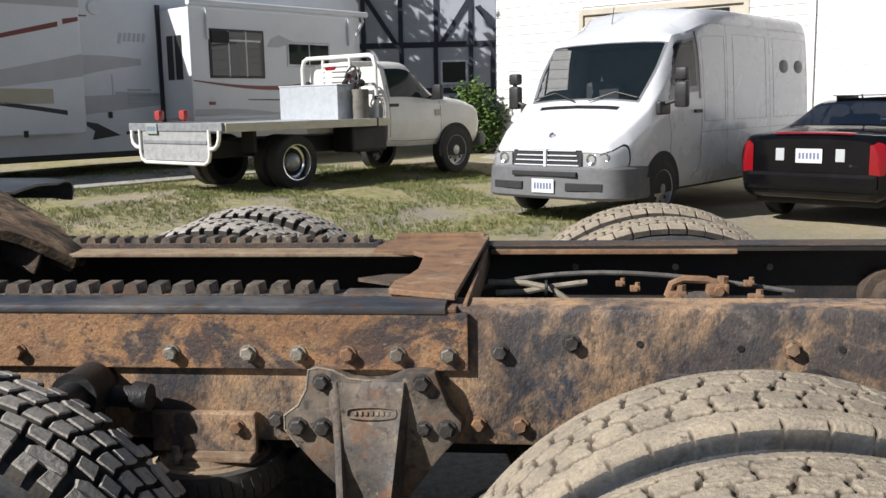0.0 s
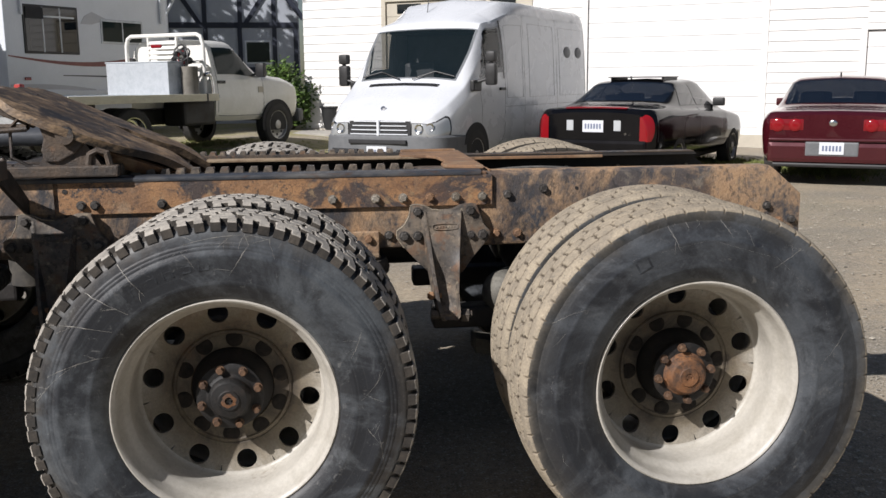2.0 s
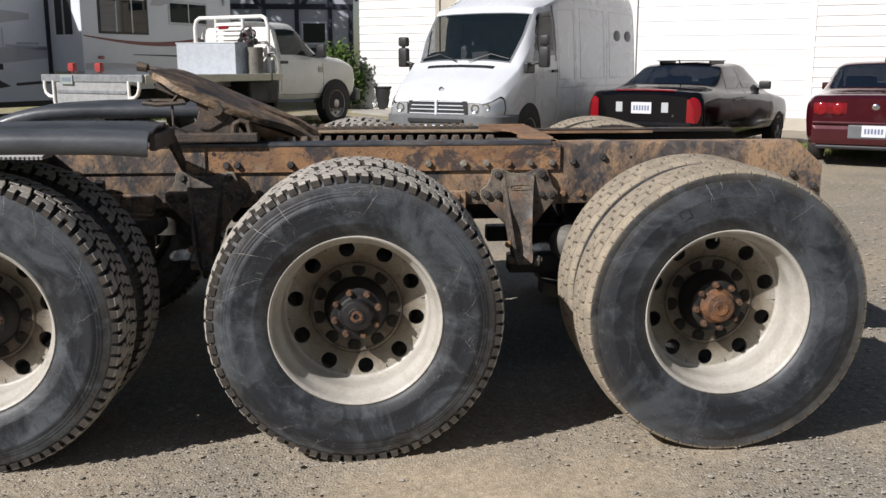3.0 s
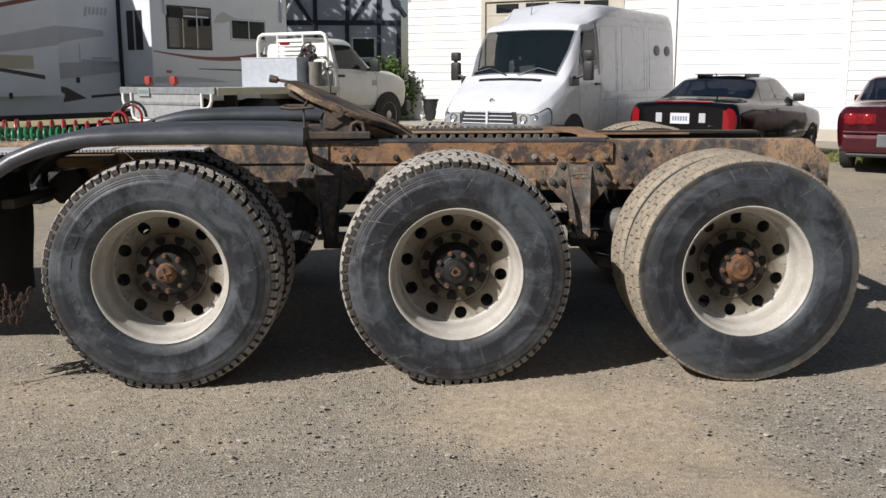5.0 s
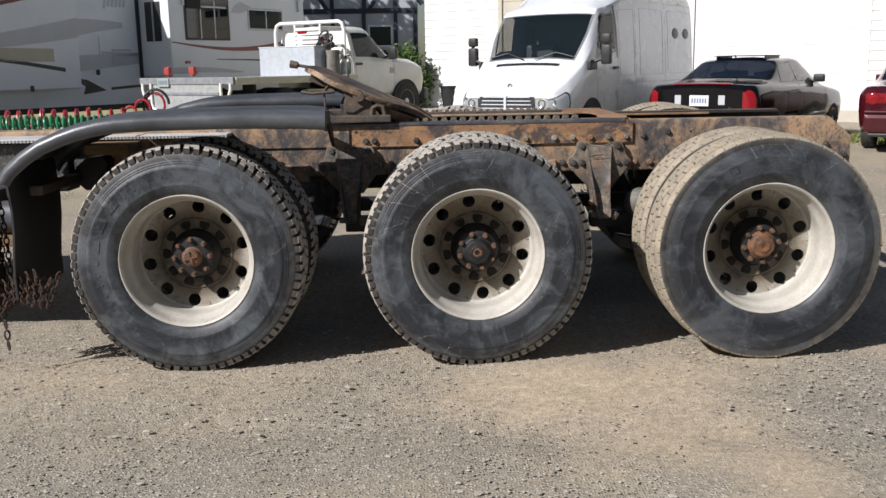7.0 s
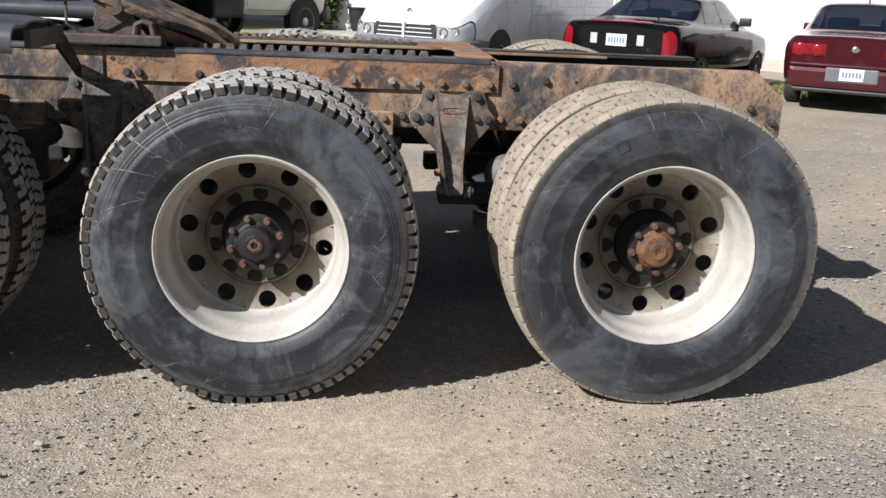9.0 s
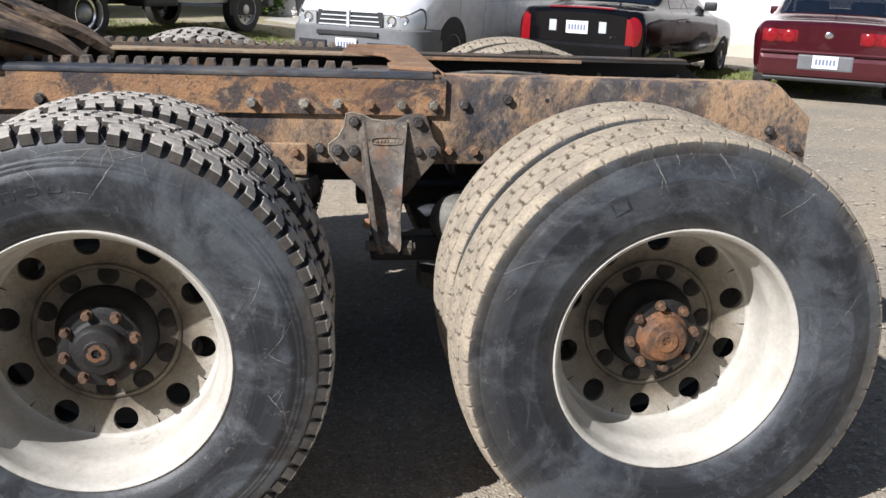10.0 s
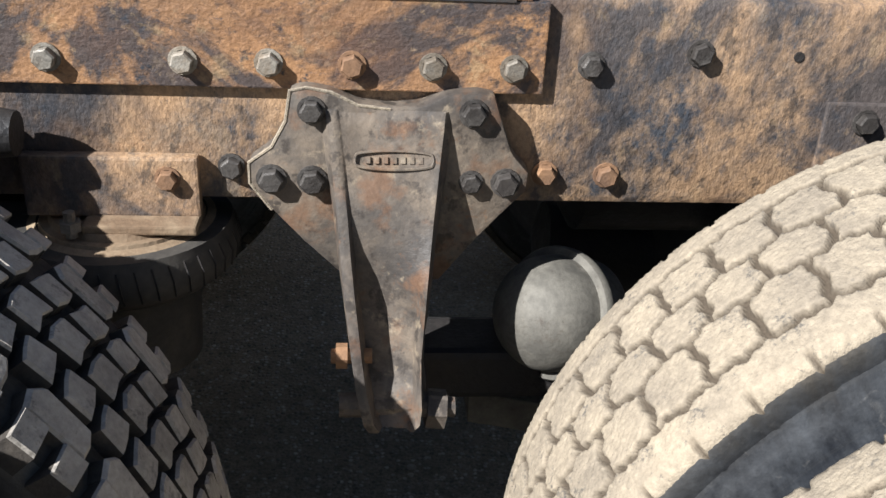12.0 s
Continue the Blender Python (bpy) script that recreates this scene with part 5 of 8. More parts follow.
def hanger(dx):
    """The cast suspension hanger: bolted ears, a tapering ribbed leg, a moulded plaque."""
    y0 = NEAR - 0.002
    ears = [(0.553, 0.937), (0.572, 0.941), (0.60, 0.936), (0.63, 0.921), (0.668, 0.917), (0.705, 0.921), (0.735, 0.936), (0.77, 0.939), (0.79, 0.935), (0.80, 0.905), (0.815, 0.865),
            (0.838, 0.84), (0.836, 0.815), (0.81, 0.787), (0.775, 0.745), (0.735, 0.69), (0.62, 0.69), (0.565, 0.745), (0.528, 0.787), (0.503, 0.822), (0.503, 0.848), (0.53, 0.868), (0.547, 0.9)]
    h = part("suspension_hanger", extruded([(x + dx, y0, z) for x, z in ears], (0, -0.036, 0), 0.006), CAST, truck, "dusty cast-iron suspension hanger", smooth=True)
    bm = bmesh.new()
    tube(bm, [(x + dx, y0 - 0.034, z) for x, z in ears[-5:] + ears[:5]], 0.0022, 6)
    part("worn_edge", bm, TREAD_DUST, h, "pale worn casting edge")
    # tapering leg with two upstanding edges
    bm = bmesh.new()
    rows = [(0.916, 0.600, 0.748, 0.010), (0.87, 0.606, 0.744, 0.024), (0.80, 0.614, 0.737, 0.050), (0.755, 0.618, 0.733, 0.068), (0.72, 0.622, 0.730, 0.084), (0.68, 0.627, 0.727, 0.099), (0.64, 0.632, 0.724, 0.114), (0.60, 0.638, 0.725, 0.127), (0.580, 0.643, 0.726, 0.134), (0.562, 0.647, 0.724, 0.138), (0.548, 0.654, 0.716, 0.134)]
    rings = []
    for z, xl, xr, d in rows:
        xl, xr = xl - 0.007, xr - 0.010
        rib = 0.003 if z > 0.83 else 0.006 if z > 0.79 else 0.018 if z > 0.74 else 0.036 if z > 0.7 else 0.048 if z > 0.59 else 0.036 if z > 0.56 else 0.012 if z > 0.545 else 0.004
        w = 0.012
        k = (z - 0.536) / 0.378
        far_side = 0.25 if z > 0.70 else 0.75
        ys = NEAR - 0.03
        rings.append([bm.verts.new((x + dx, y, z)) for x, y in ((xl - 0.012 * k, ys), (xl, ys - d), (xl + w, ys - d), (xl + w + 0.004, ys - d + rib), (xl + (xr - xl) * 0.62, ys - d + rib * 0.8), (xr - w - 0.003, ys - d + rib * far_side), (xr - 0.006, ys - d), (xr + 0.012 * k, ys))])
    for a, b in zip(rings, rings[1:]):
        for i in range(7):
            bm.faces.new((a[i], a[i + 1], b[i + 1], b[i]))
    bm.faces.new(rings[0])
    bm.faces.new(rings[-1])
    bmesh.ops.recalc_face_normals(bm, faces=bm.faces)
    bmesh.ops.subdivide_edges(bm, edges=bm.edges, cuts=1, use_grid_fill=True, smooth=0.15)
    part("hanger_leg", bm, CAST, h, smooth=True)
    # oval plaque with worn lettering as bars
    bm = bmesh.new()
    tilt = Matrix.Translation((0.673 + dx, NEAR - 0.0575, 0.862)) @ Matrix.Rotation(radians(-20), 4, "X")
    tube(bm, [tilt @ Vector((0.036 * max(-1, min(1, 1.35 * math.cos(a))) + 0.010 * math.cos(a), 0.0005, 0.011 * math.sin(a))) for a in [k * math.tau / 28 for k in range(28)]], 0.0018, 6, True)
    for i in range(7):
        box(bm, (-0.0035, 0.0008, -0.004), (0.0022, 0.004, 0.004), 0.0004, tilt @ Matrix.Translation((-0.030 + i * 0.0103, 0, 0)))
    part("plaque", bm, CAST, h, "raised oval plaque with worn marks")
    for k, (x, z, me, s, d) in enumerate([(0.577, 0.915, DARK_BOLT, 1.0, 0.036), (0.765, 0.915, DARK_BOLT, 1.05, 0.036), (0.529, 0.829, DARK_BOLT, 1.1, 0.036), (0.577, 0.828, DARK_BOLT, 1.1, 0.036), (0.767, 0.828, DARK_BOLT, 0.9, 0.036), (0.809, 0.828, DARK_BOLT, 1.1, 0.036)]):
        bolt(h, x + dx, y0 - d, z, me, s, turn=k)
    bm = bmesh.new()
    rod(bm, (0.61 + dx, NEAR - 0.125, 0.562), (0.735 + dx, NEAR - 0.125, 0.562), 0.016, seg=12)
    rod(bm, (0.718 + dx, NEAR - 0.128, 0.558), (0.742 + dx, NEAR - 0.128, 0.556), 0.025, seg=6)
    rod(bm, (0.71 + dx, NEAR - 0.128, 0.56), (0.754 + dx, NEAR - 0.128, 0.56), 0.013, seg=10)
    part("pivot_bolt", bm, CAST, h)
    bm = bmesh.new()
    rod(bm, (0.600 + dx, NEAR - 0.115, 0.628), (0.65 + dx, NEAR - 0.115, 0.628), 0.0095, seg=10)
    rod(bm, (0.606 + dx, NEAR - 0.115, 0.628), (0.620 + dx, NEAR - 0.115, 0.628), 0.016, seg=6)
    part("grease_bolt", bm, RUST_BARE, h, "small rusty bolt")
    return h


hanger(0.027)
hanger(-1.29)
bm = bmesh.new()
revolve(bm, [(0.089 * math.sin(a), -0.012 - 0.082 * math.cos(a)) for a in [k * math.pi / 2 / 12 for k in range(13)]] + [(0.090, -0.006), (0.101, -0.005), (0.104, 0.0), (0.103, 0.010), (0.094, 0.014), (0.088, 0.07), (0.07, 0.09), (0, 0.09)], 48)
bulge = Vector((-0.76, -0.55, 0.34)).normalized()
bmesh.ops.transform(bm, matrix=Matrix.Translation((0.934, 0.900, 0.598)) @ Matrix.Scale(0.92, 4) @ bulge.to_track_quat("-Y", "Z").to_matrix().to_4x4(), verts=bm.verts)
part("brake_chamber", bm, GREY_POT, truck, "grey painted brake chamber", smooth=True)
# Boxes added beside the axles to stop a strip of sun on the ground.
for x in AXLES:
    part("spring_beam", boxed((x - 0.14, NEAR + 0.03, 0.565), (x + 0.36, NEAR + 0.16, 0.765), 0.02), BLACK, truck)
part("torque_arm", extruded([(0.835, 0.98, 0.345), (1.02, 0.98, 0.305), (1.02, 0.98, 0.365), (0.835, 0.98, 0.405)], (0, 0.12, 0), 0.004), GREY_POT, truck)

# air lines and valves between the rails, behind the end plate
bm = bmesh.new()
tube(bm, [(0.86 + 0.05 * i, 1.45, 0.968 + 0.042 * math.sin((i / 15) ** 0.8 * math.pi) - 0.008 * (i / 15)) for i in range(16)], 0.006, 8)
part("air_line", bm, surface("dusty_hose", (0.16, 0.15, 0.135), (0.09, 0.085, 0.08), 30, (0.4, 0.6), (0.6, 0.8), 0, 90, 0.2, 0.0), truck, "thin dusty air line", smooth=True)
PALE_HOSE = surface("pale_dusty_hose", (0.33, 0.29, 0.22), (0.20, 0.17, 0.13), 30, (0.4, 0.6), (0.7, 0.8), 0, 90, 0.2, 0.0)
for pts in ([(0.88, 1.44, 0.985), (0.97, 1.43, 0.985), (1.03, 1.42, 0.975), (1.07, 1.41, 0.95), (1.10, 1.39, 0.90)], [(0.90, 1.42, 0.962), (0.97, 1.42, 0.965), (1.03, 1.43, 0.975), (1.12, 1.44, 0.985)]):
    bm = bmesh.new()
    tube(bm, pts, 0.0075, 8)
    part("air_hose", bm, PALE_HOSE, truck, "pale dusty rubber air hose", smooth=True)
bm = bmesh.new()
tube(bm, [(1.022, 1.415 + 0.018 * math.sin(a), 0.976 + 0.016 * math.cos(a)) for a in [k * math.tau / 10 for k in range(10)]], 0.004, 6, True)
part("hose_tie", bm, BLACK, truck)
for x, y, z, s in ((1.33, 1.42, 0.955, 0.024), (1.425, 1.42, 0.972, 0.026), (1.50, 1.43, 0.985, 0.012), (1.20, 1.44, 0.982, 0.011), (1.235, 1.44, 0.97, 0.012), (1.515, 1.42, 0.95, 0.018)):
    bm = bmesh.new()
    box(bm, (x - s, y - s * 0.7, z - s * 0.6), (x + s, y + s * 0.7, z + s * 0.6), s * 0.25)
    rod(bm, (x + s * 0.5, y, z), (x + s * 0.5, y, z + s * 1.2), s * 0.5, seg=8)
    rod(bm, (x, y - s * 1.3, z), (x, y + s, z), s * 0.42, seg=8)
    part("air_valve", bm, RUST_BARE, truck, "dusty brass-brown air fitting")
bm = bmesh.new()
tube(bm, [(1.31, 1.42, 0.955), (1.32, 1.42, 0.985), (1.345, 1.42, 0.997), (1.40, 1.42, 0.995), (1.425, 1.42, 0.985)], 0.010, 8)
part("air_elbow", bm, RUST_BARE, truck, smooth=True)
part("valve_shelf", boxed((1.05, 1.40, 0.915), (1.75, 1.50, 0.93), 0.003), RAIL_BLACK, truck)
bm = bmesh.new()
box(bm, (1.33, 1.40, 0.93), (1.42, 1.46, 0.965), 0.015)
part("valve_body", bm, CAST, truck, "dusty relay valve body")
for x in (1.10, 1.36, 1.60, 1.92):
    bm = bmesh.new()
    rod(bm, (x, FAR - 0.012, 0.985), (x, FAR - 0.018, 0.985), 0.009, seg=8)
    part("rivet", bm, BOLT, rail_far)

# black tanks added between the rails to keep sky light off the ground
for x0, x1, z in ((-0.55, 0.80, 0.80), (0.99, 1.80, 0.755)):
    for y in (1.12, 1.385):
        bm = bmesh.new()
        rod(bm, (x0, y, z), (x1, y, z), 0.12, seg=20)
        rod(bm, (x0 - 0.035, y, z), (x0, y, z), 0.06, 0.12, seg=20)
        rod(bm, (x1, y, z), (x1 + 0.035, y, z), 0.12, 0.06, seg=20)
        part("air_reservoir", bm, BLACK, truck, "black tank added to block sky light", smooth=True)

# fifth-wheel coupling, tipped back
coupling = part("coupling_base", boxed((-0.78, 0.90, TOP + 0.01), (-0.40, 1.54, TOP + 0.05), 0.006), RUST_DARK, truck, "rusty slider base of the coupling")
FW = Matrix.Translation((-0.462, MIDLINE, 1.201)) @ Matrix.Rotation(radians(23.5), 4, "Y")


def plate_half(x):
    """Half width and half slot of the coupling plate at x."""
    k = (x + 0.41) / 0.745
    outer = [(0.0, 0.30), (0.06, 0.375), (0.18, 0.425), (0.35, 0.44), (0.52, 0.42), (0.68, 0.365), (0.85, 0.285), (1.0, 0.225)]
    inner = [(0.0, 0.0), (0.52, 0.0), (0.56, 0.035), (0.66, 0.05), (0.80, 0.095), (1.0, 0.165)]
    vals = []
    for pts in (outer, inner):
        for (a, b), (c, d) in zip(pts, pts[1:]):
            if a - 1e-6 <= k <= c + 1e-6:
                vals.append(b + (d - b) * (k - a) / (c - a))
                break
    return vals


bm = bmesh.new()
for s in (-1, 1):
    tops, lows = [], []
    for i in range(31):
        x = -0.41 + 0.745 * i / 30
        w, sl = plate_half(x)
        ta, tb = [], []
        for j in range(9):
            y = sl + (w - sl) * j / 8
            z = -0.020 * (y / 0.44) ** 4 - (0.022 * max(0, (x - 0.2) / 0.135) ** 2) - (0.008 * ((-0.33 - x) / 0.08) ** 2 if x < -0.33 else 0)
            z += 0.0025 * math.sin(y * 60 + x * 9)
            ta.append(bm.verts.new((x, s * y, z)))
            tb.append(bm.verts.new((x, s * y, z - 0.026)))
        tops.append(ta)
        lows.append(tb)
    for g in (tops, lows):
        for a, b in zip(g, g[1:]):
            for j in range(8):
                bm.faces.new((a[j], a[j + 1], b[j + 1], b[j]))
    for i in range(30):
        bm.faces.new((tops[i][-1], tops[i + 1][-1], lows[i + 1][-1], lows[i][-1]))
        if plate_half(-0.41 + 0.745 * (i + 1) / 30)[1] > 0:
            bm.faces.new((tops[i][0], tops[i + 1][0], lows[i + 1][0], lows[i][0]))
    for i in (0, 30):
        for j in range(8):
            bm.faces.new((tops[i][j], tops[i][j + 1], lows[i][j + 1], lows[i][j]))
bmesh.ops.remove_doubles(bm, verts=bm.verts, dist=0.0005)
bmesh.ops.transform(bm, matrix=FW, verts=bm.verts)
plate = part("coupling_plate", bm, surface("greasy_coupling_plate", (0.032, 0.027, 0.024), (0.13, 0.085, 0.052), 5, (0.42, 0.60), (0.45, 0.7), 0.0, 70, 0.4, 0.3, 90, third=(0.36, 0.245, 0.145), third_scale=4.5, third_edge=(0.48, 0.58), stretch=(0.6, 1.15, 1)), truck, "tilted greasy fifth-wheel plate with rusty edges", smooth=True)
for s in (-1, 1):
    # rusty webs under the horns, and the pivot brackets
    bm = bmesh.new()
    rows = []
    for i in range(9):
        x = 0.0 + 0.325 * i / 8
        w = plate_half(x)[0]
        drop = 0.012 + 0.06 * math.sin(min(1, i / 5) * math.pi / 2) * (1 - i / 8)
        rows.append([bm.verts.new((x, s * (w - 0.004), -0.045)), bm.verts.new((x, s * (w - 0.045), -0.05 - drop)), bm.verts.new((x, s * (w - 0.06), -0.05 - drop)), bm.verts.new((x, s * (w - 0.03), -0.04))])
    for a, b in zip(rows, rows[1:]):
        for j in range(4):
            bm.faces.new((a[j], a[(j + 1) % 4], b[(j + 1) % 4], b[j]))
    bm.faces.new(rows[0])
    bm.faces.new(rows[-1])
    bmesh.ops.transform(bm, matrix=FW, verts=bm.verts)
    part("horn_web", bm, RUST_BARE, plate, "rust-brown web under the horn", smooth=True)
    bm = extruded([(-0.19, s * 0.36, -0.04), (-0.03, s * 0.36, -0.04), (-0.045, s * 0.36, -0.085), (-0.085, s * 0.36, -0.135), (-0.125, s * 0.36, -0.15), (-0.15, s * 0.36, -0.12), (-0.155, s * 0.36, -0.08)], (0, s * 0.05, 0), 0.005)
    bmesh.ops.transform(bm, matrix=FW, verts=bm.verts)
    part("pivot_block", bm, RUST_DARK, plate, "rusty pivot bracket")
    for lo, hi in (((0.02, s * 0.14 - 0.01, -0.09), (0.26, s * 0.14 + 0.01, -0.02)), ((-0.36, s * 0.17 - 0.01, -0.08), (0.02, s * 0.17 + 0.01, -0.02)), ((-0.37, s * 0.30 - 0.012, -0.075), (-0.22, s * 0.30 + 0.012, -0.03))):
        part("rib", boxed(lo, hi, 0.004, FW), RUST_DARK, plate)
part("coupling_yoke", extruded([(-0.66, 1.02, 1.06), (-0.68, 1.02, 1.15), (-0.64, 1.02, 1.225), (-0.56, 1.02, 1.19), (-0.44, 1.02, 1.145), (-0.36, 1.02, 1.105), (-0.33, 1.02, 1.06)], (0, 0.46, 0), 0.012), BLACK, coupling, "greasy locking yoke under the plate")
for s in (-1, 1):
    bm = bmesh.new()
    extrude_outline(bm, [(-0.66, MIDLINE + s * 0.36, TOP + 0.05), (-0.46, MIDLINE + s * 0.36, TOP + 0.05), (-0.53, MIDLINE + s * 0.36, TOP + 0.16), (-0.60, MIDLINE + s * 0.36, TOP + 0.16)], (0, s * 0.04, 0))
    rod(bm, (-0.565, MIDLINE + s * 0.32, TOP + 0.15), (-0.565, MIDLINE + s * 0.43, TOP + 0.15), 0.03, seg=14)
    box(bm, (-0.80, MIDLINE + s * 0.39, TOP + 0.012), (-0.40, MIDLINE + s * 0.43, TOP + 0.05), 0.006)
    tube(bm, [(-0.50, MIDLINE + s * 0.40, TOP + 0.05), (-0.495, MIDLINE + s * 0.40, TOP + 0.085), (-0.47, MIDLINE + s * 0.40, TOP + 0.10), (-0.44, MIDLINE + s * 0.40, TOP + 0.09), (-0.43, MIDLINE + s * 0.40, TOP + 0.045)], 0.012, 8)
    part("coupling_stand", bm, RUST_DARK, coupling)
bm = bmesh.new()
tube(bm, [(-0.76, 1.26, 1.325), (-0.84, 1.265, 1.345), (-0.94, 1.275, 1.364)], 0.009, 8)
rod(bm, (-0.925, 1.273, 1.361), (-0.968, 1.278, 1.369), 0.019, 0.022, seg=8)
part("release_handle", bm, RUST_DARK, plate, "bent rod release handle", smooth=True)
bm = bmesh.new()
tube(bm, [(-0.70, 0.93, 1.29), (-0.745, 0.86, 1.225), (-0.74, 0.84, 1.13), (-0.66, 0.86, 1.08)], 0.006, 8)
part("latch_wire", bm, RUST_DARK, plate, smooth=True)
bm = bmesh.new()
tube(bm, [(-0.86, 0.85, 1.222), (-0.80, 0.84, 1.215), (-0.69, 0.85, 1.222), (-0.69, 0.88, 1.228), (-0.83, 0.88, 1.23), (-0.86, 0.85, 1.222)], 0.009, 8)
part("pull_loop", bm, RUST_DARK, plate, "rusty flat pull loop", smooth=True)
bm = bmesh.new()
tube(bm, [(-1.02 + 0.0025 * i, 0.90 + 0.028 * math.cos(i * 0.62), TOP + 0.05 + 0.026 * math.sin(i * 0.62)) for i in range(100)], 0.003, 5)
part("coil_spring", bm, RUST_DARK, coupling, smooth=True)

# plastic fenders over the front pair of wheels
def fender(y0, y1, name="fender", lift=0.0):
    prof = [(-2.105, 0.895), (-2.07, 0.945), (-2.0, 1.005), (-1.92, 1.057), (-1.83, 1.095), (-1.744, 1.124), (-1.65, 1.145), (-1.57, 1.155), (-1.40, 1.163), (-1.08, 1.167), (-0.80, 1.165), (-0.66, 1.157)]
    prof = [(x, z + lift) for x, z in prof]
    bm = bmesh.new()
    lip, t = 0.058, 0.008
    half = [(0.010, -lip), (0.001, -lip * 0.72), (0.0, -lip * 0.5), (0.006, -0.018), (0.019, -0.006), (0.04, 0.0), (0.075, 0.003), (0.14, -0.002), (0.22, 0.004)]
    sec = half + [(0.31, 0.008)] + [(0.62 - a, b) for a, b in reversed(half)]
    k = (y1 - y0) / 0.62
    rows_o, rows_i = [], []
    for i, (x, z) in enumerate(prof):
        a, b = prof[max(0, i - 1)], prof[min(len(prof) - 1, i + 1)]
        d = Vector((b[0] - a[0], 0, b[1] - a[1])).normalized()
        nrm = Vector((-d.z, 0, d.x))
        cut = 0.10 if i == len(prof) - 1 else 0.0
        bent = [(s, h * (1 + 0.22 * i / len(prof)) if h < -0.02 else h) for s, h in sec]
        rows_o.append([bm.verts.new(Vector((x - cut * s, y0 + s * k, z)) + nrm * h) for s, h in bent])
        rows_i.append([bm.verts.new(Vector((x - cut * s, y0 + 0.31 * k + (s - 0.31) * k * 0.97, z)) + nrm * (h - t)) for s, h in bent])
    m = len(sec)
    for rows in (rows_o, rows_i):
        for a, b in zip(rows, rows[1:]):
            for j in range(m - 1):
                bm.faces.new((a[j], a[j + 1], b[j + 1], b[j]))
    for j in range(m - 1):
        bm.faces.new((rows_o[0][j], rows_o[0][j + 1], rows_i[0][j + 1], rows_i[0][j]))
        bm.faces.new((rows_o[-1][j], rows_o[-1][j + 1], rows_i[-1][j + 1], rows_i[-1][j]))
    for a, b, c, d in zip(rows_o, rows_o[1:], rows_i, rows_i[1:]):
        bm.faces.new((a[0], b[0], d[0], c[0]))
        bm.faces.new((a[-1], b[-1], d[-1], c[-1]))
    return part(name, bm, PLASTIC, truck, "scuffed black plastic wheel fender", smooth=True)


fender_near = fender(0.0, 0.62)
fender(1.88, 2.50, lift=0.012)
part("fender_bracket", boxed((-0.722, 0.30, 1.075), (-0.700, 0.66, 1.135), 0.004), RUST_DARK, fender_near, "dark rusty fender bracket")
part("fender_bracket", extruded([(-0.715, 0.60, 1.12), (-0.715, 0.68, 1.10), (-0.715, 0.852, 0.99), (-0.715, 0.852, 0.93), (-0.715, 0.60, 1.06)], (0.014, 0, 0), 0.003), BLACK, fender_near)
bm = bmesh.new()
box(bm, (-2.072, 0.03, 0.345), (-2.060, 0.60, 0.94), 0.003)
bmesh.ops.subdivide_edges(bm, edges=bm.edges, cuts=5, use_grid_fill=True)
for v in bm.verts:
    v.co.x += 0.015 * math.sin(v.co.y * 9) * (0.9 - v.co.z) + 0.01 * math.sin(v.co.z * 11)
part("mudflap", bm, FLAP, truck, "limp black rubber mudflap", smooth=True)
part("flap_hanger", boxed((-2.20, 0.0, 0.79), (-2.10, 0.62, 0.845), 0.006), RUST_DARK, truck)
bm = bmesh.new()
rod(bm, (-2.30, 0.10, 0.80), (-2.33, 0.06, 0.93), 0.010, seg=8)
rod(bm, (-2.24, 0.20, 0.84), (-2.235, 0.18, 0.97), 0.014, seg=8)
part("chain_hook", bm, RUST_DARK, truck)

# deck plate, side tank and timber forward of the wheels
part("deck_plate", boxed((-4.2, 0.60, 1.005), (-2.01, 1.90, 1.022), 0.003), ALLOY, truck, "alloy treadplate catwalk deck")
part("deck_plate", boxed((-2.0, 0.74, 1.005), (-1.70, 1.90, 1.022), 0.003), ALLOY, truck, "alloy treadplate catwalk deck")
part("deck_plate", boxed((-1.68, 0.74, 1.005), (-1.235, 1.10, 1.022), 0.003), ALLOY, truck, "alloy treadplate catwalk deck")
bm = bmesh.new()
for i in range(150):
    for j in range(2):
        x = -3.9 + i * 0.0178
        y = 0.592 if x < -2.02 else 0.732
        box(bm, (x, y, 1.0055 + 0.008 * j), (x + 0.011, y + 0.0075, 1.0105 + 0.008 * j))
tagged(part("deck_edge_studs", bm, ALLOY, truck), kind="stuff")
part("side_box", boxed((-4.2, 0.64, 0.755), (-2.02, 0.80 - 0.002, 1.0), 0.012), TANK, truck, "black side rail with chipped paint")
bm = bmesh.new()
rod(bm, (-4.2, 0.72, 0.625), (-2.28, 0.72, 0.625), 0.095, seg=28)
part("air_tank", bm, PLASTIC, truck, "dark cylindrical air tank", smooth=True)
part("step_rail", boxed((-4.2, 0.60, 0.485), (-2.25, 0.76, 0.535), 0.008), WOOD, truck)
tagged(part("timber_block", boxed((-1.90, 0.55, 0.945), (-1.68, 0.78, 0.995), 0.006), WOOD), "short weathered timber block wedged on the truck frame", "timber")
part("front_bracket", extruded([(-2.0, 0.66, 0.90), (-1.985, 0.66, 0.925), (-1.85, 0.66, 0.925), (-1.83, 0.66, 0.90), (-1.835, 0.66, 0.85), (-1.86, 0.66, 0.79), (-1.90, 0.66, 0.755), (-1.95, 0.66, 0.755), (-1.985, 0.66, 0.79)], (0, 0.13, 0), 0.012), BLACK, truck, "black cast front bracket", smooth=True)
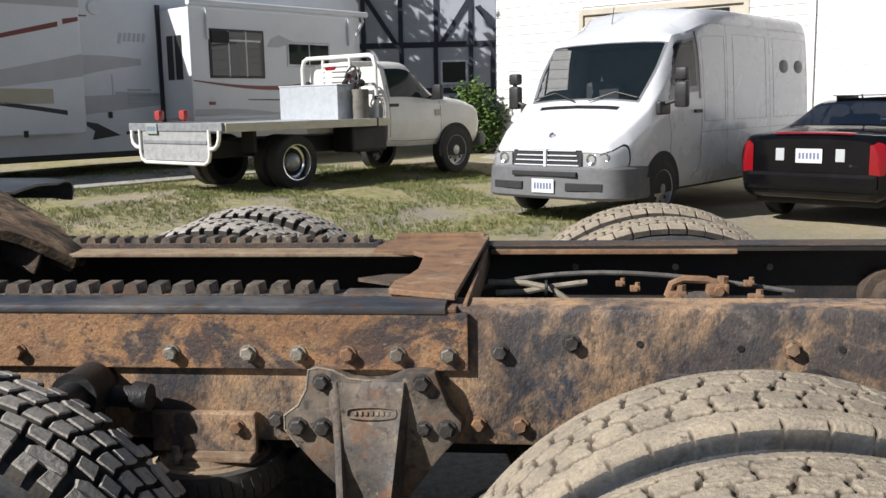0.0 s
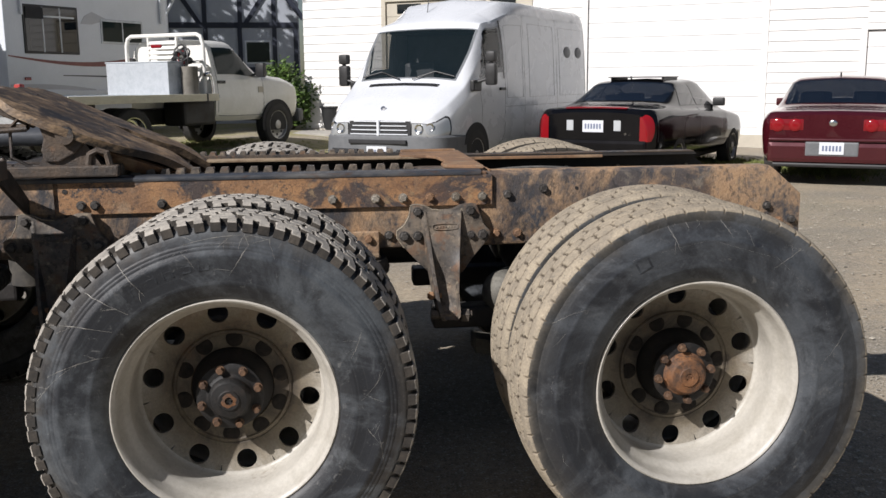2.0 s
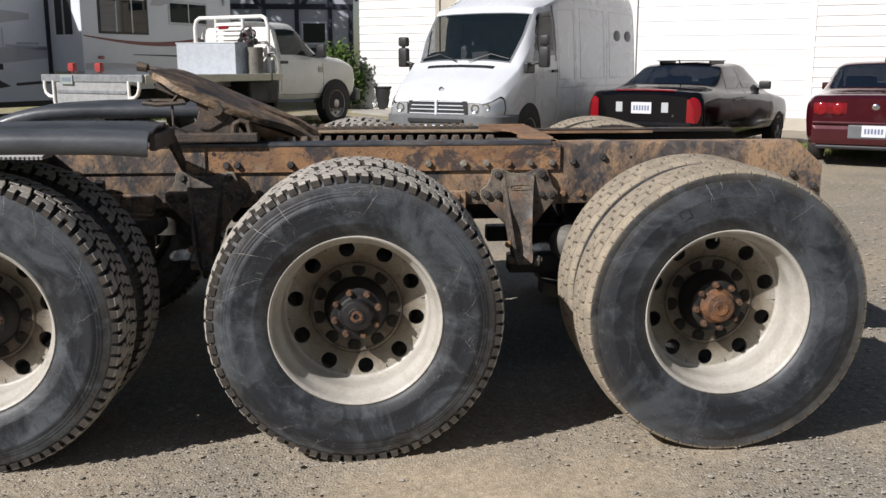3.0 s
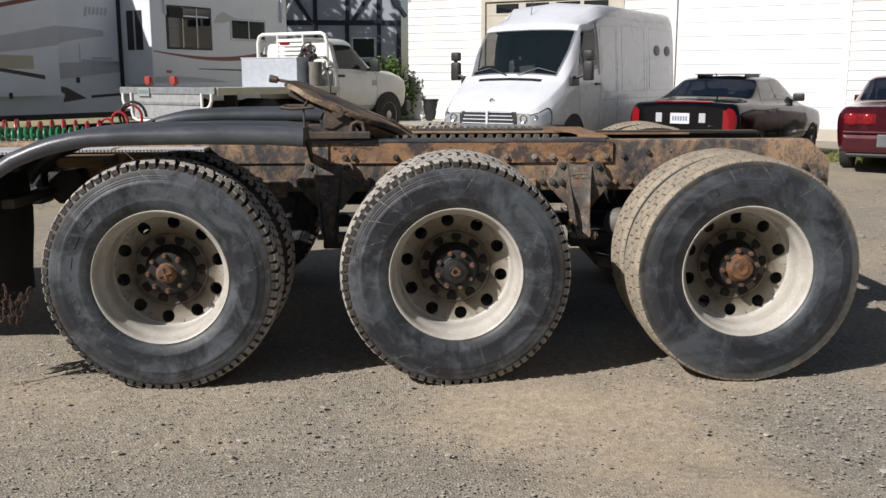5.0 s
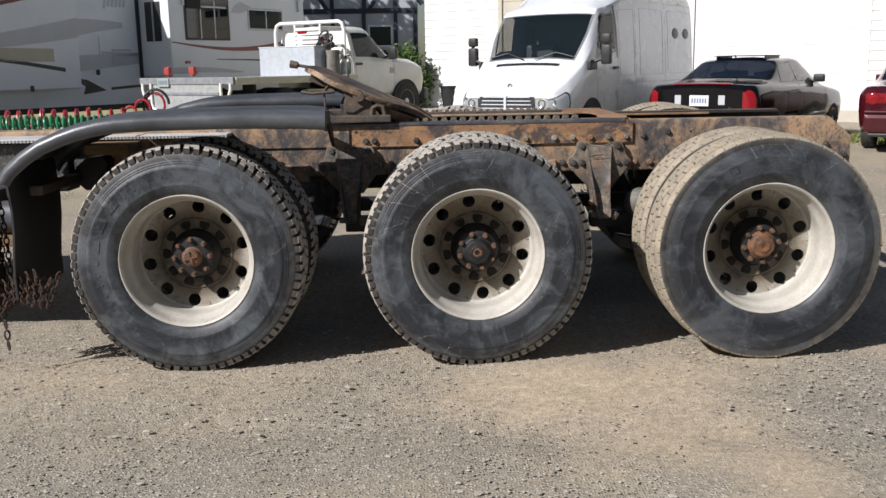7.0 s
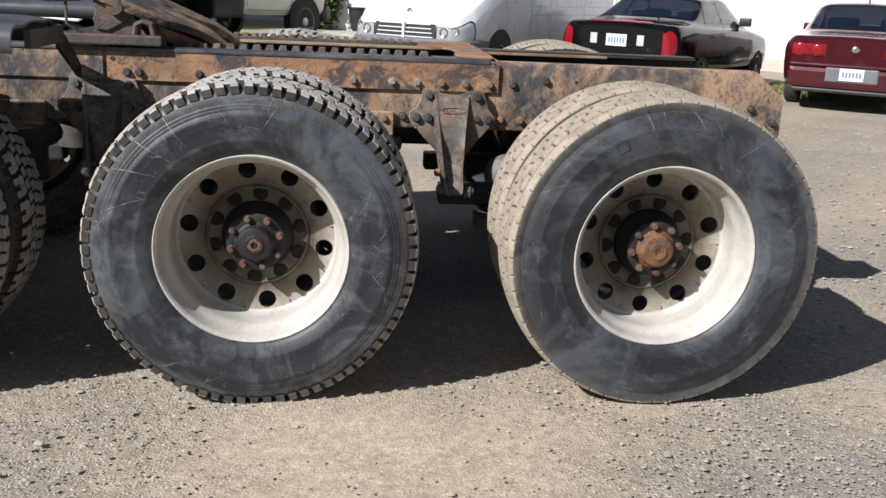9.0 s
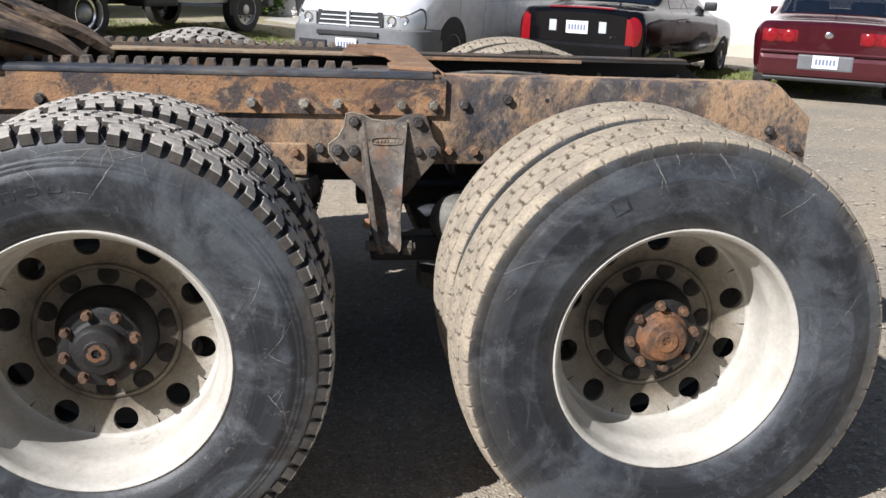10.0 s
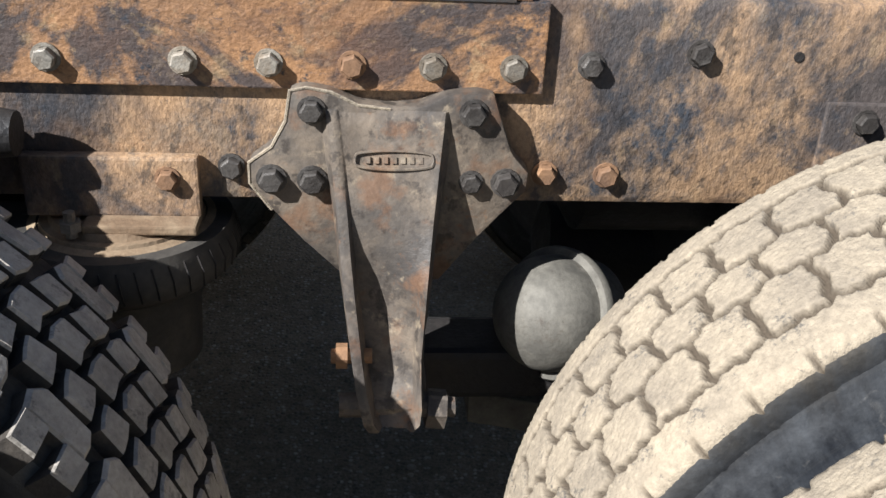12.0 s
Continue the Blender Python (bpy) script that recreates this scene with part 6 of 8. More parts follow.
part("front_bracket", boxed((-2.02, 0.15, 0.80), (-1.96, 0.79, 0.845), 0.008), RUST_DARK, truck)


def coil(name, x0, x1, y0, z0, r, turns, material, label, tail):
    bm = bmesh.new()
    n = turns * 14
    pts = [(x0 + (x1 - x0) * i / n, y0 + r * math.cos(i / 14 * math.tau), z0 + r + r * math.sin(i / 14 * math.tau) + 0.006 * math.sin(i * 0.11)) for i in range(n + 1)]
    tube(bm, pts + tail, 0.0075, 7)
    return tagged(part(name, bm, material, smooth=True), label, "air hose", "coiled air hoses")


coil("coiled_air_hose", -2.72, -1.74, 1.15, 1.022, 0.042, 29, HOSE_GREEN, "green coiled trailer air hose lying on the deck", [(-1.71, 1.18, 1.06)])
coil("coiled_air_hose", -2.72, -1.88, 1.30, 1.022, 0.058, 13, HOSE_RED, "red coiled trailer air hose lying on the deck",
     [(-1.90 + 0.0042 * k + (0.050 + 0.0006 * k) * math.cos(k * 0.42), 1.30 + 0.002 * k, 1.085 + 0.0018 * k + (0.055 + 0.0006 * k) * math.sin(k * 0.42)) for k in range(45)])
bm = bmesh.new()
tube(bm, [(-3.4, 1.10, 1.03), (-3.0, 1.12, 1.035), (-2.85, 1.13, 1.06), (-2.72, 1.16, 1.07)], 0.012, 8)
part("hose_lead", bm, HOSE_GREEN, truck, smooth=True)
bm = bmesh.new()
tube(bm, [(-1.755 + 0.075 * math.cos(a), 1.36, 1.155 + 0.085 * math.sin(a)) for a in [k * 0.35 for k in range(0, 17)]], 0.008, 7)
part("black_cable", bm, TRIM_BLACK, truck, smooth=True)


# tyre chains hung in loops beside the mudflap
def chain(points, parent, link=0.034, r=0.0042, name="chain_strand"):
    bm = bmesh.new()
    pts = [Vector(p) for p in points]
    length, out = 0.0, []
    for a, b in zip(pts, pts[1:]):
        d = (b - a).length
        while length <= d:
            out.append((a + (b - a) * (length / d), (b - a).normalized()))
            length += link
        length -= d
    for i, (p, d) in enumerate(out):
        _, a, b = frame_of(d)
        side = a if i % 2 else b
        tube(bm, [p + d * (0.022 * math.cos(t)) + side * (0.0115 * math.sin(t)) for t in [k * math.tau / 8 for k in range(8)]], r, 5, True)
    return part(name, bm, CHAIN, parent)


chains = thing("tyre_chains", "bundle of rusty tyre chains hung beside the mudflap", "chain")
rng = random.Random(12)
for k in range(15):
    y = 0.02 + 0.026 * (k % 8) + rng.uniform(-0.01, 0.01)
    x = -2.265 + rng.uniform(-0.03, 0.05)
    bot = rng.uniform(0.26, 0.42)
    chain([(x, y, 0.85), (x + 0.012, y, 0.6), (x + 0.03, y + 0.01, bot), (x + 0.05, y + 0.03, bot + 0.02), (x + 0.04, y + 0.05, 0.55), (x + 0.02, y + 0.05, 0.84)], chains)
for k in range(7):
    x0 = -2.2 + 0.035 * k
    chain([(x0, 0.05, 0.40 + 0.01 * k), (x0 + 0.05, 0.04, 0.31 + rng.uniform(-0.02, 0.03)), (x0 + 0.10, 0.06, 0.40 + 0.008 * k)], chains)
chain([(-2.15, 0.05, 0.33), (-2.145, 0.05, 0.22), (-2.14, 0.05, 0.10)], chains, 0.05, 0.0045)


# ---- the yard behind: all stands in line with the white building ----
YARD = radians(56)
UX, UY = math.cos(YARD), math.sin(YARD)


def yard(u, q, z=0.0, turn=0.0):
    """A pose in the yard's own directions: u away from the yard, q to the right along the building."""
    return Matrix.Translation((u * UX + q * UY, u * UY - q * UX, z)) @ Matrix.Rotation(YARD + radians(turn), 4, "Z")


def catmull(a, b, c, d, t, tension=1.0):
    """A curve through b and c; tension 0 is a straight line."""
    straight = b + (c - b) * t
    return straight * (1 - tension) + tension * 0.5 * ((2 * b) + (c - a) * t + (2 * a - 5 * b + 4 * c - d) * t * t + (3 * b - a - 3 * c + d) * t ** 3)


class Hull:
    """A car body as a smooth sheet: stations along x, each with the same number of half-profile points (y, z)."""

    def __init__(self, stations, tension=0.75):
        self.tension = tension
        self.grid = np.array([[(x, y, z) for y, z in prof] for x, prof in stations])
        self.n, self.m = self.grid.shape[:2]

    def at(self, s, t):
        def line(i, tt):
            row = self.grid[min(max(i, 0), self.n - 1)]
            j = min(int(tt), self.m - 2)
            k = tt - j
            g = lambda q: row[min(max(q, 0), self.m - 1)]
            return catmull(g(j - 1), g(j), g(j + 1), g(j + 2) if j + 2 < self.m else row[-1] * (1, -1, 1) * 1.0, k, self.tension)
        i = min(int(s), self.n - 2)
        return catmull(line(i - 1, t), line(i, t), line(i + 1, t), line(i + 2, t), s - i, self.tension)

    def patch(self, s0, s1, t0, t1, side=1, out=0.0, cols=8, rows=6, corner=None, thick=0.0):
        """A piece of the sheet between stations s and profile points t, lifted by out."""
        bm = bmesh.new()
        vs = []
        e = 0.02
        for i in range(cols + 1):
            row = []
            for j in range(rows + 1):
                a, b = i / cols, j / rows
                s, t = s0 + (s1 - s0) * a, t0 + (t1 - t0) * b
                if corner:
                    s, t = corner(a, b)
                p = self.at(s, t)
                ds = self.at(min(s + e, self.n - 1), t) - self.at(max(s - e, 0), t)
                dt = self.at(s, min(t + e, self.m - 1)) - self.at(s, max(t - e, 0))
                nn = np.cross(ds, dt)
                nn = nn / (np.linalg.norm(nn) + 1e-9)
                cen = np.array((p[0], 0, 0.8))
                if np.dot(nn, p - cen) < 0:
                    nn = -nn
                p = p + nn * out
                row.append(bm.verts.new((p[0], p[1] * side, p[2])))
            vs.append(row)
        for i in range(cols):
            for j in range(rows):
                bm.faces.new((vs[i][j], vs[i + 1][j], vs[i + 1][j + 1], vs[i][j + 1]))
        return bm

    def across(self, s0, s1, t0, out=0.0, cols=8, rows=8):
        """A piece that spans the middle, from t0 on one side to t0 on the other."""
        bm = bmesh.new()
        for side in (1, -1):
            piece = self.patch(s0, s1, t0, self.m - 1, side, out, cols, rows)
            me = bpy.data.meshes.new("piece")
            piece.to_mesh(me)
            piece.free()
            bm.from_mesh(me)
            bpy.data.meshes.remove(me)
        bmesh.ops.remove_doubles(bm, verts=bm.verts, dist=0.004)
        return bm

    def body(self, sub=4, openings=()):
        """The closed sheet, left open where a window's test (s, t) says so."""
        bm = bmesh.new()
        nn, mm = (self.n - 1) * sub, (self.m - 1) * sub
        rings = []
        for i in range(nn + 1):
            half = [self.at(i / sub, j / sub) for j in range(mm + 1)]
            rings.append([bm.verts.new(p) for p in half] + [bm.verts.new((p[0], -p[1], p[2])) for p in half[-2::-1]])
        for i, (a, b) in enumerate(zip(rings, rings[1:])):
            for j in range(len(a) - 1):
                t = (j + 0.5) / sub
                t = min(t, 2 * (self.m - 1) - t)
                if any(test((i + 0.5) / sub, t) for test in openings):
                    continue
                bm.faces.new((a[j], a[j + 1], b[j + 1], b[j]))
            bm.faces.new((a[-1], a[0], b[0], b[-1]))
        bm.faces.new(rings[0])
        bm.faces.new(rings[-1][::-1])
        return bm


def road_wheel(parent, x, y, r, w, spokes, face=-1, rim_material=None, dual=False):
    """A tyre with a dished rim; face -1 looks towards -y."""
    bm = bmesh.new()
    revolve(bm, [(r * 0.64, 0.02), (r * 0.66, 0.006), (r * 0.80, 0.0), (r * 0.95, 0.012), (r, 0.035), (r, w - 0.035), (r * 0.95, w - 0.012), (r * 0.7, w)], 32)
    m = Matrix.Translation((x, y, r)) @ (Matrix() if face < 0 else Matrix.Rotation(math.pi, 4, "Z"))
    wh = part("wheel", bm, CAR_TYRE, parent, smooth=True, m=m)
    if not spokes:
        bm = bmesh.new()
        revolve(bm, [(r * 0.65, 0.008), (r * 0.615, 0.012), (r * 0.585, 0.05), (r * 0.57, 0.12), (r * 0.50, 0.13)], 32)
        part("rim", bm, CHROME, wh, "polished deep-dish rim", smooth=True)
        bm = bmesh.new()
        revolve(bm, [(r * 0.56, 0.135), (0, 0.135)], 32)
        part("wheel_centre", bm, INTERIOR, wh)
        bm = bmesh.new()
        revolve(bm, [(r * 0.34, 0.134), (r * 0.32, 0.09), (r * 0.26, 0.06), (r * 0.15, 0.045), (0, 0.04)], 24)
        part("hub_cap", bm, STEEL_WHEEL, wh, "grey domed hub cap", smooth=True)
    bm = bmesh.new()
    if spokes:
        revolve(bm, [(r * 0.65, 0.008), (r * 0.62, 0.014), (r * 0.58, 0.05), (r * 0.50, 0.055), (r * 0.30, 0.045), (r * 0.22, 0.02), (r * 0.16, 0.012), (0, 0.012)], 32)
        part("rim", bm, rim_material or STEEL_WHEEL, wh, smooth=True)
    for k in range(spokes):
        a = k * math.tau / spokes
        c = Vector((r * 0.45 * math.cos(a), 0.0, r * 0.45 * math.sin(a)))
        bm = bmesh.new()
        rod(bm, c + Vector((0, 0.046, 0)), c + Vector((0, 0.056, 0)), r * 0.065, seg=8)
        part("wheel_slot", bm, INTERIOR, wh)
    if dual:
        bm = bmesh.new()
        revolve(bm, [(r * 0.64, w + 0.05), (r * 0.80, w + 0.03), (r, w + 0.065), (r, 2 * w), (r * 0.7, 2 * w + 0.02)], 32)
        part("inner_tyre", bm, CAR_TYRE, wh, smooth=True)
    return wh


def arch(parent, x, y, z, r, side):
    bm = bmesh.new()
    # Dark disc on the body side stands in for the arch's shaded hollow.
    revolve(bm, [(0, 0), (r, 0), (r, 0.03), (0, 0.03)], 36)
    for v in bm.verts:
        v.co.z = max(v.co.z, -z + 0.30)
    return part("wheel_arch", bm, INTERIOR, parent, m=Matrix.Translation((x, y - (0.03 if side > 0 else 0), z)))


def number_plate(parent, m, label="white number plate with blue marks", paint=None):
    """Plain bars in place of the characters."""
    p = part("number_plate", boxed((-0.152, -0.006, -0.08), (0.152, 0.0, 0.08), 0.003), paint or PLATE_WHITE, parent, label, m=m)
    bm = bmesh.new()
    for k in range(6):
        x = -0.105 + k * 0.042
        box(bm, (x - 0.012, -0.009, -0.035), (x + 0.012, -0.0065, 0.035))
    part("plate_marks", bm, PLATE_BLUE, p)
    return p


def corner_lamp(h, s, y_in, x_in, s1, low, high, out=0.008, sweep=0.2, cols=10, rows=8):
    """A lamp lens that follows the body round its corner; low and high give the profile points along the way."""
    bm = bmesh.new()
    grid = []
    for i in range(cols + 1):
        a = i / cols
        row = []
        for j in range(rows + 1):
            b = j / rows
            end = s1 * (1 - sweep * abs(2 * b - 1) ** 3)
            if a <= 0.4:
                k = a / 0.4
                p0 = h.at(0, low(0) + (high(0) - low(0)) * b)
                lift = out * (1 - 0.7 * abs(2 * b - 1) ** 6)
                p = (x_in * (1 - k) + (p0[0] + (lift if x_in > 0 else -lift)) * k, y_in + (p0[1] - y_in) * k, p0[2])
            else:
                ss = end * (a - 0.4) / 0.6
                t = low(a) + (high(a) - low(a)) * b
                q = h.at(ss, t)
                ds, dt = h.at(ss + 0.03, t) - h.at(max(ss - 0.03, 0), t), h.at(ss, t + 0.03) - h.at(ss, t - 0.03)
                n = np.cross(ds, dt)
                n = n / (np.linalg.norm(n) + 1e-9)
                if n[1] < 0:
                    n = -n
                p = q + n * out * (1 - 0.7 * abs(2 * b - 1) ** 6)
            row.append(bm.verts.new((p[0], s * p[1], p[2])))
        grid.append(row)
    for i in range(cols):
        for j in range(rows):
            bm.faces.new((grid[i][j], grid[i + 1][j], grid[i + 1][j + 1], grid[i][j + 1]))
    return bm


def seam(hull, pts, side, parent, name="panel_gap", out=0.002, r=0.004):
    """A dark shut line along (s, t) points of the body."""
    bm = bmesh.new()
    dense = []
    for (s0, t0), (s1, t1) in zip(pts, pts[1:]):
        dense += [(s0 + (s1 - s0) * k / 6, t0 + (t1 - t0) * k / 6) for k in range(6)]
    dense.append(pts[-1])
    tube(bm, [Vector(hull.at(s, t)) * 1.0 * 1 if side > 0 else Vector(hull.at(s, t) * (1, -1, 1)) for s, t in dense], r, 5)
    return part(name, bm, GREY_PLASTIC, parent)


def wrap_band(path, z0, z1, thick=0.03, bevel=0.006, lean=0.0):
    """A curved strip standing on a plan path of (x, y), as bumpers and lamps wrap round a nose."""
    bm = bmesh.new()
    pts = []
    for i in range(len(path) - 1):
        for k in range(5):
            g = lambda q: np.array(path[min(max(q, 0), len(path) - 1)], float)
            pts.append(catmull(g(i - 1), g(i), g(i + 1), g(i + 2), k / 5))
    pts.append(np.array(path[-1], float))
    rings = []
    for i, p in enumerate(pts):
        d = pts[min(i + 1, len(pts) - 1)] - pts[max(i - 1, 0)]
        n = np.array((-d[1], d[0]))
        n = n / (np.linalg.norm(n) + 1e-9)
        if n[0] < 0 and abs(d[0]) < abs(d[1]):
            n = -n
        if abs(d[0]) >= abs(d[1]) and n[1] * p[1] < 0:
            n = -n
        a, b, c = p, p - n * thick, p - n * lean
        rings.append([bm.verts.new((a[0], a[1], z0 + bevel)), bm.verts.new((c[0], c[1], z1 - bevel)), bm.verts.new((c[0] - n[0] * bevel, c[1] - n[1] * bevel, z1)), bm.verts.new((b[0] - n[0] * lean, b[1] - n[1] * lean, z1)), bm.verts.new((b[0], b[1], z0)), bm.verts.new((a[0] - n[0] * bevel, a[1] - n[1] * bevel, z0))])
    for a, b in zip(rings, rings[1:]):
        for j in range(6):
            bm.faces.new((a[j], a[(j + 1) % 6], b[(j + 1) % 6], b[j]))
    bm.faces.new(rings[0])
    bm.faces.new(rings[-1])
    return bm


# ---- white panel van, nose towards the yard ----
def build_van():
    van = thing("panel_van", "white high-roof panel van with grey bumper parked on gravel", "van",
                m=Matrix.Translation((1.07, 10.02, 0.042)) @ Matrix.Rotation(radians(235.3), 4, "Z"))
    full = [(0.90, 0.32), (0.957, 0.5), (0.968, 0.95), (0.955, 1.32), (0.925, 1.9), (0.885, 2.30), (0.79, 2.49), (0, 2.56)]
    st = [(0.0, [(0.62, 0.28), (0.70, 0.40), (0.72, 0.58), (0.70, 0.72), (0.62, 0.82), (0.5, 0.87), (0.3, 0.895), (0, 0.90)]),
          (-0.10, [(0.77, 0.26), (0.82, 0.40), (0.835, 0.60), (0.81, 0.77), (0.74, 0.89), (0.58, 0.94), (0.33, 0.965), (0, 0.975)]),
          (-0.34, [(0.87, 0.26), (0.92, 0.42), (0.93, 0.68), (0.90, 0.90), (0.83, 1.03), (0.66, 1.085), (0.38, 1.11), (0, 1.12)]),
          (-0.74, [(0.90, 0.30), (0.957, 0.5), (0.962, 0.85), (0.945, 1.10), (0.885, 1.26), (0.74, 1.31), (0.42, 1.34), (0, 1.35)]),
          (-1.08, [(0.90, 0.32), (0.957, 0.5), (0.966, 0.9), (0.955, 1.22), (0.90, 1.54), (0.81, 1.72), (0.48, 1.755), (0, 1.765)]),
          (-1.42, [(0.90, 0.32), (0.957, 0.5), (0.967, 0.95), (0.955, 1.30), (0.89, 1.83), (0.80, 2.115), (0.50, 2.145), (0, 2.155)]),
          (-1.75, [(0.90, 0.32), (0.957, 0.5), (0.968, 0.95), (0.955, 1.32), (0.90, 1.86), (0.82, 2.17), (0.58, 2.30), (0, 2.34)]),
          (-2.15, [(0.90, 0.32), (0.957, 0.5), (0.968, 0.95), (0.955, 1.32), (0.915, 1.90), (0.86, 2.28), (0.73, 2.46), (0, 2.53)]),
          (-2.7, full), (-4.1, full), (-5.35, full),
          (-5.58, [(0.89, 0.34), (0.947, 0.5), (0.957, 0.95), (0.945, 1.32), (0.912, 1.88), (0.87, 2.28), (0.77, 2.47), (0, 2.54)])]
    h = Hull(st, 0.35)
    body = part("body", h.body(8, (lambda a, b: 3.12 < a < 4.72 and b > 5.1, lambda a, b: 3.32 < b < 4.62 and 4.06 + 0.93 * (b - 3.25) / 1.45 < a < 6.28)), WHITE_PAINT, van, smooth=True)
    part("windscreen", h.across(3.07, 4.78, 5.0, 0.006, 10, 10), GLASS_SEE, van, "dark raked windscreen", smooth=True)
    for s in (1, -1):
        def side_win(a, b):
            s0 = 4.02 + 0.93 * b
            return (s0 + (6.35 - s0) * a, 3.25 + 1.45 * b)
        part("side_window", h.patch(0, 0, 0, 0, s, 0.006, 8, 6, side_win), GLASS_SEE, van, smooth=True)
        bm = bmesh.new()
        tube(bm, [Vector(h.at(4.72, 3.3) * (1, s, 1)) + Vector((0, s * 0.008, 0)), Vector(h.at(4.72, 4.35) * (1, s, 1)) + Vector((0, s * 0.008, 0))], 0.012, 6)
        part("quarter_light_bar", bm, TRIM_BLACK, van)
        part("roof_step", h.patch(5.9, 10.95, 5.02, 5.9, s, 0.006, 16, 4), WHITE_PAINT, van, smooth=True)
        part("door_pillar", h.patch(6.36, 6.44, 3.1, 4.9, s, 0.008, 2, 4), TRIM_BLACK, van)
        # big swing-out mirrors
        bm = bmesh.new()
        box(bm, (-0.10, -0.075, -0.16), (0.02, 0.075, 0.13), 0.035)
        box(bm, (-0.10, -0.07, 0.15), (0.02, 0.07, 0.29), 0.03)
        tube(bm, [(-0.03, 0, 0.12), (-0.03, 0, 0.16)], 0.03, 8)
        tube(bm, [(-0.02, -s * 0.06, -0.08), (-0.01, -s * 0.20, -0.12), (0.0, -s * 0.26, -0.16)], 0.022, 8)
        part("door_mirror", bm, TRIM_BLACK, van, "large black two-part door mirror", smooth=True, m=Matrix.Translation((-0.95, s * 1.17, 1.44)))
        bm = bmesh.new()
        box(bm, (-0.13, -0.03, -0.09), (0.13, 0.03, 0.06), 0.02)
        part("mirror_foot", bm, TRIM_BLACK, van, m=Matrix.Translation((-0.96, s * 0.955, 1.29)))
        lamp = part("headlamp", corner_lamp(h, s, 0.49, 0.012, 1.75, lambda a: 2.35 - 0.45 * a, lambda a: 3.75 - 0.55 * a, 0.016, 0.12), LENS_CLEAR, van, "clear swept-back headlamp", smooth=True)
        part("lamp_surround", corner_lamp(h, s, 0.476, 0.006, 1.85, lambda a: 2.26 - 0.47 * a, lambda a: 3.83 - 0.52 * a, 0.006, 0.12), TRIM_BLACK, lamp, smooth=True)
        for yy, zz, r in ((0.60, 0.73, 0.062), (0.735, 0.755, 0.050)):
            bm = bmesh.new()
            revolve(bm, [(0, 0.012), (r * 0.45, 0.006), (r * 0.85, -0.012), (r, -0.016), (r * 1.06, -0.008), (r * 1.06, 0.02)], 22)
            x = 0.012 if yy < 0.7 else -0.030
            part("lamp_reflector", bm, CHROME, lamp, "bright lamp reflector bowl", smooth=True, m=Matrix.Translation((x, s * yy, zz)) @ Matrix.Rotation(radians(90 + (0 if yy < 0.7 else s * 22)), 4, "Z"))
        part("fog_intake", wrap_band([(0.094, s * 0.30), (0.074, s * 0.52), (0.03, s * 0.74)], 0.37, 0.46, 0.03, 0.008), INTERIOR, van)
        part("side_strip", h.patch(6.4, 10.9, 1.55, 1.8, s, 0.01, 16, 3), GREY_PLASTIC if s < 0 else WHITE_PAINT, van, smooth=True)
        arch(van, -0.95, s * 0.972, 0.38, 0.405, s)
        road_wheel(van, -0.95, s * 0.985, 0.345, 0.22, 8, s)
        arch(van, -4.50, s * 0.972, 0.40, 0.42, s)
        road_wheel(van, -4.50, s * 0.985, 0.345, 0.22, 8, s)
        for pts in ([(5.9, 0.6), (6.45, 1.2), (6.55, 3.2), (6.5, 5.2)], [(8.0, 0.4), (8.0, 5.0)], [(9.0, 0.4), (9.0, 5.0)], [(4.1, 1.0), (4.2, 2.2), (4.0, 3.1)], [(6.5, 2.05), (10.8, 2.05)],
                    [(8.15, 2.4), (8.9, 2.4), (8.9, 4.7), (8.15, 4.7), (8.15, 2.4)], [(9.1, 2.4), (10.6, 2.4), (10.6, 4.7), (9.1, 4.7), (9.1, 2.4)], [(6.7, 2.4), (7.9, 2.4), (7.9, 4.6), (6.7, 4.6), (6.7, 2.4)]):
            seam(h, pts, s, body, r=0.0028)
        bm = bmesh.new()
        box(bm, (-0.09, -0.02, -0.02), (0.09, 0.02, 0.02), 0.008)
        p = h.at(6.2, 2.75)
        part("door_handle", bm, TRIM_BLACK, van, m=Matrix.Translation((p[0], s * (p[1] + 0.012), p[2])))
        for x in (-4.62, -5.18):
            bm = bmesh.new()
            bmesh.ops.create_uvsphere(bm, u_segments=18, v_segments=10, radius=0.09)
            for v in bm.verts:
                v.co.x *= 2.0
                v.co.y *= 0.30
                v.co.z *= 1.1
            part("side_vent", bm, GREY_PLASTIC, van, "grey oval side vent", smooth=True, m=Matrix.Translation((x, s * 0.925, 1.80)))
    nose = [(-0.62, 0.985), (-0.33, 0.975), (-0.10, 0.905), (0.015, 0.765), (0.065, 0.50), (0.085, 0.0), (0.065, -0.50), (0.015, -0.765), (-0.10, -0.905), (-0.33, -0.975), (-0.62, -0.985)]
    part("bumper", wrap_band(nose, 0.27, 0.645, 0.13, 0.03, 0.02), GREY_PLASTIC, van, "grey plastic front bumper", smooth=True)
    part("grille", wrap_band([(0.020, 0.47), (0.030, 0.0), (0.020, -0.47)], 0.635, 0.83, 0.03, 0.005, 0.02), INTERIOR, van, "dark grille with pale bars")
    for k in range(4):
        w = 0.44 - 0.015 * k
        part("grille_bar", wrap_band([(0.036 - 0.006 * k, w), (0.046 - 0.006 * k, 0.0), (0.036 - 0.006 * k, -w)], 0.648 + 0.055 * k, 0.661 + 0.055 * k, 0.02, 0.003), RV_WHITE, van)
    part("grille_post", boxed((0.0, -0.018, 0.635), (0.058, 0.018, 0.84), 0.008), RV_WHITE, van)
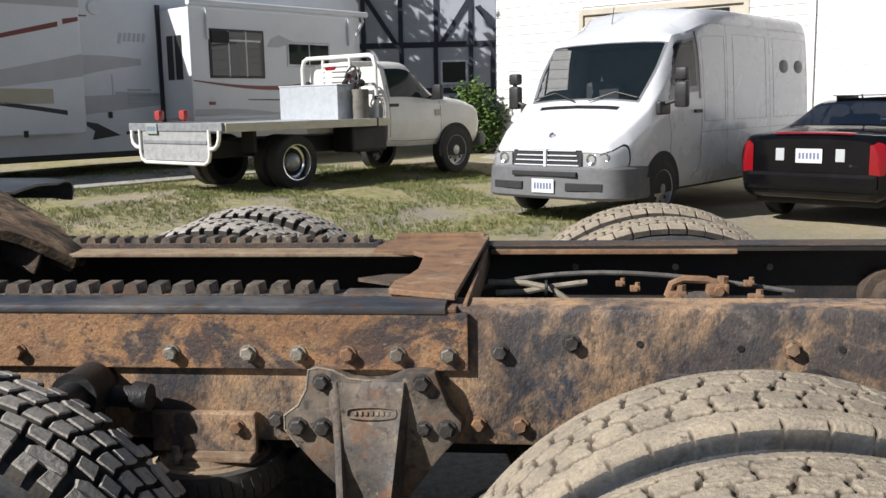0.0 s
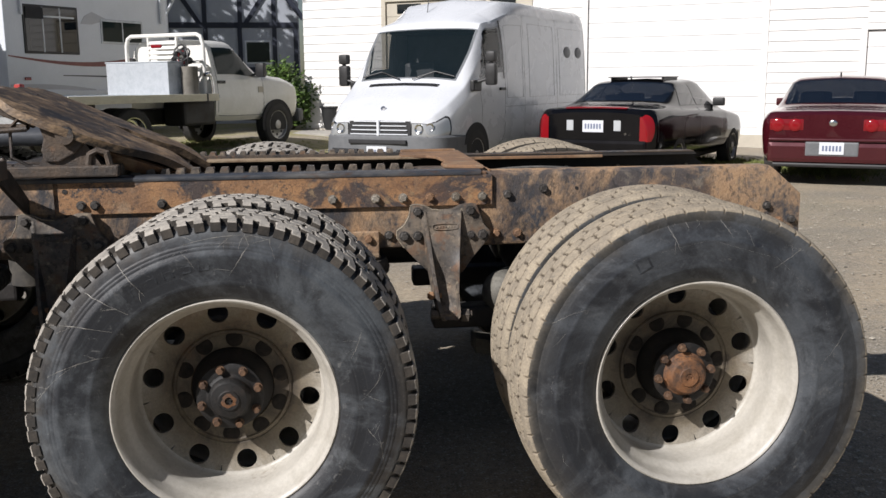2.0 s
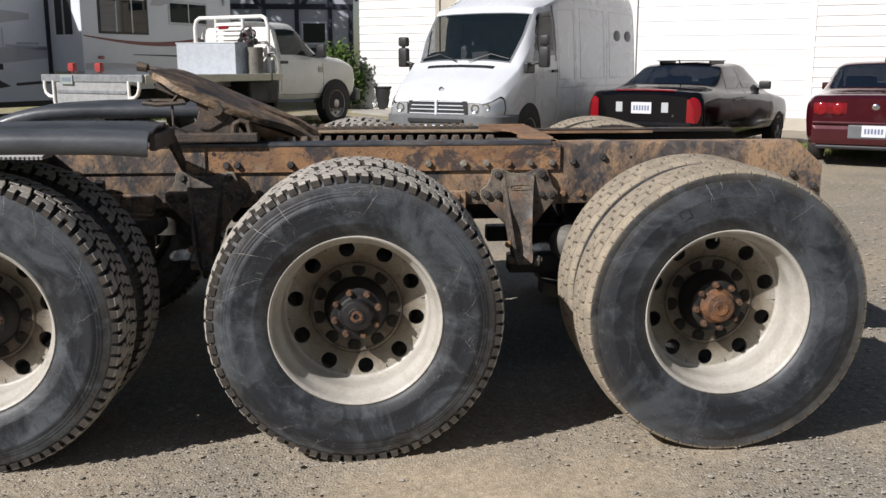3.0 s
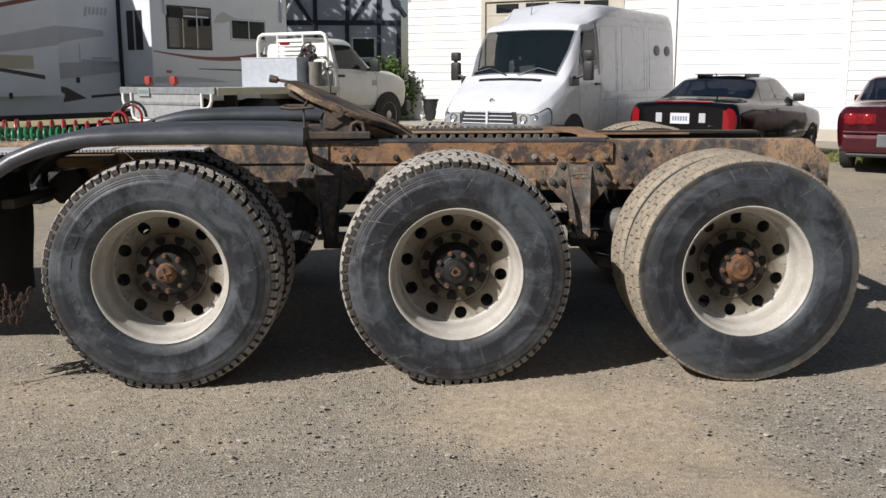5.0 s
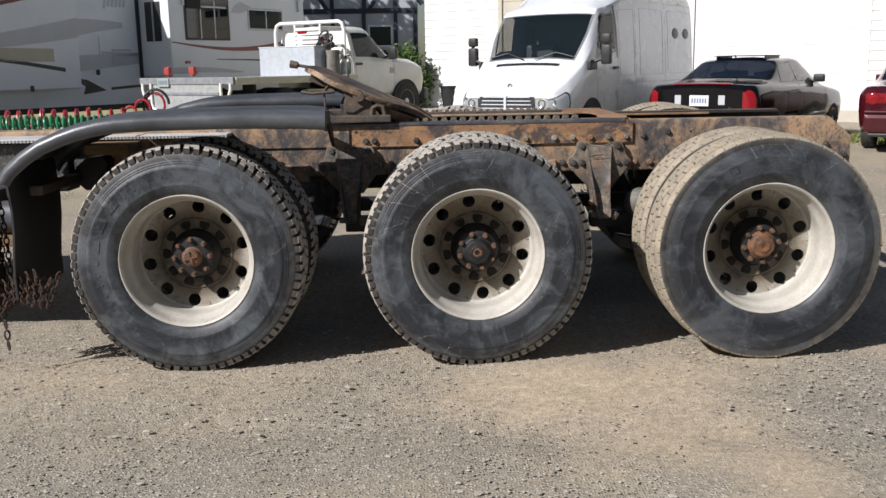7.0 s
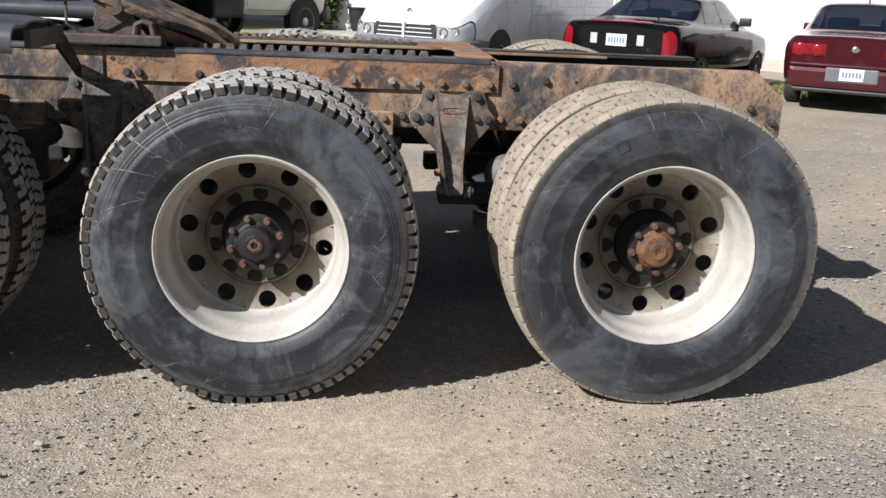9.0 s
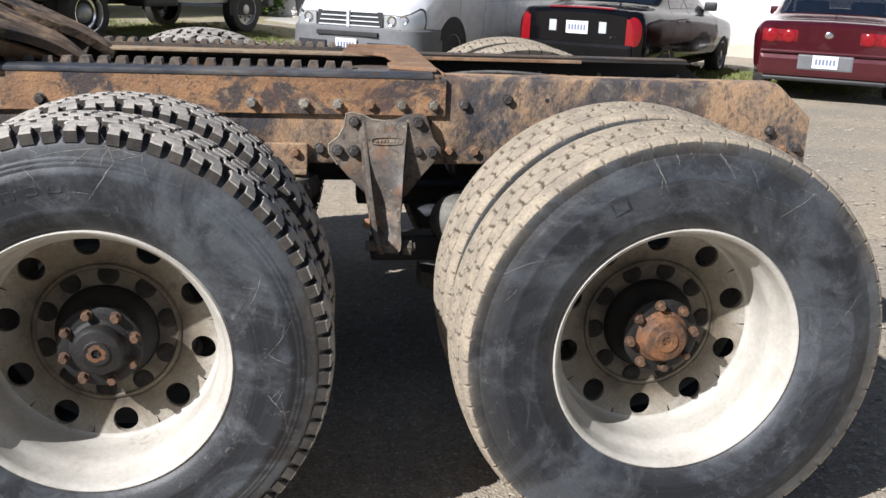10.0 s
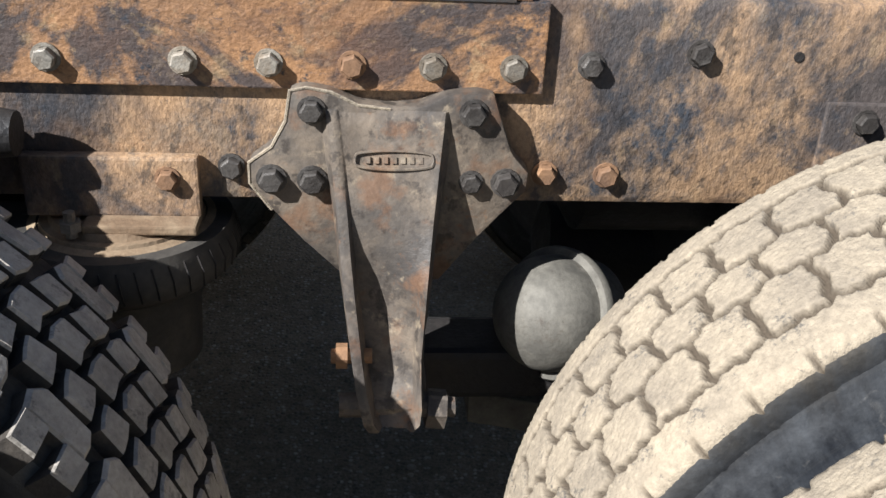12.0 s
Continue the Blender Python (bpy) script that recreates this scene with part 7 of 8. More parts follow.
    part("lower_grille", boxed((0.02, -0.44, 0.53), (0.092, 0.44, 0.585), 0.01), INTERIOR, van)
    number_plate(van, Matrix.Translation((0.094, 0, 0.42)) @ Matrix.Rotation(radians(90), 4, "Z"))
    part("cowl_vent", h.across(2.72, 2.86, 5.6, 0.008, 2, 6), TRIM_BLACK, van)
    bm = bmesh.new()
    revolve(bm, [(0, 0), (0.035, 0.0), (0.035, 0.01), (0, 0.012)], 16)
    part("badge", bm, CHROME, van, m=Matrix.Translation((-0.10, 0, 0.985)) @ Matrix.Rotation(radians(60), 4, "Y") @ Matrix.Rotation(radians(90), 4, "X"))
    for s in (1, -1):
        bm = bmesh.new()
        tube(bm, [(-0.72, s * 0.1, 1.37), (-0.80, s * 0.42, 1.47), (-0.78, s * 0.72, 1.40)], 0.010, 6)
        part("wiper", bm, TRIM_BLACK, van)
    bm = bmesh.new()
    tube(bm, [(-1.75, -0.2, 2.33), (-1.80, -0.2, 2.55)], 0.006, 6)
    part("aerial", bm, TRIM_BLACK, van)
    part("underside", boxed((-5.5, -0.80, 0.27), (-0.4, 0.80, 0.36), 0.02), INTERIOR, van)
    # what shows behind the glass
    part("cab_floor", boxed((-2.3, -0.86, 0.42), (-0.75, 0.86, 0.60), 0.01), INTERIOR, van)
    part("bulkhead", boxed((-2.36, -0.86, 0.45), (-2.31, 0.86, 2.2), 0.01), GREY_PLASTIC, van)
    part("dashboard", boxed((-1.22, -0.84, 0.95), (-0.80, 0.84, 1.30), 0.06), GREY_PLASTIC, van)
    part("headliner", boxed((-2.3, -0.70, 2.02), (-1.48, 0.70, 2.06), 0.01), INTERIOR, van)
    for y in (-0.48, 0.48):
        part("seat", boxed((-2.15, y - 0.26, 0.80), (-1.98, y + 0.26, 1.62), 0.06), GREY_PLASTIC, van)
    bm = bmesh.new()
    tube(bm, [Vector((-1.25, 0.42, 1.25)) + Vector((0.06 * math.sin(a), 0.19 * math.cos(a), 0.17 * math.sin(a))) for a in [k * math.tau / 20 for k in range(20)]], 0.014, 6, True)
    part("steering_wheel", bm, TRIM_BLACK, van)
    return van


build_van()


# ---- saloon cars, tails towards the yard ----
def sedan(name, label, m, paint, length, width, height, style):
    car = thing(name, label, "car", "parked saloon cars", m=m)
    w = width / 2
    H = height

    def lo(k=1.0, zb=0.30):
        return [(w * 0.84 * k, zb), (w * 0.965 * k, 0.38), (w * 1.0 * k, 0.62)]
    belt = 0.93 if style == "angular" else 0.90
    tr = 1.04 if style == "angular" else 0.99
    st = [(0.0, [(w * 0.72, 0.36), (w * 0.84, 0.42), (w * 0.87, 0.60), (w * 0.84, 0.80), (w * 0.76, tr - 0.10), (w * 0.58, tr - 0.07), (w * 0.34, tr - 0.055), (0, tr - 0.05)]),
          (0.14, lo(0.97) + [(w * 0.965, belt - 0.06), (w * 0.87, tr - 0.025), (w * 0.66, tr - 0.005), (w * 0.38, tr + 0.005), (0, tr + 0.01)]),
          (0.62, lo() + [(w * 0.985, belt), (w * 0.89, tr - 0.01), (w * 0.72, tr + 0.015), (w * 0.42, tr + 0.03), (0, tr + 0.035)]),
          (0.92, lo() + [(w * 0.99, belt), (w * 0.895, tr + 0.0), (w * 0.77, tr + 0.06), (w * 0.50, tr + 0.085), (0, tr + 0.09)]),
          (1.50, lo() + [(w * 0.99, belt), (w * 0.90, belt + 0.10), (w * 0.745, H - 0.17), (w * 0.60, H - 0.065), (0, H - 0.035)]),
          (2.00, lo() + [(w * 0.99, belt), (w * 0.90, belt + 0.09), (w * 0.74, H - 0.14), (w * 0.60, H - 0.03), (0, H)]),
          (2.60, lo() + [(w * 0.99, belt - 0.01), (w * 0.90, belt + 0.08), (w * 0.745, H - 0.15), (w * 0.60, H - 0.045), (0, H - 0.02)]),
          (3.25, lo() + [(w * 0.985, belt - 0.04), (w * 0.905, belt + 0.035), (w * 0.79, belt + 0.13), (w * 0.52, belt + 0.19), (0, belt + 0.21)]),
          (3.55, lo() + [(w * 0.985, belt - 0.06), (w * 0.905, belt + 0.0), (w * 0.74, belt + 0.045), (w * 0.44, belt + 0.075), (0, belt + 0.08)]),
          (length - 0.45, lo(0.98) + [(w * 0.95, belt - 0.14), (w * 0.86, belt - 0.09), (w * 0.66, belt - 0.06), (w * 0.38, belt - 0.04), (0, belt - 0.035)]),
          (length - 0.10, [(w * 0.72, 0.24), (w * 0.84, 0.36), (w * 0.87, 0.52), (w * 0.83, 0.66), (w * 0.74, 0.72), (w * 0.56, 0.75), (w * 0.32, 0.77), (0, 0.775)]),
          (length, [(w * 0.60, 0.28), (w * 0.70, 0.38), (w * 0.72, 0.50), (w * 0.69, 0.60), (w * 0.6, 0.65), (w * 0.46, 0.67), (w * 0.26, 0.68), (0, 0.685)])]
    h = Hull(st)
    body = part("body", h.body(8, (lambda a, b: 3.0 < a < 3.88 and b > 5.18, lambda a, b: 6.1 < a < 6.95 and b > 5.18,
                                  lambda a, b: 4.18 < b < 5.3 and 3.68 + 0.42 * (b - 4.12) / 1.25 < a < 5.0, lambda a, b: 4.18 < b < 5.3 and 5.18 < a < 6.72 - 0.72 * (b - 4.12) / 1.25)), paint, car, smooth=True)
    part("rear_window", h.across(2.95, 3.93, 5.12, 0.006, 6, 8), GLASS_CAR, car, "dark rear window", smooth=True)
    part("windscreen", h.across(6.05, 7.0, 5.1, 0.006, 6, 8), GLASS_CAR, car, smooth=True)
    for s in (1, -1):
        def rear_door_win(a, b):
            s0 = 3.62 + 0.42 * b
            return (s0 + (5.05 - s0) * a, 4.12 + 1.25 * b)

        def front_door_win(a, b):
            s1 = 6.78 - 0.72 * b
            return (5.12 + (s1 - 5.12) * a, 4.12 + 1.25 * b)
        part("side_window", h.patch(0, 0, 0, 0, s, 0.005, 8, 5, rear_door_win), GLASS_CAR, car, smooth=True)
        part("side_window", h.patch(0, 0, 0, 0, s, 0.005, 8, 5, front_door_win), GLASS_CAR, car, smooth=True)
        for pts in ([(5.08, 0.5), (5.08, 4.0)], [(3.55, 1.2), (3.6, 4.0)], [(6.85, 0.5), (6.9, 3.8)], [(1.05, 1.9), (1.05, 4.4)]):
            seam(h, pts, s, body, r=0.003)
        bm = bmesh.new()
        box(bm, (-0.06, -0.08, -0.06), (0.06, 0.10, 0.07), 0.03)
        p = h.at(6.55, 4.15)
        part("door_mirror", bm, paint if style == "round" else TRIM_BLACK, car, smooth=True, m=Matrix.Translation((p[0], s * (p[1] + 0.10), p[2] + 0.06)))
        for x in (4.75, 3.9):
            p = h.at(x, 3.0)
            part("door_handle", boxed((-0.08, -0.015, -0.018), (0.08, 0.015, 0.018), 0.008), paint, car, m=Matrix.Translation((p[0], s * p[1], p[2] - 0.05)))
        for x in (1.02, 3.90):
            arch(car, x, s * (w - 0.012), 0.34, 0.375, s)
            road_wheel(car, x, s * (w + 0.004), 0.325, 0.21, 7, s)
        if style == "angular":
            part("tail_lamp", corner_lamp(h, s, w * 0.745, -0.012, 0.70, lambda a: 2.0, lambda a: 3.9, 0.012, 0.4), LENS_RED, car, "tall red tail lamp", smooth=True)
            part("reverse_lamp", boxed((-0.008, -0.052, -0.072), (0.02, 0.052, 0.072), 0.008), LENS_WHITE, car, "clear reverse lamp", m=Matrix.Translation((0.005, s * 0.345, 0.81)))
        else:
            part("lamp_band", boxed((-0.010, min(s * 0.36, s * 0.80), 0.725), (0.06, max(s * 0.36, s * 0.80), 0.885), 0.03), LENS_DARK, car, "dark red lamp band across the tail", smooth=True)
            for yy, r in ((0.69, 0.090), (0.47, 0.084)):
                bm = bmesh.new()
                revolve(bm, [(0, -0.020), (r * 0.55, -0.019), (r * 0.9, -0.012), (r, -0.004), (r * 1.05, 0.03)], 24)
                part("tail_lamp", bm, LENS_RED, car, "round red tail lamp", smooth=True, m=Matrix.Translation((-0.006, s * yy, 0.80)) @ Matrix.Rotation(radians(-90), 4, "Z"))
    if style == "angular":
        part("brake_light", h.across(0.66, 1.02, 5.55, 0.016, 3, 8), LENS_RED, car, "thin red boot-lid brake light")
        part("boot_edge", h.across(1.02, 1.10, 4.9, 0.012, 2, 8), BLACK_PAINT, car)
        part("bumper", boxed((-0.035, -w * 0.86, 0.40), (0.12, w * 0.86, 0.62), 0.05), BLACK_PAINT, car, "black rear bumper")
        bm = bmesh.new()
        bmesh.ops.create_uvsphere(bm, u_segments=14, v_segments=8, radius=0.04)
        part("badge", bm, CHROME, car, smooth=True, m=Matrix.Translation((0.02, 0, 0.955)) @ Matrix.Diagonal((0.3, 1, 1, 1)))
        part("sunroof", boxed((1.55, -0.42, H + 0.015), (2.35, 0.42, H + 0.03), 0.008), TRIM_BLACK, car, "raised dark sunroof panel")
        for s in (1, -1):
            part("sunroof_arm", boxed((1.65, s * 0.40 - 0.012, H - 0.05), (2.3, s * 0.40 + 0.012, H + 0.018)), TRIM_BLACK, car)
        number_plate(car, Matrix.Translation((-0.012, 0, 0.80)) @ Matrix.Rotation(radians(-90), 4, "Z"))
        bm = bmesh.new()
        for k in range(3):
            box(bm, (-0.004, -0.02, -0.014), (0.003, 0.02, 0.014), 0, Matrix.Translation((0.004, -0.42 - 0.05 * k, 0.70)))
        part("boot_script", bm, CHROME, car)
    else:
        part("bumper", boxed((-0.05, -w * 0.88, 0.30), (0.14, w * 0.88, 0.58), 0.06), RED_PAINT, car, "dark red rear bumper")
        part("bumper_strip", boxed((-0.058, -w * 0.86, 0.59), (0.10, w * 0.86, 0.625), 0.015), RED_PAINT, car, "dark red bumper strip")
        part("plate_recess", boxed((-0.056, -0.33, 0.395), (0.0, 0.33, 0.585), 0.02), GREY_PLASTIC, car)
        number_plate(car, Matrix.Translation((-0.060, 0, 0.50)) @ Matrix.Rotation(radians(-90), 4, "Z"))
        bm = bmesh.new()
        bmesh.ops.create_uvsphere(bm, u_segments=14, v_segments=8, radius=0.055)
        part("badge", bm, CHROME, car, smooth=True, m=Matrix.Translation((-0.002, 0, 0.83)) @ Matrix.Diagonal((0.25, 1, 0.8, 1)))
        part("lower_lip", boxed((-0.045, -w * 0.8, 0.245), (0.12, w * 0.8, 0.30), 0.02), TRIM_BLACK, car)
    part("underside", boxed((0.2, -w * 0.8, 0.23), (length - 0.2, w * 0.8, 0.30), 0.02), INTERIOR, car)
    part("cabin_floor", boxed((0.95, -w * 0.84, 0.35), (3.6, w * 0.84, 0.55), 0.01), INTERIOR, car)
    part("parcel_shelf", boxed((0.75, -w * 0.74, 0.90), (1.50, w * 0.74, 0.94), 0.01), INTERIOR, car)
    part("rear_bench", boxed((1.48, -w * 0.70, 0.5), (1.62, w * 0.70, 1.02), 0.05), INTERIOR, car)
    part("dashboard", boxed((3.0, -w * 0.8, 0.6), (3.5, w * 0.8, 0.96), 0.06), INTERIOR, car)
    for s in (1, -1):
        part("front_seat", boxed((2.35, s * 0.38 - 0.23, 0.5), (2.5, s * 0.38 + 0.23, 1.22), 0.06), INTERIOR, car)
        part("head_rest", boxed((1.62, s * 0.36 - 0.13, 1.0), (1.74, s * 0.36 + 0.13, 1.20), 0.04), INTERIOR, car)
    bm = bmesh.new()
    tube(bm, [(1.45, 0, H - 0.02), (1.40, 0, H + 0.03)], 0.012, 6)
    part("roof_aerial", bm, TRIM_BLACK, car)
    return car


sedan("black_saloon_car", "glossy black saloon car with raised sunroof on gravel", Matrix.Translation((4.00, 10.10, -0.045)) @ Matrix.Rotation(radians(50.8), 4, "Z"), BLACK_PAINT, 4.83, 1.79, 1.44, "angular")
sedan("red_saloon_car", "dark red saloon car with round tail lamps", Matrix.Translation((7.0, 9.22, -0.04)) @ Matrix.Rotation(radians(57.4), 4, "Z"), RED_PAINT, 5.08, 1.85, 1.46, "round")


# ---- flatbed pickup ----
PICKUP_AT = Matrix.Translation((-3.417, 13.12, 0.205)) @ Matrix.Rotation(radians(55.3), 4, "Z") @ Matrix.Scale(1.04, 4)


def build_pickup():
    pk = thing("flatbed_pickup", "dull white flatbed pickup truck parked on thin grass", "pickup", m=PICKUP_AT)
    cab = [(1.93, [(0.86, 0.52), (0.93, 0.62), (0.95, 0.90), (0.93, 1.18), (0.91, 1.26), (0.80, 1.68), (0.66, 1.82), (0, 1.85)]),
           (2.35, [(0.86, 0.50), (0.93, 0.60), (0.95, 0.90), (0.93, 1.18), (0.91, 1.26), (0.79, 1.69), (0.66, 1.83), (0, 1.87)]),
           (2.62, [(0.86, 0.50), (0.93, 0.60), (0.95, 0.90), (0.93, 1.18), (0.91, 1.25), (0.79, 1.65), (0.66, 1.79), (0, 1.83)]),
           (3.20, [(0.86, 0.50), (0.93, 0.60), (0.95, 0.90), (0.93, 1.15), (0.90, 1.21), (0.80, 1.27), (0.62, 1.32), (0, 1.34)]),
           (3.35, [(0.86, 0.50), (0.94, 0.60), (0.965, 0.92), (0.94, 1.17), (0.88, 1.25), (0.66, 1.27), (0.5, 1.32), (0, 1.34)]),
           (3.75, [(0.86, 0.50), (0.95, 0.60), (0.99, 0.92), (0.97, 1.14), (0.88, 1.22), (0.64, 1.23), (0.5, 1.29), (0, 1.31)]),
           (4.12, [(0.86, 0.50), (0.93, 0.60), (0.97, 0.88), (0.95, 1.04), (0.86, 1.12), (0.62, 1.16), (0.5, 1.22), (0, 1.24)]),
           (4.26, [(0.78, 0.52), (0.85, 0.60), (0.88, 0.82), (0.86, 0.94), (0.78, 1.02), (0.58, 1.06), (0.44, 1.13), (0, 1.15)])]
    h = Hull(cab, 0.4)
    part("cab", h.body(8, (lambda a, b: 2.15 < a < 2.92 and b > 5.2, lambda a, b: 4.12 < b < 5.02 and 0.34 < a < 2.84 - 0.72 * (b - 4.05) / 1.1)), CREAM_PAINT, pk, "dull white pickup cab", smooth=True)
    part("windscreen", h.across(2.1, 2.98, 5.1, 0.006, 5, 6), GLASS_CAB, pk, smooth=True)
    for s in (1, -1):
        def win(a, b):
            s1 = 2.92 - 0.72 * b
            return (0.28 + (s1 - 0.28) * a, 4.05 + 1.1 * b)
        part("side_window", h.patch(0, 0, 0, 0, s, 0.008, 10, 6, win), GLASS_CAB, pk, "dark side window", smooth=True)
        for pts in ([(0.18, 0.4), (0.18, 5.2)], [(3.0, 0.4), (3.0, 4.0)], [(0.2, 0.9), (3.0, 0.9)]):
            seam(h, pts, s, pk, "door_gap", r=0.005)
        p = h.at(0.42, 3.1)
        part("door_handle", boxed((-0.10, -0.02, -0.025), (0.10, 0.02, 0.025), 0.01), TRIM_BLACK, pk, m=Matrix.Translation((p[0], s * p[1], p[2] - 0.04)))
        part("door_badge", boxed((-0.07, -0.004, -0.05), (0.07, 0.004, 0.05)), BEIGE_TRIM, pk, m=Matrix.Translation((3.12, s * 0.952, 1.02)))
        bm = bmesh.new()
        box(bm, (-0.05, -0.09, -0.12), (0.05, 0.09, 0.12), 0.03)
        tube(bm, [(0, -s * 0.05, -0.05), (0.03, -s * 0.2, -0.08)], 0.02, 6)
        part("door_mirror", bm, TRIM_BLACK, pk, smooth=True, m=Matrix.Translation((2.95, s * 1.10, 1.35)))
        arch(pk, 3.54, s * 0.982, 0.40, 0.445, s)
        road_wheel(pk, 3.54, s * 1.0, 0.39, 0.24, 8, s)
        road_wheel(pk, 0.0, s * 1.05, 0.39, 0.24, 0, s, dual=True)
        part("headlamp", boxed((4.16, s * 0.70 - 0.12, 0.78), (4.24, s * 0.70 + 0.12, 0.95), 0.03), LENS_CLEAR, pk)
    part("cab_floor", boxed((1.98, -0.84, 0.56), (3.3, 0.84, 0.70), 0.01), INTERIOR, pk)
    part("bench_seat", boxed((2.05, -0.75, 0.70), (2.25, 0.75, 1.36), 0.05), INTERIOR, pk)
    part("dashboard", boxed((2.95, -0.8, 0.8), (3.25, 0.8, 1.18), 0.04), INTERIOR, pk)
    part("front_bumper", boxed((4.22, -0.95, 0.42), (4.38, 0.95, 0.66), 0.05), GREY_PLASTIC, pk, "grey front bumper")
    part("chassis", boxed((-1.1, -0.45, 0.48), (4.0, 0.45, 0.72), 0.02), BLACK, pk)
    # Black box added to stand for the shade under the bed, behind the cab.
    part("fuel_tank", boxed((1.15, -0.96, 0.46), (1.90, -0.52, 0.85), 0.05), BLACK, pk, "black box added for the dark under the bed")
    part("flatbed", boxed((-1.24, -1.10, 0.90), (1.86, 1.10, 0.945), 0.008), GALV, pk, "galvanised flatbed deck")
    for s in (1, -1):
        part("bed_side_rail", boxed((-1.24, s * 1.10 - 0.02, 0.85), (1.82, s * 1.10 + 0.02, 0.965), 0.008), BED_TIMBER if s < 0 else GALV, pk, "weathered bed side rail")
    part("bed_rear_rail", boxed((-1.29, -1.10, 0.86), (-1.23, 1.10, 0.97), 0.01), DULL_GALV, pk, "dull galvanised rear bed rail")
    # treadplate guard panel hung in bent tubes under the rear rail
    part("rear_guard", boxed((-1.275, -0.78, 0.46), (-1.255, 0.78, 0.87), 0.006), TREAD_GALV, pk, "dull grey treadplate guard panel under the bed")
    part("guard_fold", boxed((-1.29, -0.76, 0.69), (-1.272, 0.76, 0.74), 0.008), DULL_GALV, pk)
    bm = bmesh.new()
    tube(bm, [(-1.29, -0.82, 0.88), (-1.29, -0.82, 0.56), (-1.29, -0.79, 0.47), (-1.29, -0.70, 0.43), (-1.29, 0.70, 0.43), (-1.29, 0.79, 0.47), (-1.29, 0.82, 0.56), (-1.29, 0.82, 0.88)], 0.024, 10)
    part("guard_tube", bm, CREAM_PAINT, pk, "white bent guard tube", smooth=True)
    for s in (1, -1):
        bm = bmesh.new()
        tube(bm, [(-1.28, s * 1.03, 0.87), (-1.285, s * 1.03, 0.77), (-1.29, s * 1.0, 0.69), (-1.29, s * 0.93, 0.64), (-1.29, s * 0.83, 0.63)], 0.028, 10)
        part("guard_tube", bm, CREAM_PAINT, pk, smooth=True)
        bm = bmesh.new()
        rod(bm, (-1.10, s * 0.30 + 0.28, 0.99), (-1.10, s * 0.30 + 0.28, 1.02), 0.03, seg=10)
        box(bm, (-1.16, s * 0.30 + 0.215, 1.01), (-1.06, s * 0.30 + 0.345, 1.145), 0.035)
        part("marker_lamp", bm, LENS_FADED, pk, "square faded red marker lamp", smooth=True)
    part("wheel_guard", boxed((-0.62, -0.88, 0.55), (-0.56, -0.62, 0.86), 0.01), FLAP, pk)
    number_plate(pk, Matrix.Translation((-1.302, 0.50, 0.895)) @ Matrix.Rotation(radians(-90), 4, "Z") @ Matrix.Scale(0.9, 4), "small greenish-grey number plate", PLATE_GREEN)
    bm = bmesh.new()
    tube(bm, [(1.66, -0.97, 1.27), (1.72, -0.98, 1.285), (1.78, -0.985, 1.25), (1.81, -0.99, 1.16), (1.815, -0.99, 1.05), (1.815, -0.99, 0.95)], 0.033, 12)
    part("filler_pipe", bm, CHROME, pk, "bent bright steel pipe", smooth=True)
    part("tie_strap", boxed((1.52, -1.124, 0.84), (1.555, -1.085, 0.972), 0.003), TRIM_BLACK, pk, "dark tie-down strap")
    # headboard of bent tube with louvres
    bm = bmesh.new()
    tube(bm, [(1.78, -0.86, 0.94), (1.78, -0.86, 1.76), (1.78, -0.82, 1.88), (1.78, -0.74, 1.92), (1.78, 0.70, 1.92), (1.78, 0.78, 1.88), (1.78, 0.82, 1.76), (1.78, 0.82, 0.94)], 0.035, 10)
    tube(bm, [(1.78, -0.85, 1.48), (1.78, 0.81, 1.48)], 0.025, 8)
    for y in (-0.30, 0.32):
        tube(bm, [(1.78, y, 0.96), (1.78, y, 1.91)], 0.025, 8)
    board = part("headboard", bm, CREAM_PAINT, pk, "white tubular headboard behind the cab", smooth=True)
    for k in range(7):
        part("louvre", boxed((-0.01, -0.28, -0.03), (0.01, 0.30, 0.03), 0.004, Matrix.Translation((1.77, 0, 1.32 + 0.08 * k)) @ Matrix.Rotation(radians(35), 4, "Y")), CREAM_PAINT, board)
    part("tool_tray", boxed((1.70, -0.34, 1.22), (1.82, 0.90, 1.30), 0.01), CREAM_PAINT, board)
    part("beacon", boxed((1.74, 0.02, 1.72), (1.80, 0.24, 1.77), 0.015), LENS_RED, board)
    for y in (-0.62, 0.62):
        bm = bmesh.new()
        bmesh.ops.create_uvsphere(bm, u_segments=10, v_segments=6, radius=0.06, matrix=Matrix.Translation((1.71, y, 1.50)))
        part("work_lamp", bm, TRIM_BLACK, board)
    return pk


build_pickup()


def bed_item(name, label, category):
    return thing(name, label, category, m=PICKUP_AT)


tool_box = bed_item("steel_tank_box", "pale galvanised steel tank box on the flatbed", "tank")
part("box_body", boxed((1.12, -0.70, 0.947), (1.50, 0.64, 1.46), 0.015), GALV, tool_box)
part("box_lid", boxed((1.11, -0.71, 1.46), (1.51, 0.65, 1.482), 0.008), GALV, tool_box)
drum = bed_item("oil_drum", "dusty grey drum standing on the flatbed", "drum")
bm = bmesh.new()
rod(bm, (1.48, -0.82, 0.947), (1.48, -0.82, 1.40), 0.13, seg=24)
rod(bm, (1.48, -0.82, 1.13), (1.48, -0.82, 1.15), 0.136, seg=24)
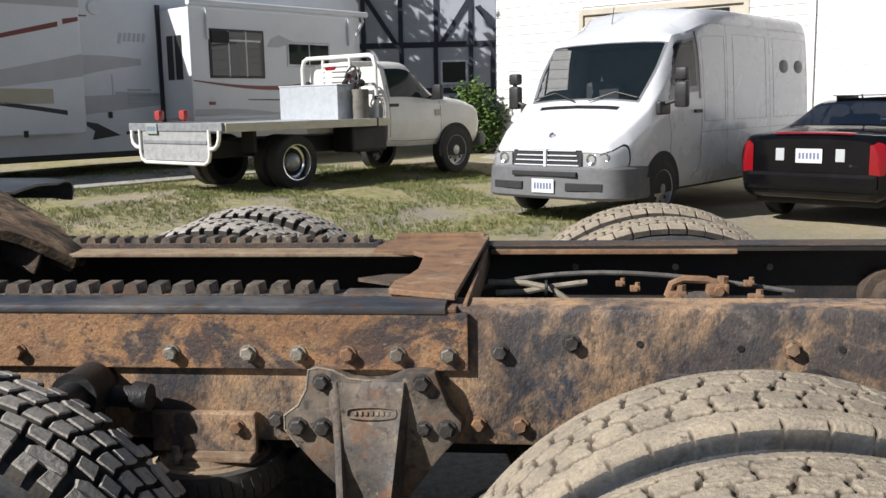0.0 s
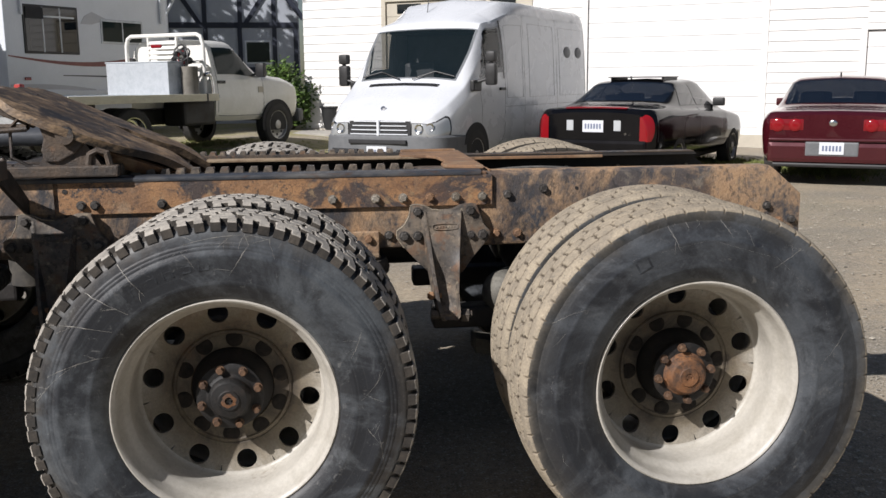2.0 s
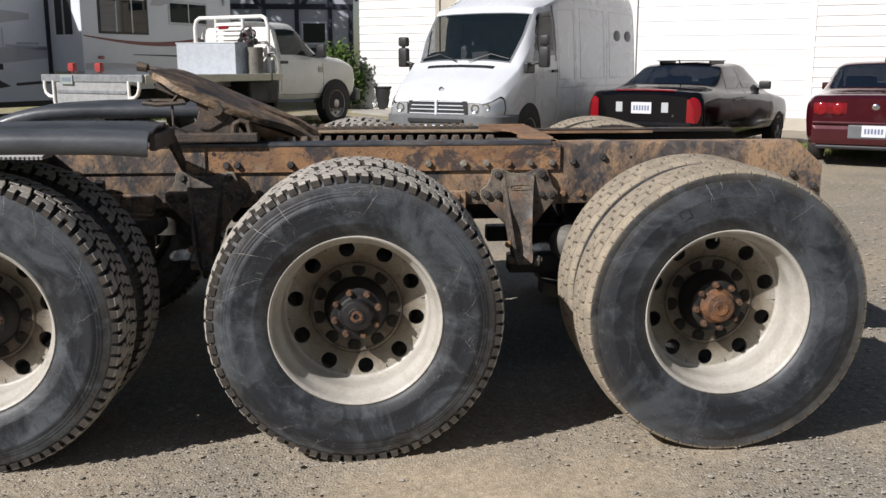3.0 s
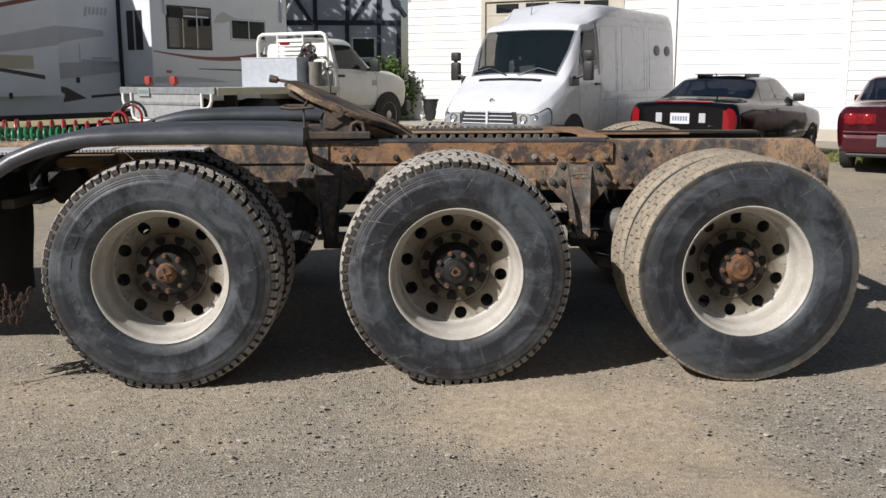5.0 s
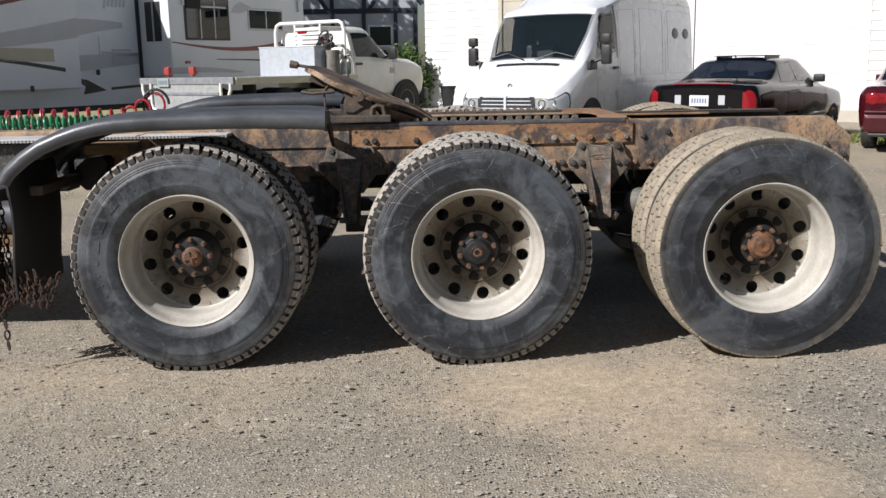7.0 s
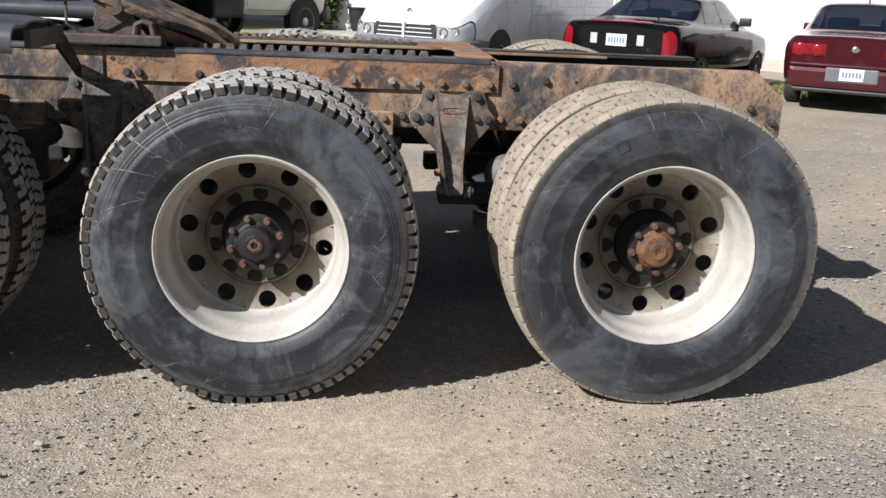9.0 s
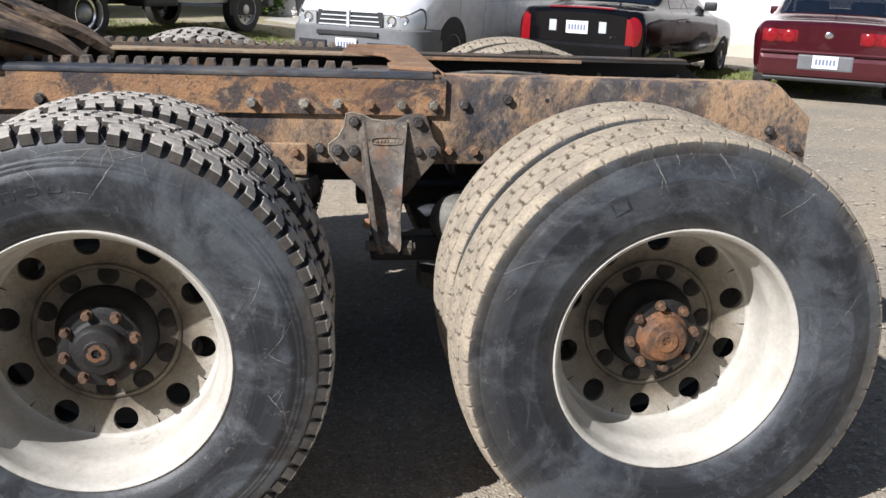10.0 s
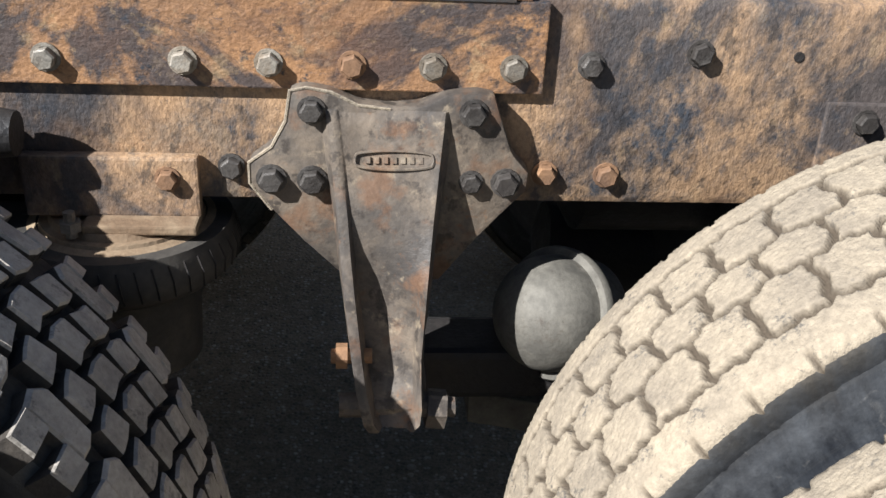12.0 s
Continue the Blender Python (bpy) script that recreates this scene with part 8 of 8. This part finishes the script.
part("drum_body", bm, surface("dusty_drum", (0.19, 0.175, 0.15), (0.13, 0.12, 0.10), 6, (0.4, 0.6), (0.7, 0.8), 0, 60, 0.3, 0.1, 90), drum, smooth=True)
reel = bed_item("hose_bundle", "tangled dark hose and red cable hung on the headboard", "hose")
bm = bmesh.new()
rng = random.Random(5)
turns = []
for k in range(7):
    r, squash, dy, dz = rng.uniform(0.08, 0.165), rng.uniform(0.7, 1.25), rng.uniform(-0.05, 0.05), rng.uniform(-0.08, 0.07)
    turns += [(1.50 + 0.05 * math.sin(j * 0.6 + k), -0.64 + dy + r * math.cos(j * math.tau / 12), 1.54 + dz + r * squash * math.sin(j * math.tau / 12)) for j in range(12)]
turns += [(1.50, -0.68, 1.42), (1.44, -0.90, 1.25), (1.42, -0.78, 1.08), (1.42, -0.84, 0.97)]
tube(bm, turns, 0.016, 6)
part("hose_coil", bm, TRIM_BLACK, reel, smooth=True)
bm = bmesh.new()
tube(bm, [(1.49, -0.66 + 0.065 * math.cos(a), 1.54 + 0.12 * math.sin(a)) for a in [j * math.tau / 14 for j in range(14)]], 0.013, 6, True)
part("red_cable", bm, HOSE_RED, reel, smooth=True)


# ---- fifth-wheel caravan behind the pickup ----
def graphic(name, pts, material, parent, q, lift=0.004):
    """A flat coloured graphic on the wall; pts are (u, z)."""
    bm = extruded([(u, 0.0, z) for u, z in pts], (0, -lift, 0))
    return part(name, bm, material, parent)


def band(cu, z0, z1, w0, w1, sag, n=14):
    """A tapering swoosh from u0 to u1."""
    u0, u1 = cu
    top, bot = [], []
    for k in range(n + 1):
        t = k / n
        u = u0 + (u1 - u0) * t
        z = z0 + (z1 - z0) * t + sag * math.sin(t * math.pi)
        w = (w0 + (w1 - w0) * t) / 2
        top.append((u, z + w))
        bot.append((u, z - w))
    return top + bot[::-1]


def build_rv():
    rv = thing("caravan_trailer", "white fifth-wheel caravan with grey and maroon swoosh graphics", "caravan", m=Matrix.Translation((-11.90, 8.52, -0.09)) @ Matrix.Rotation(radians(54.9), 4, "Z") @ Matrix.Scale(1.13, 4))
    # local x runs along the yard's u; the side wall faces -y
    bm = bmesh.new()
    prof = [(1.5, 0.66), (13.3, 0.66), (13.42, 0.80), (13.42, 3.35), (13.25, 3.52), (1.5, 3.62)]
    extrude_outline(bm, [(u, 0.0, z) for u, z in prof], (0, 2.45, 0))
    body = part("body", bm, RV_WHITE, rv, "white fibreglass caravan body")
    part("lower_skirt", boxed((3.0, 0.04, 0.56), (12.9, 2.4, 0.66), 0.01), TRIM_BLACK, rv)
    bm = bmesh.new()
    box(bm, (1.0, -0.32, 0.98), (7.2, 0.02, 3.16), 0.02)
    front = part("front_slide", bm, RV_WHITE, rv, "white slide-out room")
    part("front_slide_awning", boxed((1.0, -0.42, 3.14), (7.22, -0.30, 3.24), 0.03), BEIGE_TRIM, rv)
    for nm, pts, mt in (("maroon_swoosh", band((4.3, 6.85), 2.02, 2.62, 0.05, 0.075, 0.0), RV_RED), ("maroon_dash", band((6.93, 7.18), 2.66, 2.71, 0.08, 0.06, 0.0), RV_RED),
                        ("grey_swoosh", band((4.0, 7.2), 1.62, 2.02, 0.10, 0.34, -0.05), RV_GREY), ("tan_band", band((1.2, 6.7), 1.50, 1.55, 0.26, 0.22, 0.03), RV_TAN),
                        ("black_swoosh", band((3.6, 6.9), 1.55, 1.30, 0.03, 0.07, 0.09), RV_BLACK), ("grey_cap", band((1.0, 7.2), 2.90, 2.95, 0.10, 0.14, 0.0), RV_GREY)):
        graphic(nm, [(u, z) for u, z in pts], mt, front, 0).matrix_basis = Matrix.Translation((0, -0.3215, 0))
    for nm, pts, mt in (("grey_swoosh", band((7.22, 8.4), 2.02, 2.10, 0.34, 0.10, 0.02), RV_GREY), ("black_fin", [(7.22, 1.18), (7.55, 1.12), (7.95, 0.92), (7.45, 0.86), (7.5, 1.0)], RV_BLACK),
                        ("black_line", band((8.05, 8.72), 0.95, 0.985, 0.05, 0.05, 0.0), RV_BLACK), ("grey_streak", band((7.9, 8.7), 1.60, 1.56, 0.05, 0.07, 0.0), RV_GREY), ("maroon_dash", band((7.24, 7.5), 2.79, 2.80, 0.03, 0.02, 0.0), RV_RED),
                        ("tan_lower", band((7.22, 8.75), 1.40, 1.50, 0.30, 0.20, 0.0), RV_GREY)):
        graphic(nm, pts, mt, rv, 0)
    # script of the maker, as bars
    bm = bmesh.new()
    for k in range(6):
        box(bm, (0, -0.005, -0.07 if k else -0.11), (0.055, -0.001, 0.07), 0.0, Matrix.Translation((8.02 + k * 0.085, 0, 2.50)) @ Matrix.Rotation(radians(12), 4, "Y"))
    part("side_script", bm, RV_GREY, rv)
    # rear slide-out room
    bm = bmesh.new()
    box(bm, (8.79, -0.85, 1.16), (12.49, 0.02, 2.96), 0.02)
    room = part("slide_out", bm, RV_WHITE, rv, "white slide-out room with windows")
    part("slide_seal", boxed((8.72, -0.03, 1.06), (8.80, 0.0, 3.04), 0.004), RV_BLACK, rv)
    part("slide_trim", boxed((8.76, -0.90, 1.13), (12.52, -0.845, 1.20), 0.01), RV_WHITE, room)
    bm = bmesh.new()
    rod(bm, (8.75, -0.90, 3.03), (12.75, -0.90, 3.03), 0.055, seg=14)
    part("awning_roll", bm, RV_WHITE, rv, "rolled white awning tube", smooth=True)
    for u in (9.12, 12.3):
        bm = bmesh.new()
        tube(bm, [(u, -0.88, 3.0), (u, -0.88, 2.45)], 0.022, 8)
        part("awning_arm", bm, RV_WHITE, rv)
    bm = bmesh.new()
    tube(bm, [(12.75, -0.75, 3.03), (12.95, -0.6, 2.95), (12.98, -0.3, 2.6), (12.98, -0.02, 1.4)], 0.03, 8)
    part("awning_post", bm, RV_WHITE, rv, smooth=True)
    for nm, pts, mt in (("maroon_swoosh", band((8.82, 12.4), 1.78, 1.86, 0.02, 0.14, -0.16), RV_RED), ("grey_fin", [(10.35, 2.36), (10.45, 2.50), (10.62, 2.58), (10.98, 2.46), (10.6, 2.36)], RV_GREY),
                        ("black_streak", band((9.9, 12.2), 1.46, 1.40, 0.015, 0.045, 0.01), RV_BLACK), ("grey_lower", band((8.82, 10.6), 1.25, 1.20, 0.12, 0.04, 0.04), RV_GREY)):
        graphic(nm, pts, mt, room, 0).matrix_basis = Matrix.Translation((0, -0.8515, 0))

    def window(parent, u0, u1, z0, z1, y, panes, name="window"):
        w = part(name, boxed((u0 - 0.03, y - 0.012, z0 - 0.03), (u1 + 0.03, y + 0.004, z1 + 0.03), 0.012), TRIM_BLACK if panes == 3 else GALV, parent, "tinted caravan window")
        for k in range(panes):
            a, b = u0 + (u1 - u0) * k / panes, u0 + (u1 - u0) * (k + 1) / panes
            part("pane", boxed((a + 0.012, y - 0.018, z0 + 0.012), (b - 0.012, y - 0.010, z1 - 0.012), 0.002), GLASS if panes == 3 else GLASS_CAB, w)
        for k in range(1, panes):
            a = u0 + (u1 - u0) * k / panes
            part("mullion", boxed((a - 0.012, y - 0.022, z0), (a + 0.012, y - 0.008, z1)), GALV, w)
        return w
    win = window(room, 9.18, 10.26, 1.85, 2.60, -0.85, 3)
    part("transom", boxed((9.40, -0.875, 2.43), (10.2, -0.86, 2.46)), GALV, win)
    bm = bmesh.new()
    box(bm, (9.2, -0.88, 2.40), (9.55, -0.872, 2.59), 0, Matrix.Translation((0, 0, 0)))
    part("open_vent", bm, INTERIOR, win)
    window(room, 10.83, 11.79, 2.06, 2.44, -0.85, 2)
    # small window in the lit end of the room
    e = part("end_window", boxed((8.775, -0.62, 1.80), (8.792, -0.20, 2.52), 0.006), TRIM_BLACK, room, "narrow dark end window")
    part("end_window_bar", boxed((8.768, -0.44, 1.80), (8.776, -0.40, 2.52)), GALV, e)
    bm = bmesh.new()
    revolve(bm, [(0, -0.03), (0.10, -0.03), (0.115, 0.0)], 24)
    part("round_vent", bm, RV_WHITE, rv, smooth=True, m=Matrix.Translation((7.62, 0, 2.93)))
    for k in range(4):
        part("louvre_vent", boxed((8.12, -0.012, 1.42 + 0.07 * k), (8.55, -0.001, 1.455 + 0.07 * k), 0.004), RV_GREY, rv)
    part("amber_light", boxed((9.1, -0.875, 1.38), (9.22, -0.85, 1.43), 0.008), LENS_RED, room)
    for u, z in ((6.2, 0.95), (7.75, 1.20)):
        part("hatch_latch", boxed((u, -0.335 if u < 7.2 else -0.02, z), (u + 0.07, -0.318 if u < 7.2 else -0.001, z + 0.1), 0.01), TRIM_BLACK, rv)
    part("door_seam", boxed((7.85, -0.006, 1.55), (7.87, -0.001, 1.90)), RV_GREY, rv)
    for u in (9.6, 10.45):
        road_wheel(rv, u, 0.05, 0.36, 0.22, 6, -1)
    for u in (4.6, 12.2):
        part("leg", boxed((u, 0.3, 0.0), (u + 0.09, 0.39, 0.66), 0.008), TRIM_BLACK, rv)
    bm = bmesh.new()
    tube(bm, [(10.9, 0.35, 3.56), (13.2, 0.35, 3.50)], 0.02, 6)
    for k in range(9):
        tube(bm, [(11.0 + 0.27 * k, 0.35, 3.5), (11.0 + 0.27 * k, 0.35, 3.9)], 0.012, 6)
    tube(bm, [(10.9, 0.35, 3.9), (13.2, 0.35, 3.88)], 0.02, 6)
    part("roof_rack", bm, GALV, rv, "tubular roof rack")
    return rv


build_rv()


# ---- white building with siding and roll-up doors ----
WALL_U = 17.0
WALL_AT = Matrix.Translation((9.926, 14.76, 0.0)) @ Matrix.Rotation(radians(57.8), 4, "Z")
Z_EAVE = 5.2


def wall_piece(bm, q0, q1, z0, z1, u0=0.0, u1=0.2):
    box(bm, (u0, -q1, z0), (u1, -q0, z1))


DOORS = ((-9.5, -6.0, 3.20), (-4.68, -1.13, 3.35))
HATCH = (0.73, 4.2, 2.27)
bm = bmesh.new()
edges = [-11.75, DOORS[0][0], DOORS[0][1], DOORS[1][0], DOORS[1][1], HATCH[0], HATCH[1], 9.0]
wall_piece(bm, edges[0], edges[1], -0.3, Z_EAVE)
wall_piece(bm, edges[2], edges[3], -0.3, Z_EAVE)
wall_piece(bm, edges[4], edges[5], -0.3, Z_EAVE)
wall_piece(bm, edges[6], edges[7], -0.3, Z_EAVE)
for a, b, top in (*DOORS, HATCH):
    wall_piece(bm, a, b, top, Z_EAVE)
wall = part("wall_south", bm, SIDING, m=WALL_AT)
tagged(wall, "white painted workshop wall with lap siding", "wall", kind="structure")
bm = bmesh.new()
box(bm, (0.2, 11.55, -0.3), (10, 11.75, Z_EAVE))
tagged(part("wall_west", bm, SIDING, m=WALL_AT), "white end wall of the workshop", "wall", kind="structure")
bm = bmesh.new()
box(bm, (0.2, -9.0, -0.3), (10, -8.8, Z_EAVE))
box(bm, (9.8, -8.8, -0.3), (10, 11.55, Z_EAVE))
tagged(part("wall_north", bm, SIDING, m=WALL_AT), "white rear walls of the workshop", "wall", kind="structure")
tagged(part("roof", boxed((-0.5, -9.3, Z_EAVE), (10.3, 12.0, Z_EAVE + 0.18), 0.0), ROOF, m=WALL_AT), "low grey workshop roof", "roof", kind="structure")
board_mesh = {}


def siding_board(q0, q1, z):
    key = round(q1 - q0, 3)
    if key not in board_mesh:
        b = bmesh.new()
        L = q1 - q0
        add_faces(b, [(-0.003, 0, 0), (-0.021, 0, 0), (-0.006, 0, 0.199), (-0.003, 0, 0.199), (-0.003, L, 0), (-0.021, L, 0), (-0.006, L, 0.199), (-0.003, L, 0.199)],
                  [(0, 1, 2, 3), (7, 6, 5, 4), (0, 4, 5, 1), (1, 5, 6, 2), (2, 6, 7, 3)])
        bmesh.ops.recalc_face_normals(b, faces=b.faces)
        me = bpy.data.meshes.new("siding_board")
        b.to_mesh(me)
        b.free()
        me.materials.append(SIDING)
        board_mesh[key] = me
    put("siding_board", board_mesh[key], wall, m=Matrix.Translation((0, -q1, z)))


for q0, q1, z_from in ((edges[0], edges[1], 0.30), (edges[2], edges[3], 0.30), (edges[4], edges[5], 0.30), (DOORS[0][0], DOORS[0][1], DOORS[0][2] + 0.17), (DOORS[1][0], DOORS[1][1], DOORS[1][2] + 0.17), (edges[5], edges[6], 2.40), (edges[6], edges[7], 0.30)):
    z = z_from
    while z < Z_EAVE - 0.2:
        siding_board(q0 + 0.002, q1 - 0.002, z)
        z += 0.2
part("footing", boxed((-0.05, -9.0, -0.3), (-0.001, 11.75, 0.28), 0.0), BEIGE_TRIM, wall, "beige base course")


def roll_door(n, q0, q1, top, sections, material, label):
    d = part(f"door_{n}", boxed((0.08, -q1, -0.2), (0.12, -q0, top), 0.0), material, m=WALL_AT)
    tagged(d, label, "door", kind="structure")
    z, step = 0.12, 0.305
    while z < top - 0.02:
        part("door_panel", boxed((0.02, -q1 + 0.01, z + 0.003), (0.079, -q0 - 0.01, min(z + step - 0.003, top)), 0.004), material, d)
        z += step
    part("door_jamb", boxed((-0.03, -q0 - 0.01, -0.1), (0.10, -q0 + 0.10, top + 0.12), 0.004), BEIGE_TRIM if n == 1 else SIDING, d)
    part("door_jamb", boxed((-0.03, -q1 - 0.10, -0.1), (0.10, -q1 + 0.01, top + 0.12), 0.004), BEIGE_TRIM if n == 1 else SIDING, d)
    part("door_head", boxed((-0.03, -q1 + 0.011, top), (0.10, -q0 - 0.011, top + 0.12), 0.004), BEIGE_TRIM if n == 1 else SIDING, d)


roll_door(1, DOORS[0][0], DOORS[0][1], DOORS[0][2], 8, BEIGE_TRIM, "beige ribbed roll-up workshop door")
for q in (-8.9, -8.1, -7.3, -6.6):
    tagged(part("door_light", boxed((0.005, -q - 0.30, 2.93), (0.018, -q + 0.30, 3.14), 0.004), GLASS, bpy.data.objects["door_1"]))
roll_door(2, DOORS[1][0], DOORS[1][1], DOORS[1][2], 8, DOOR_WHITE, "white sectional workshop door")
roll_door(3, HATCH[0], HATCH[1], HATCH[2], 6, DOOR_WHITE, "plain white workshop door")

# the half-timbered house further off
house = thing("half_timbered_house", "pale stucco house with dark blue timber framing", "house", m=Matrix.Translation((0.218, 24.49, 0.13)) @ Matrix.Rotation(radians(0.8), 4, "Z"))
part("wall", boxed((-11.0, 0.0, -0.2), (-0.42, 0.25, 5.6)), STUCCO, house)
part("wall", boxed((-0.67, 0.26, -0.2), (-0.42, 8.0, 5.6)), STUCCO, house)
part("roof", extruded([(-11.4, -0.5, 5.5), (0.0, -0.5, 5.5), (0.0, 4.0, 7.6), (-11.4, 4.0, 7.6)], (0, 0, 0.15)), ROOF, house)
for z in (2.83, 1.62, 4.6):
    part("beam", boxed((-11.0, -0.03, z - 0.075), (-0.42, -0.002, z + 0.075), 0.004), NAVY, house)
for x in (-10.0, -9.0, -7.9, -6.9, -5.9, -4.95, -3.96, -2.94, -2.02, -1.08, -0.5):
    lo, hi = (0.3, 4.6) if x in (-3.96, -1.08) else (0.3, 2.76)
    part("post", boxed((x - 0.06, -0.034, lo), (x + 0.06, -0.003, hi), 0.004), NAVY, house)
for xa, za, xb, zb in ((-3.95, 4.2, -3.1, 2.88), (-2.95, 2.88, -2.95, 4.5), (-2.0, 2.88, -2.0, 4.5), (-1.1, 4.0, -1.85, 2.88), (-5.0, 4.2, -5.9, 2.88), (-7.0, 2.88, -7.9, 4.2)):
    d = Vector((xb - xa, 0, zb - za))
    n = Vector((d.z, 0, -d.x)).normalized() * 0.06
    a, b = Vector((xa, -0.036, za)), Vector((xb, -0.036, zb))
    part("brace", extruded([a + n, b + n, b - n, a - n], (0, 0.03, 0)), NAVY, house)
for x0, x1, z0, z1 in ((-1.90, -1.18, 1.78, 2.42), (-6.7, -6.0, 1.78, 2.42)):
    w = part("window", boxed((x0, -0.02, z0), (x1, 0.02, z1), 0.006), RV_WHITE, house)
    part("pane", boxed((x0 + 0.05, -0.026, z0 + 0.05), (x1 - 0.05, -0.018, z1 - 0.05)), GLASS_CAB, w)
part("bargeboard", extruded([(-0.95, -0.30, 3.75), (-0.80, -0.30, 3.80), (-0.22, -0.30, 3.02), (-0.34, -0.30, 2.96)], (0, 0.25, 0)), NAVY, house)

# concrete apron and wheelie bin by the corner
tagged(part("apron", boxed((-1.6, 9.0, 0.0), (-0.06, 14.0, 0.245), 0.01), CONCRETE, m=WALL_AT), "pale concrete apron along the wall", "pavement", kind="structure")
tagged(part("driveway", boxed((-11.0, 14.2, 0.0), (0.4, 16.6, 0.262), 0.02), CONCRETE, m=yard(WALL_U - 2, 2.2)), "pale concrete strip beside the lawn", "pavement", kind="structure")
bin_thing = thing("waste_bin", "dark plastic waste bin by the wall", "bin", m=Matrix.Translation((0.607, 20.78, 0.25)))
bm = bmesh.new()
rows = []
for r, z in ((0.20, 0.0), (0.205, 0.02), (0.27, 0.52), (0.295, 0.53), (0.295, 0.57), (0.26, 0.57), (0.25, 0.50)):
    rows.append([bm.verts.new((r * math.cos(a), r * math.sin(a), z)) for a in [k * math.tau / 24 for k in range(24)]])
for a, b in zip(rows, rows[1:]):
    for k in range(24):
        bm.faces.new((a[k], a[(k + 1) % 24], b[(k + 1) % 24], b[k]))
bm.faces.new(rows[0])
part("bin_body", bm, BIN, bin_thing, smooth=True)
bm = bmesh.new()
rod(bm, (0, 0, 0.48), (0, 0, 0.50), 0.25, seg=24)
part("bin_content", bm, INTERIOR, bin_thing)


# leafy shrub at the house corner
def shrub(x, y, z, w, h, leaves, seed):
    s = thing("shrub", "leafy green shrub against the wall", "shrub", "shrubs by the house", m=Matrix.Translation((x, y, z)))
    rng = random.Random(seed)
    bm = bmesh.new()
    tips = []
    for k in range(11):
        a = rng.uniform(0, math.tau)
        top = Vector((math.cos(a) * w * rng.uniform(0.3, 0.9), math.sin(a) * w * rng.uniform(0.3, 0.8), h * rng.uniform(0.5, 1.0)))
        mid = top * 0.5 + Vector((rng.uniform(-0.1, 0.1), rng.uniform(-0.1, 0.1), 0.1))
        rod(bm, (0.04 * math.cos(a), 0.04 * math.sin(a), 0), mid, 0.022, 0.013, 6)
        rod(bm, mid, top, 0.013, 0.005, 6)
        tips += [mid, top, (mid + top) / 2, mid * 0.7]
    part("stems", bm, BARK, s)
    vs, fs = [], []
    for _ in range(leaves):
        c = rng.choice(tips) + Vector((rng.gauss(0, 0.14 * w / 0.5), rng.gauss(0, 0.13), rng.gauss(0, 0.13)))
        d = Vector((rng.gauss(0, 1), rng.gauss(0, 1), rng.gauss(0, 0.6))).normalized()
        _, a, b = frame_of(d)
        L, W = rng.uniform(0.07, 0.14), rng.uniform(0.025, 0.045)
        i = len(vs)
        vs += [c - d * L * 0.5, c + a * W, c + d * L * 0.5 + b * 0.01, c - a * W]
        fs.append((i, i + 1, i + 2, i + 3))
    me = bpy.data.meshes.new("foliage")
    me.from_pydata([tuple(v) for v in vs], [], fs)
    me.materials.append(LEAF)
    f = put("foliage", me, s)
    tagged(f, kind="stuff")
    return s


shrub(-0.40, 20.9, 0.2, 0.50, 1.50, 5800, 3)
shrub(-0.85, 21.8, 0.2, 0.40, 1.4, 2800, 8)


# an unseen broad tree, added beyond the caravan so that its crown shades the house front
def shade_tree(x, y, crown_z, spread, seed):
    tree = thing("tree", "added unseen leafy tree that shades the house", "tree", m=Matrix.Translation((x, y, 0.15)))
    rng = random.Random(seed)
    bm = bmesh.new()
    rod(bm, (0, 0, -0.2), (0.1, 0.05, 2.2), 0.24, 0.19, 12)
    rod(bm, (0.1, 0.05, 2.2), (0.05, 0.1, crown_z), 0.19, 0.10, 12)
    part("trunk", bm, BARK, tree, smooth=True)
    tips = []
    for k in range(16):
        a = k * 2.4
        rr = spread * rng.uniform(0.45, 1.0)
        top = Vector((math.cos(a) * rr, math.sin(a) * rr, crown_z + rng.uniform(-0.6, 1.9)))
        start = Vector((0.06, 0.08, crown_z - rng.uniform(0.2, 1.6)))
        bm = bmesh.new()
        mid = start.lerp(top, 0.55) + Vector((0, 0, 0.25))
        rod(bm, start, mid, 0.07, 0.04, 7)
        rod(bm, mid, top, 0.04, 0.012, 7)
        part("limb", bm, BARK, tree)
        tips += [mid, top, mid.lerp(top, 0.5)]
    vs, fs = [], []
    for _ in range(5200):
        c = rng.choice(tips) + Vector((rng.gauss(0, 0.55), rng.gauss(0, 0.55), abs(rng.gauss(0, 0.5)) - 0.15))
        d = Vector((rng.gauss(0, 1), rng.gauss(0, 1), rng.gauss(0, 0.6))).normalized()
        _, a, b = frame_of(d)
        L, W = rng.uniform(0.16, 0.30), rng.uniform(0.06, 0.11)
        i = len(vs)
        vs += [c - d * L * 0.5, c + a * W, c + d * L * 0.5 + b * 0.02, c - a * W]
        fs.append((i, i + 1, i + 2, i + 3))
    me = bpy.data.meshes.new("crown")
    me.from_pydata([tuple(v) for v in vs], [], fs)
    me.materials.append(LEAF)
    tagged(put("crown", me, tree), kind="stuff")
    return tree


shade_tree(-7.2, 20.9, 5.9, 3.1, 4)
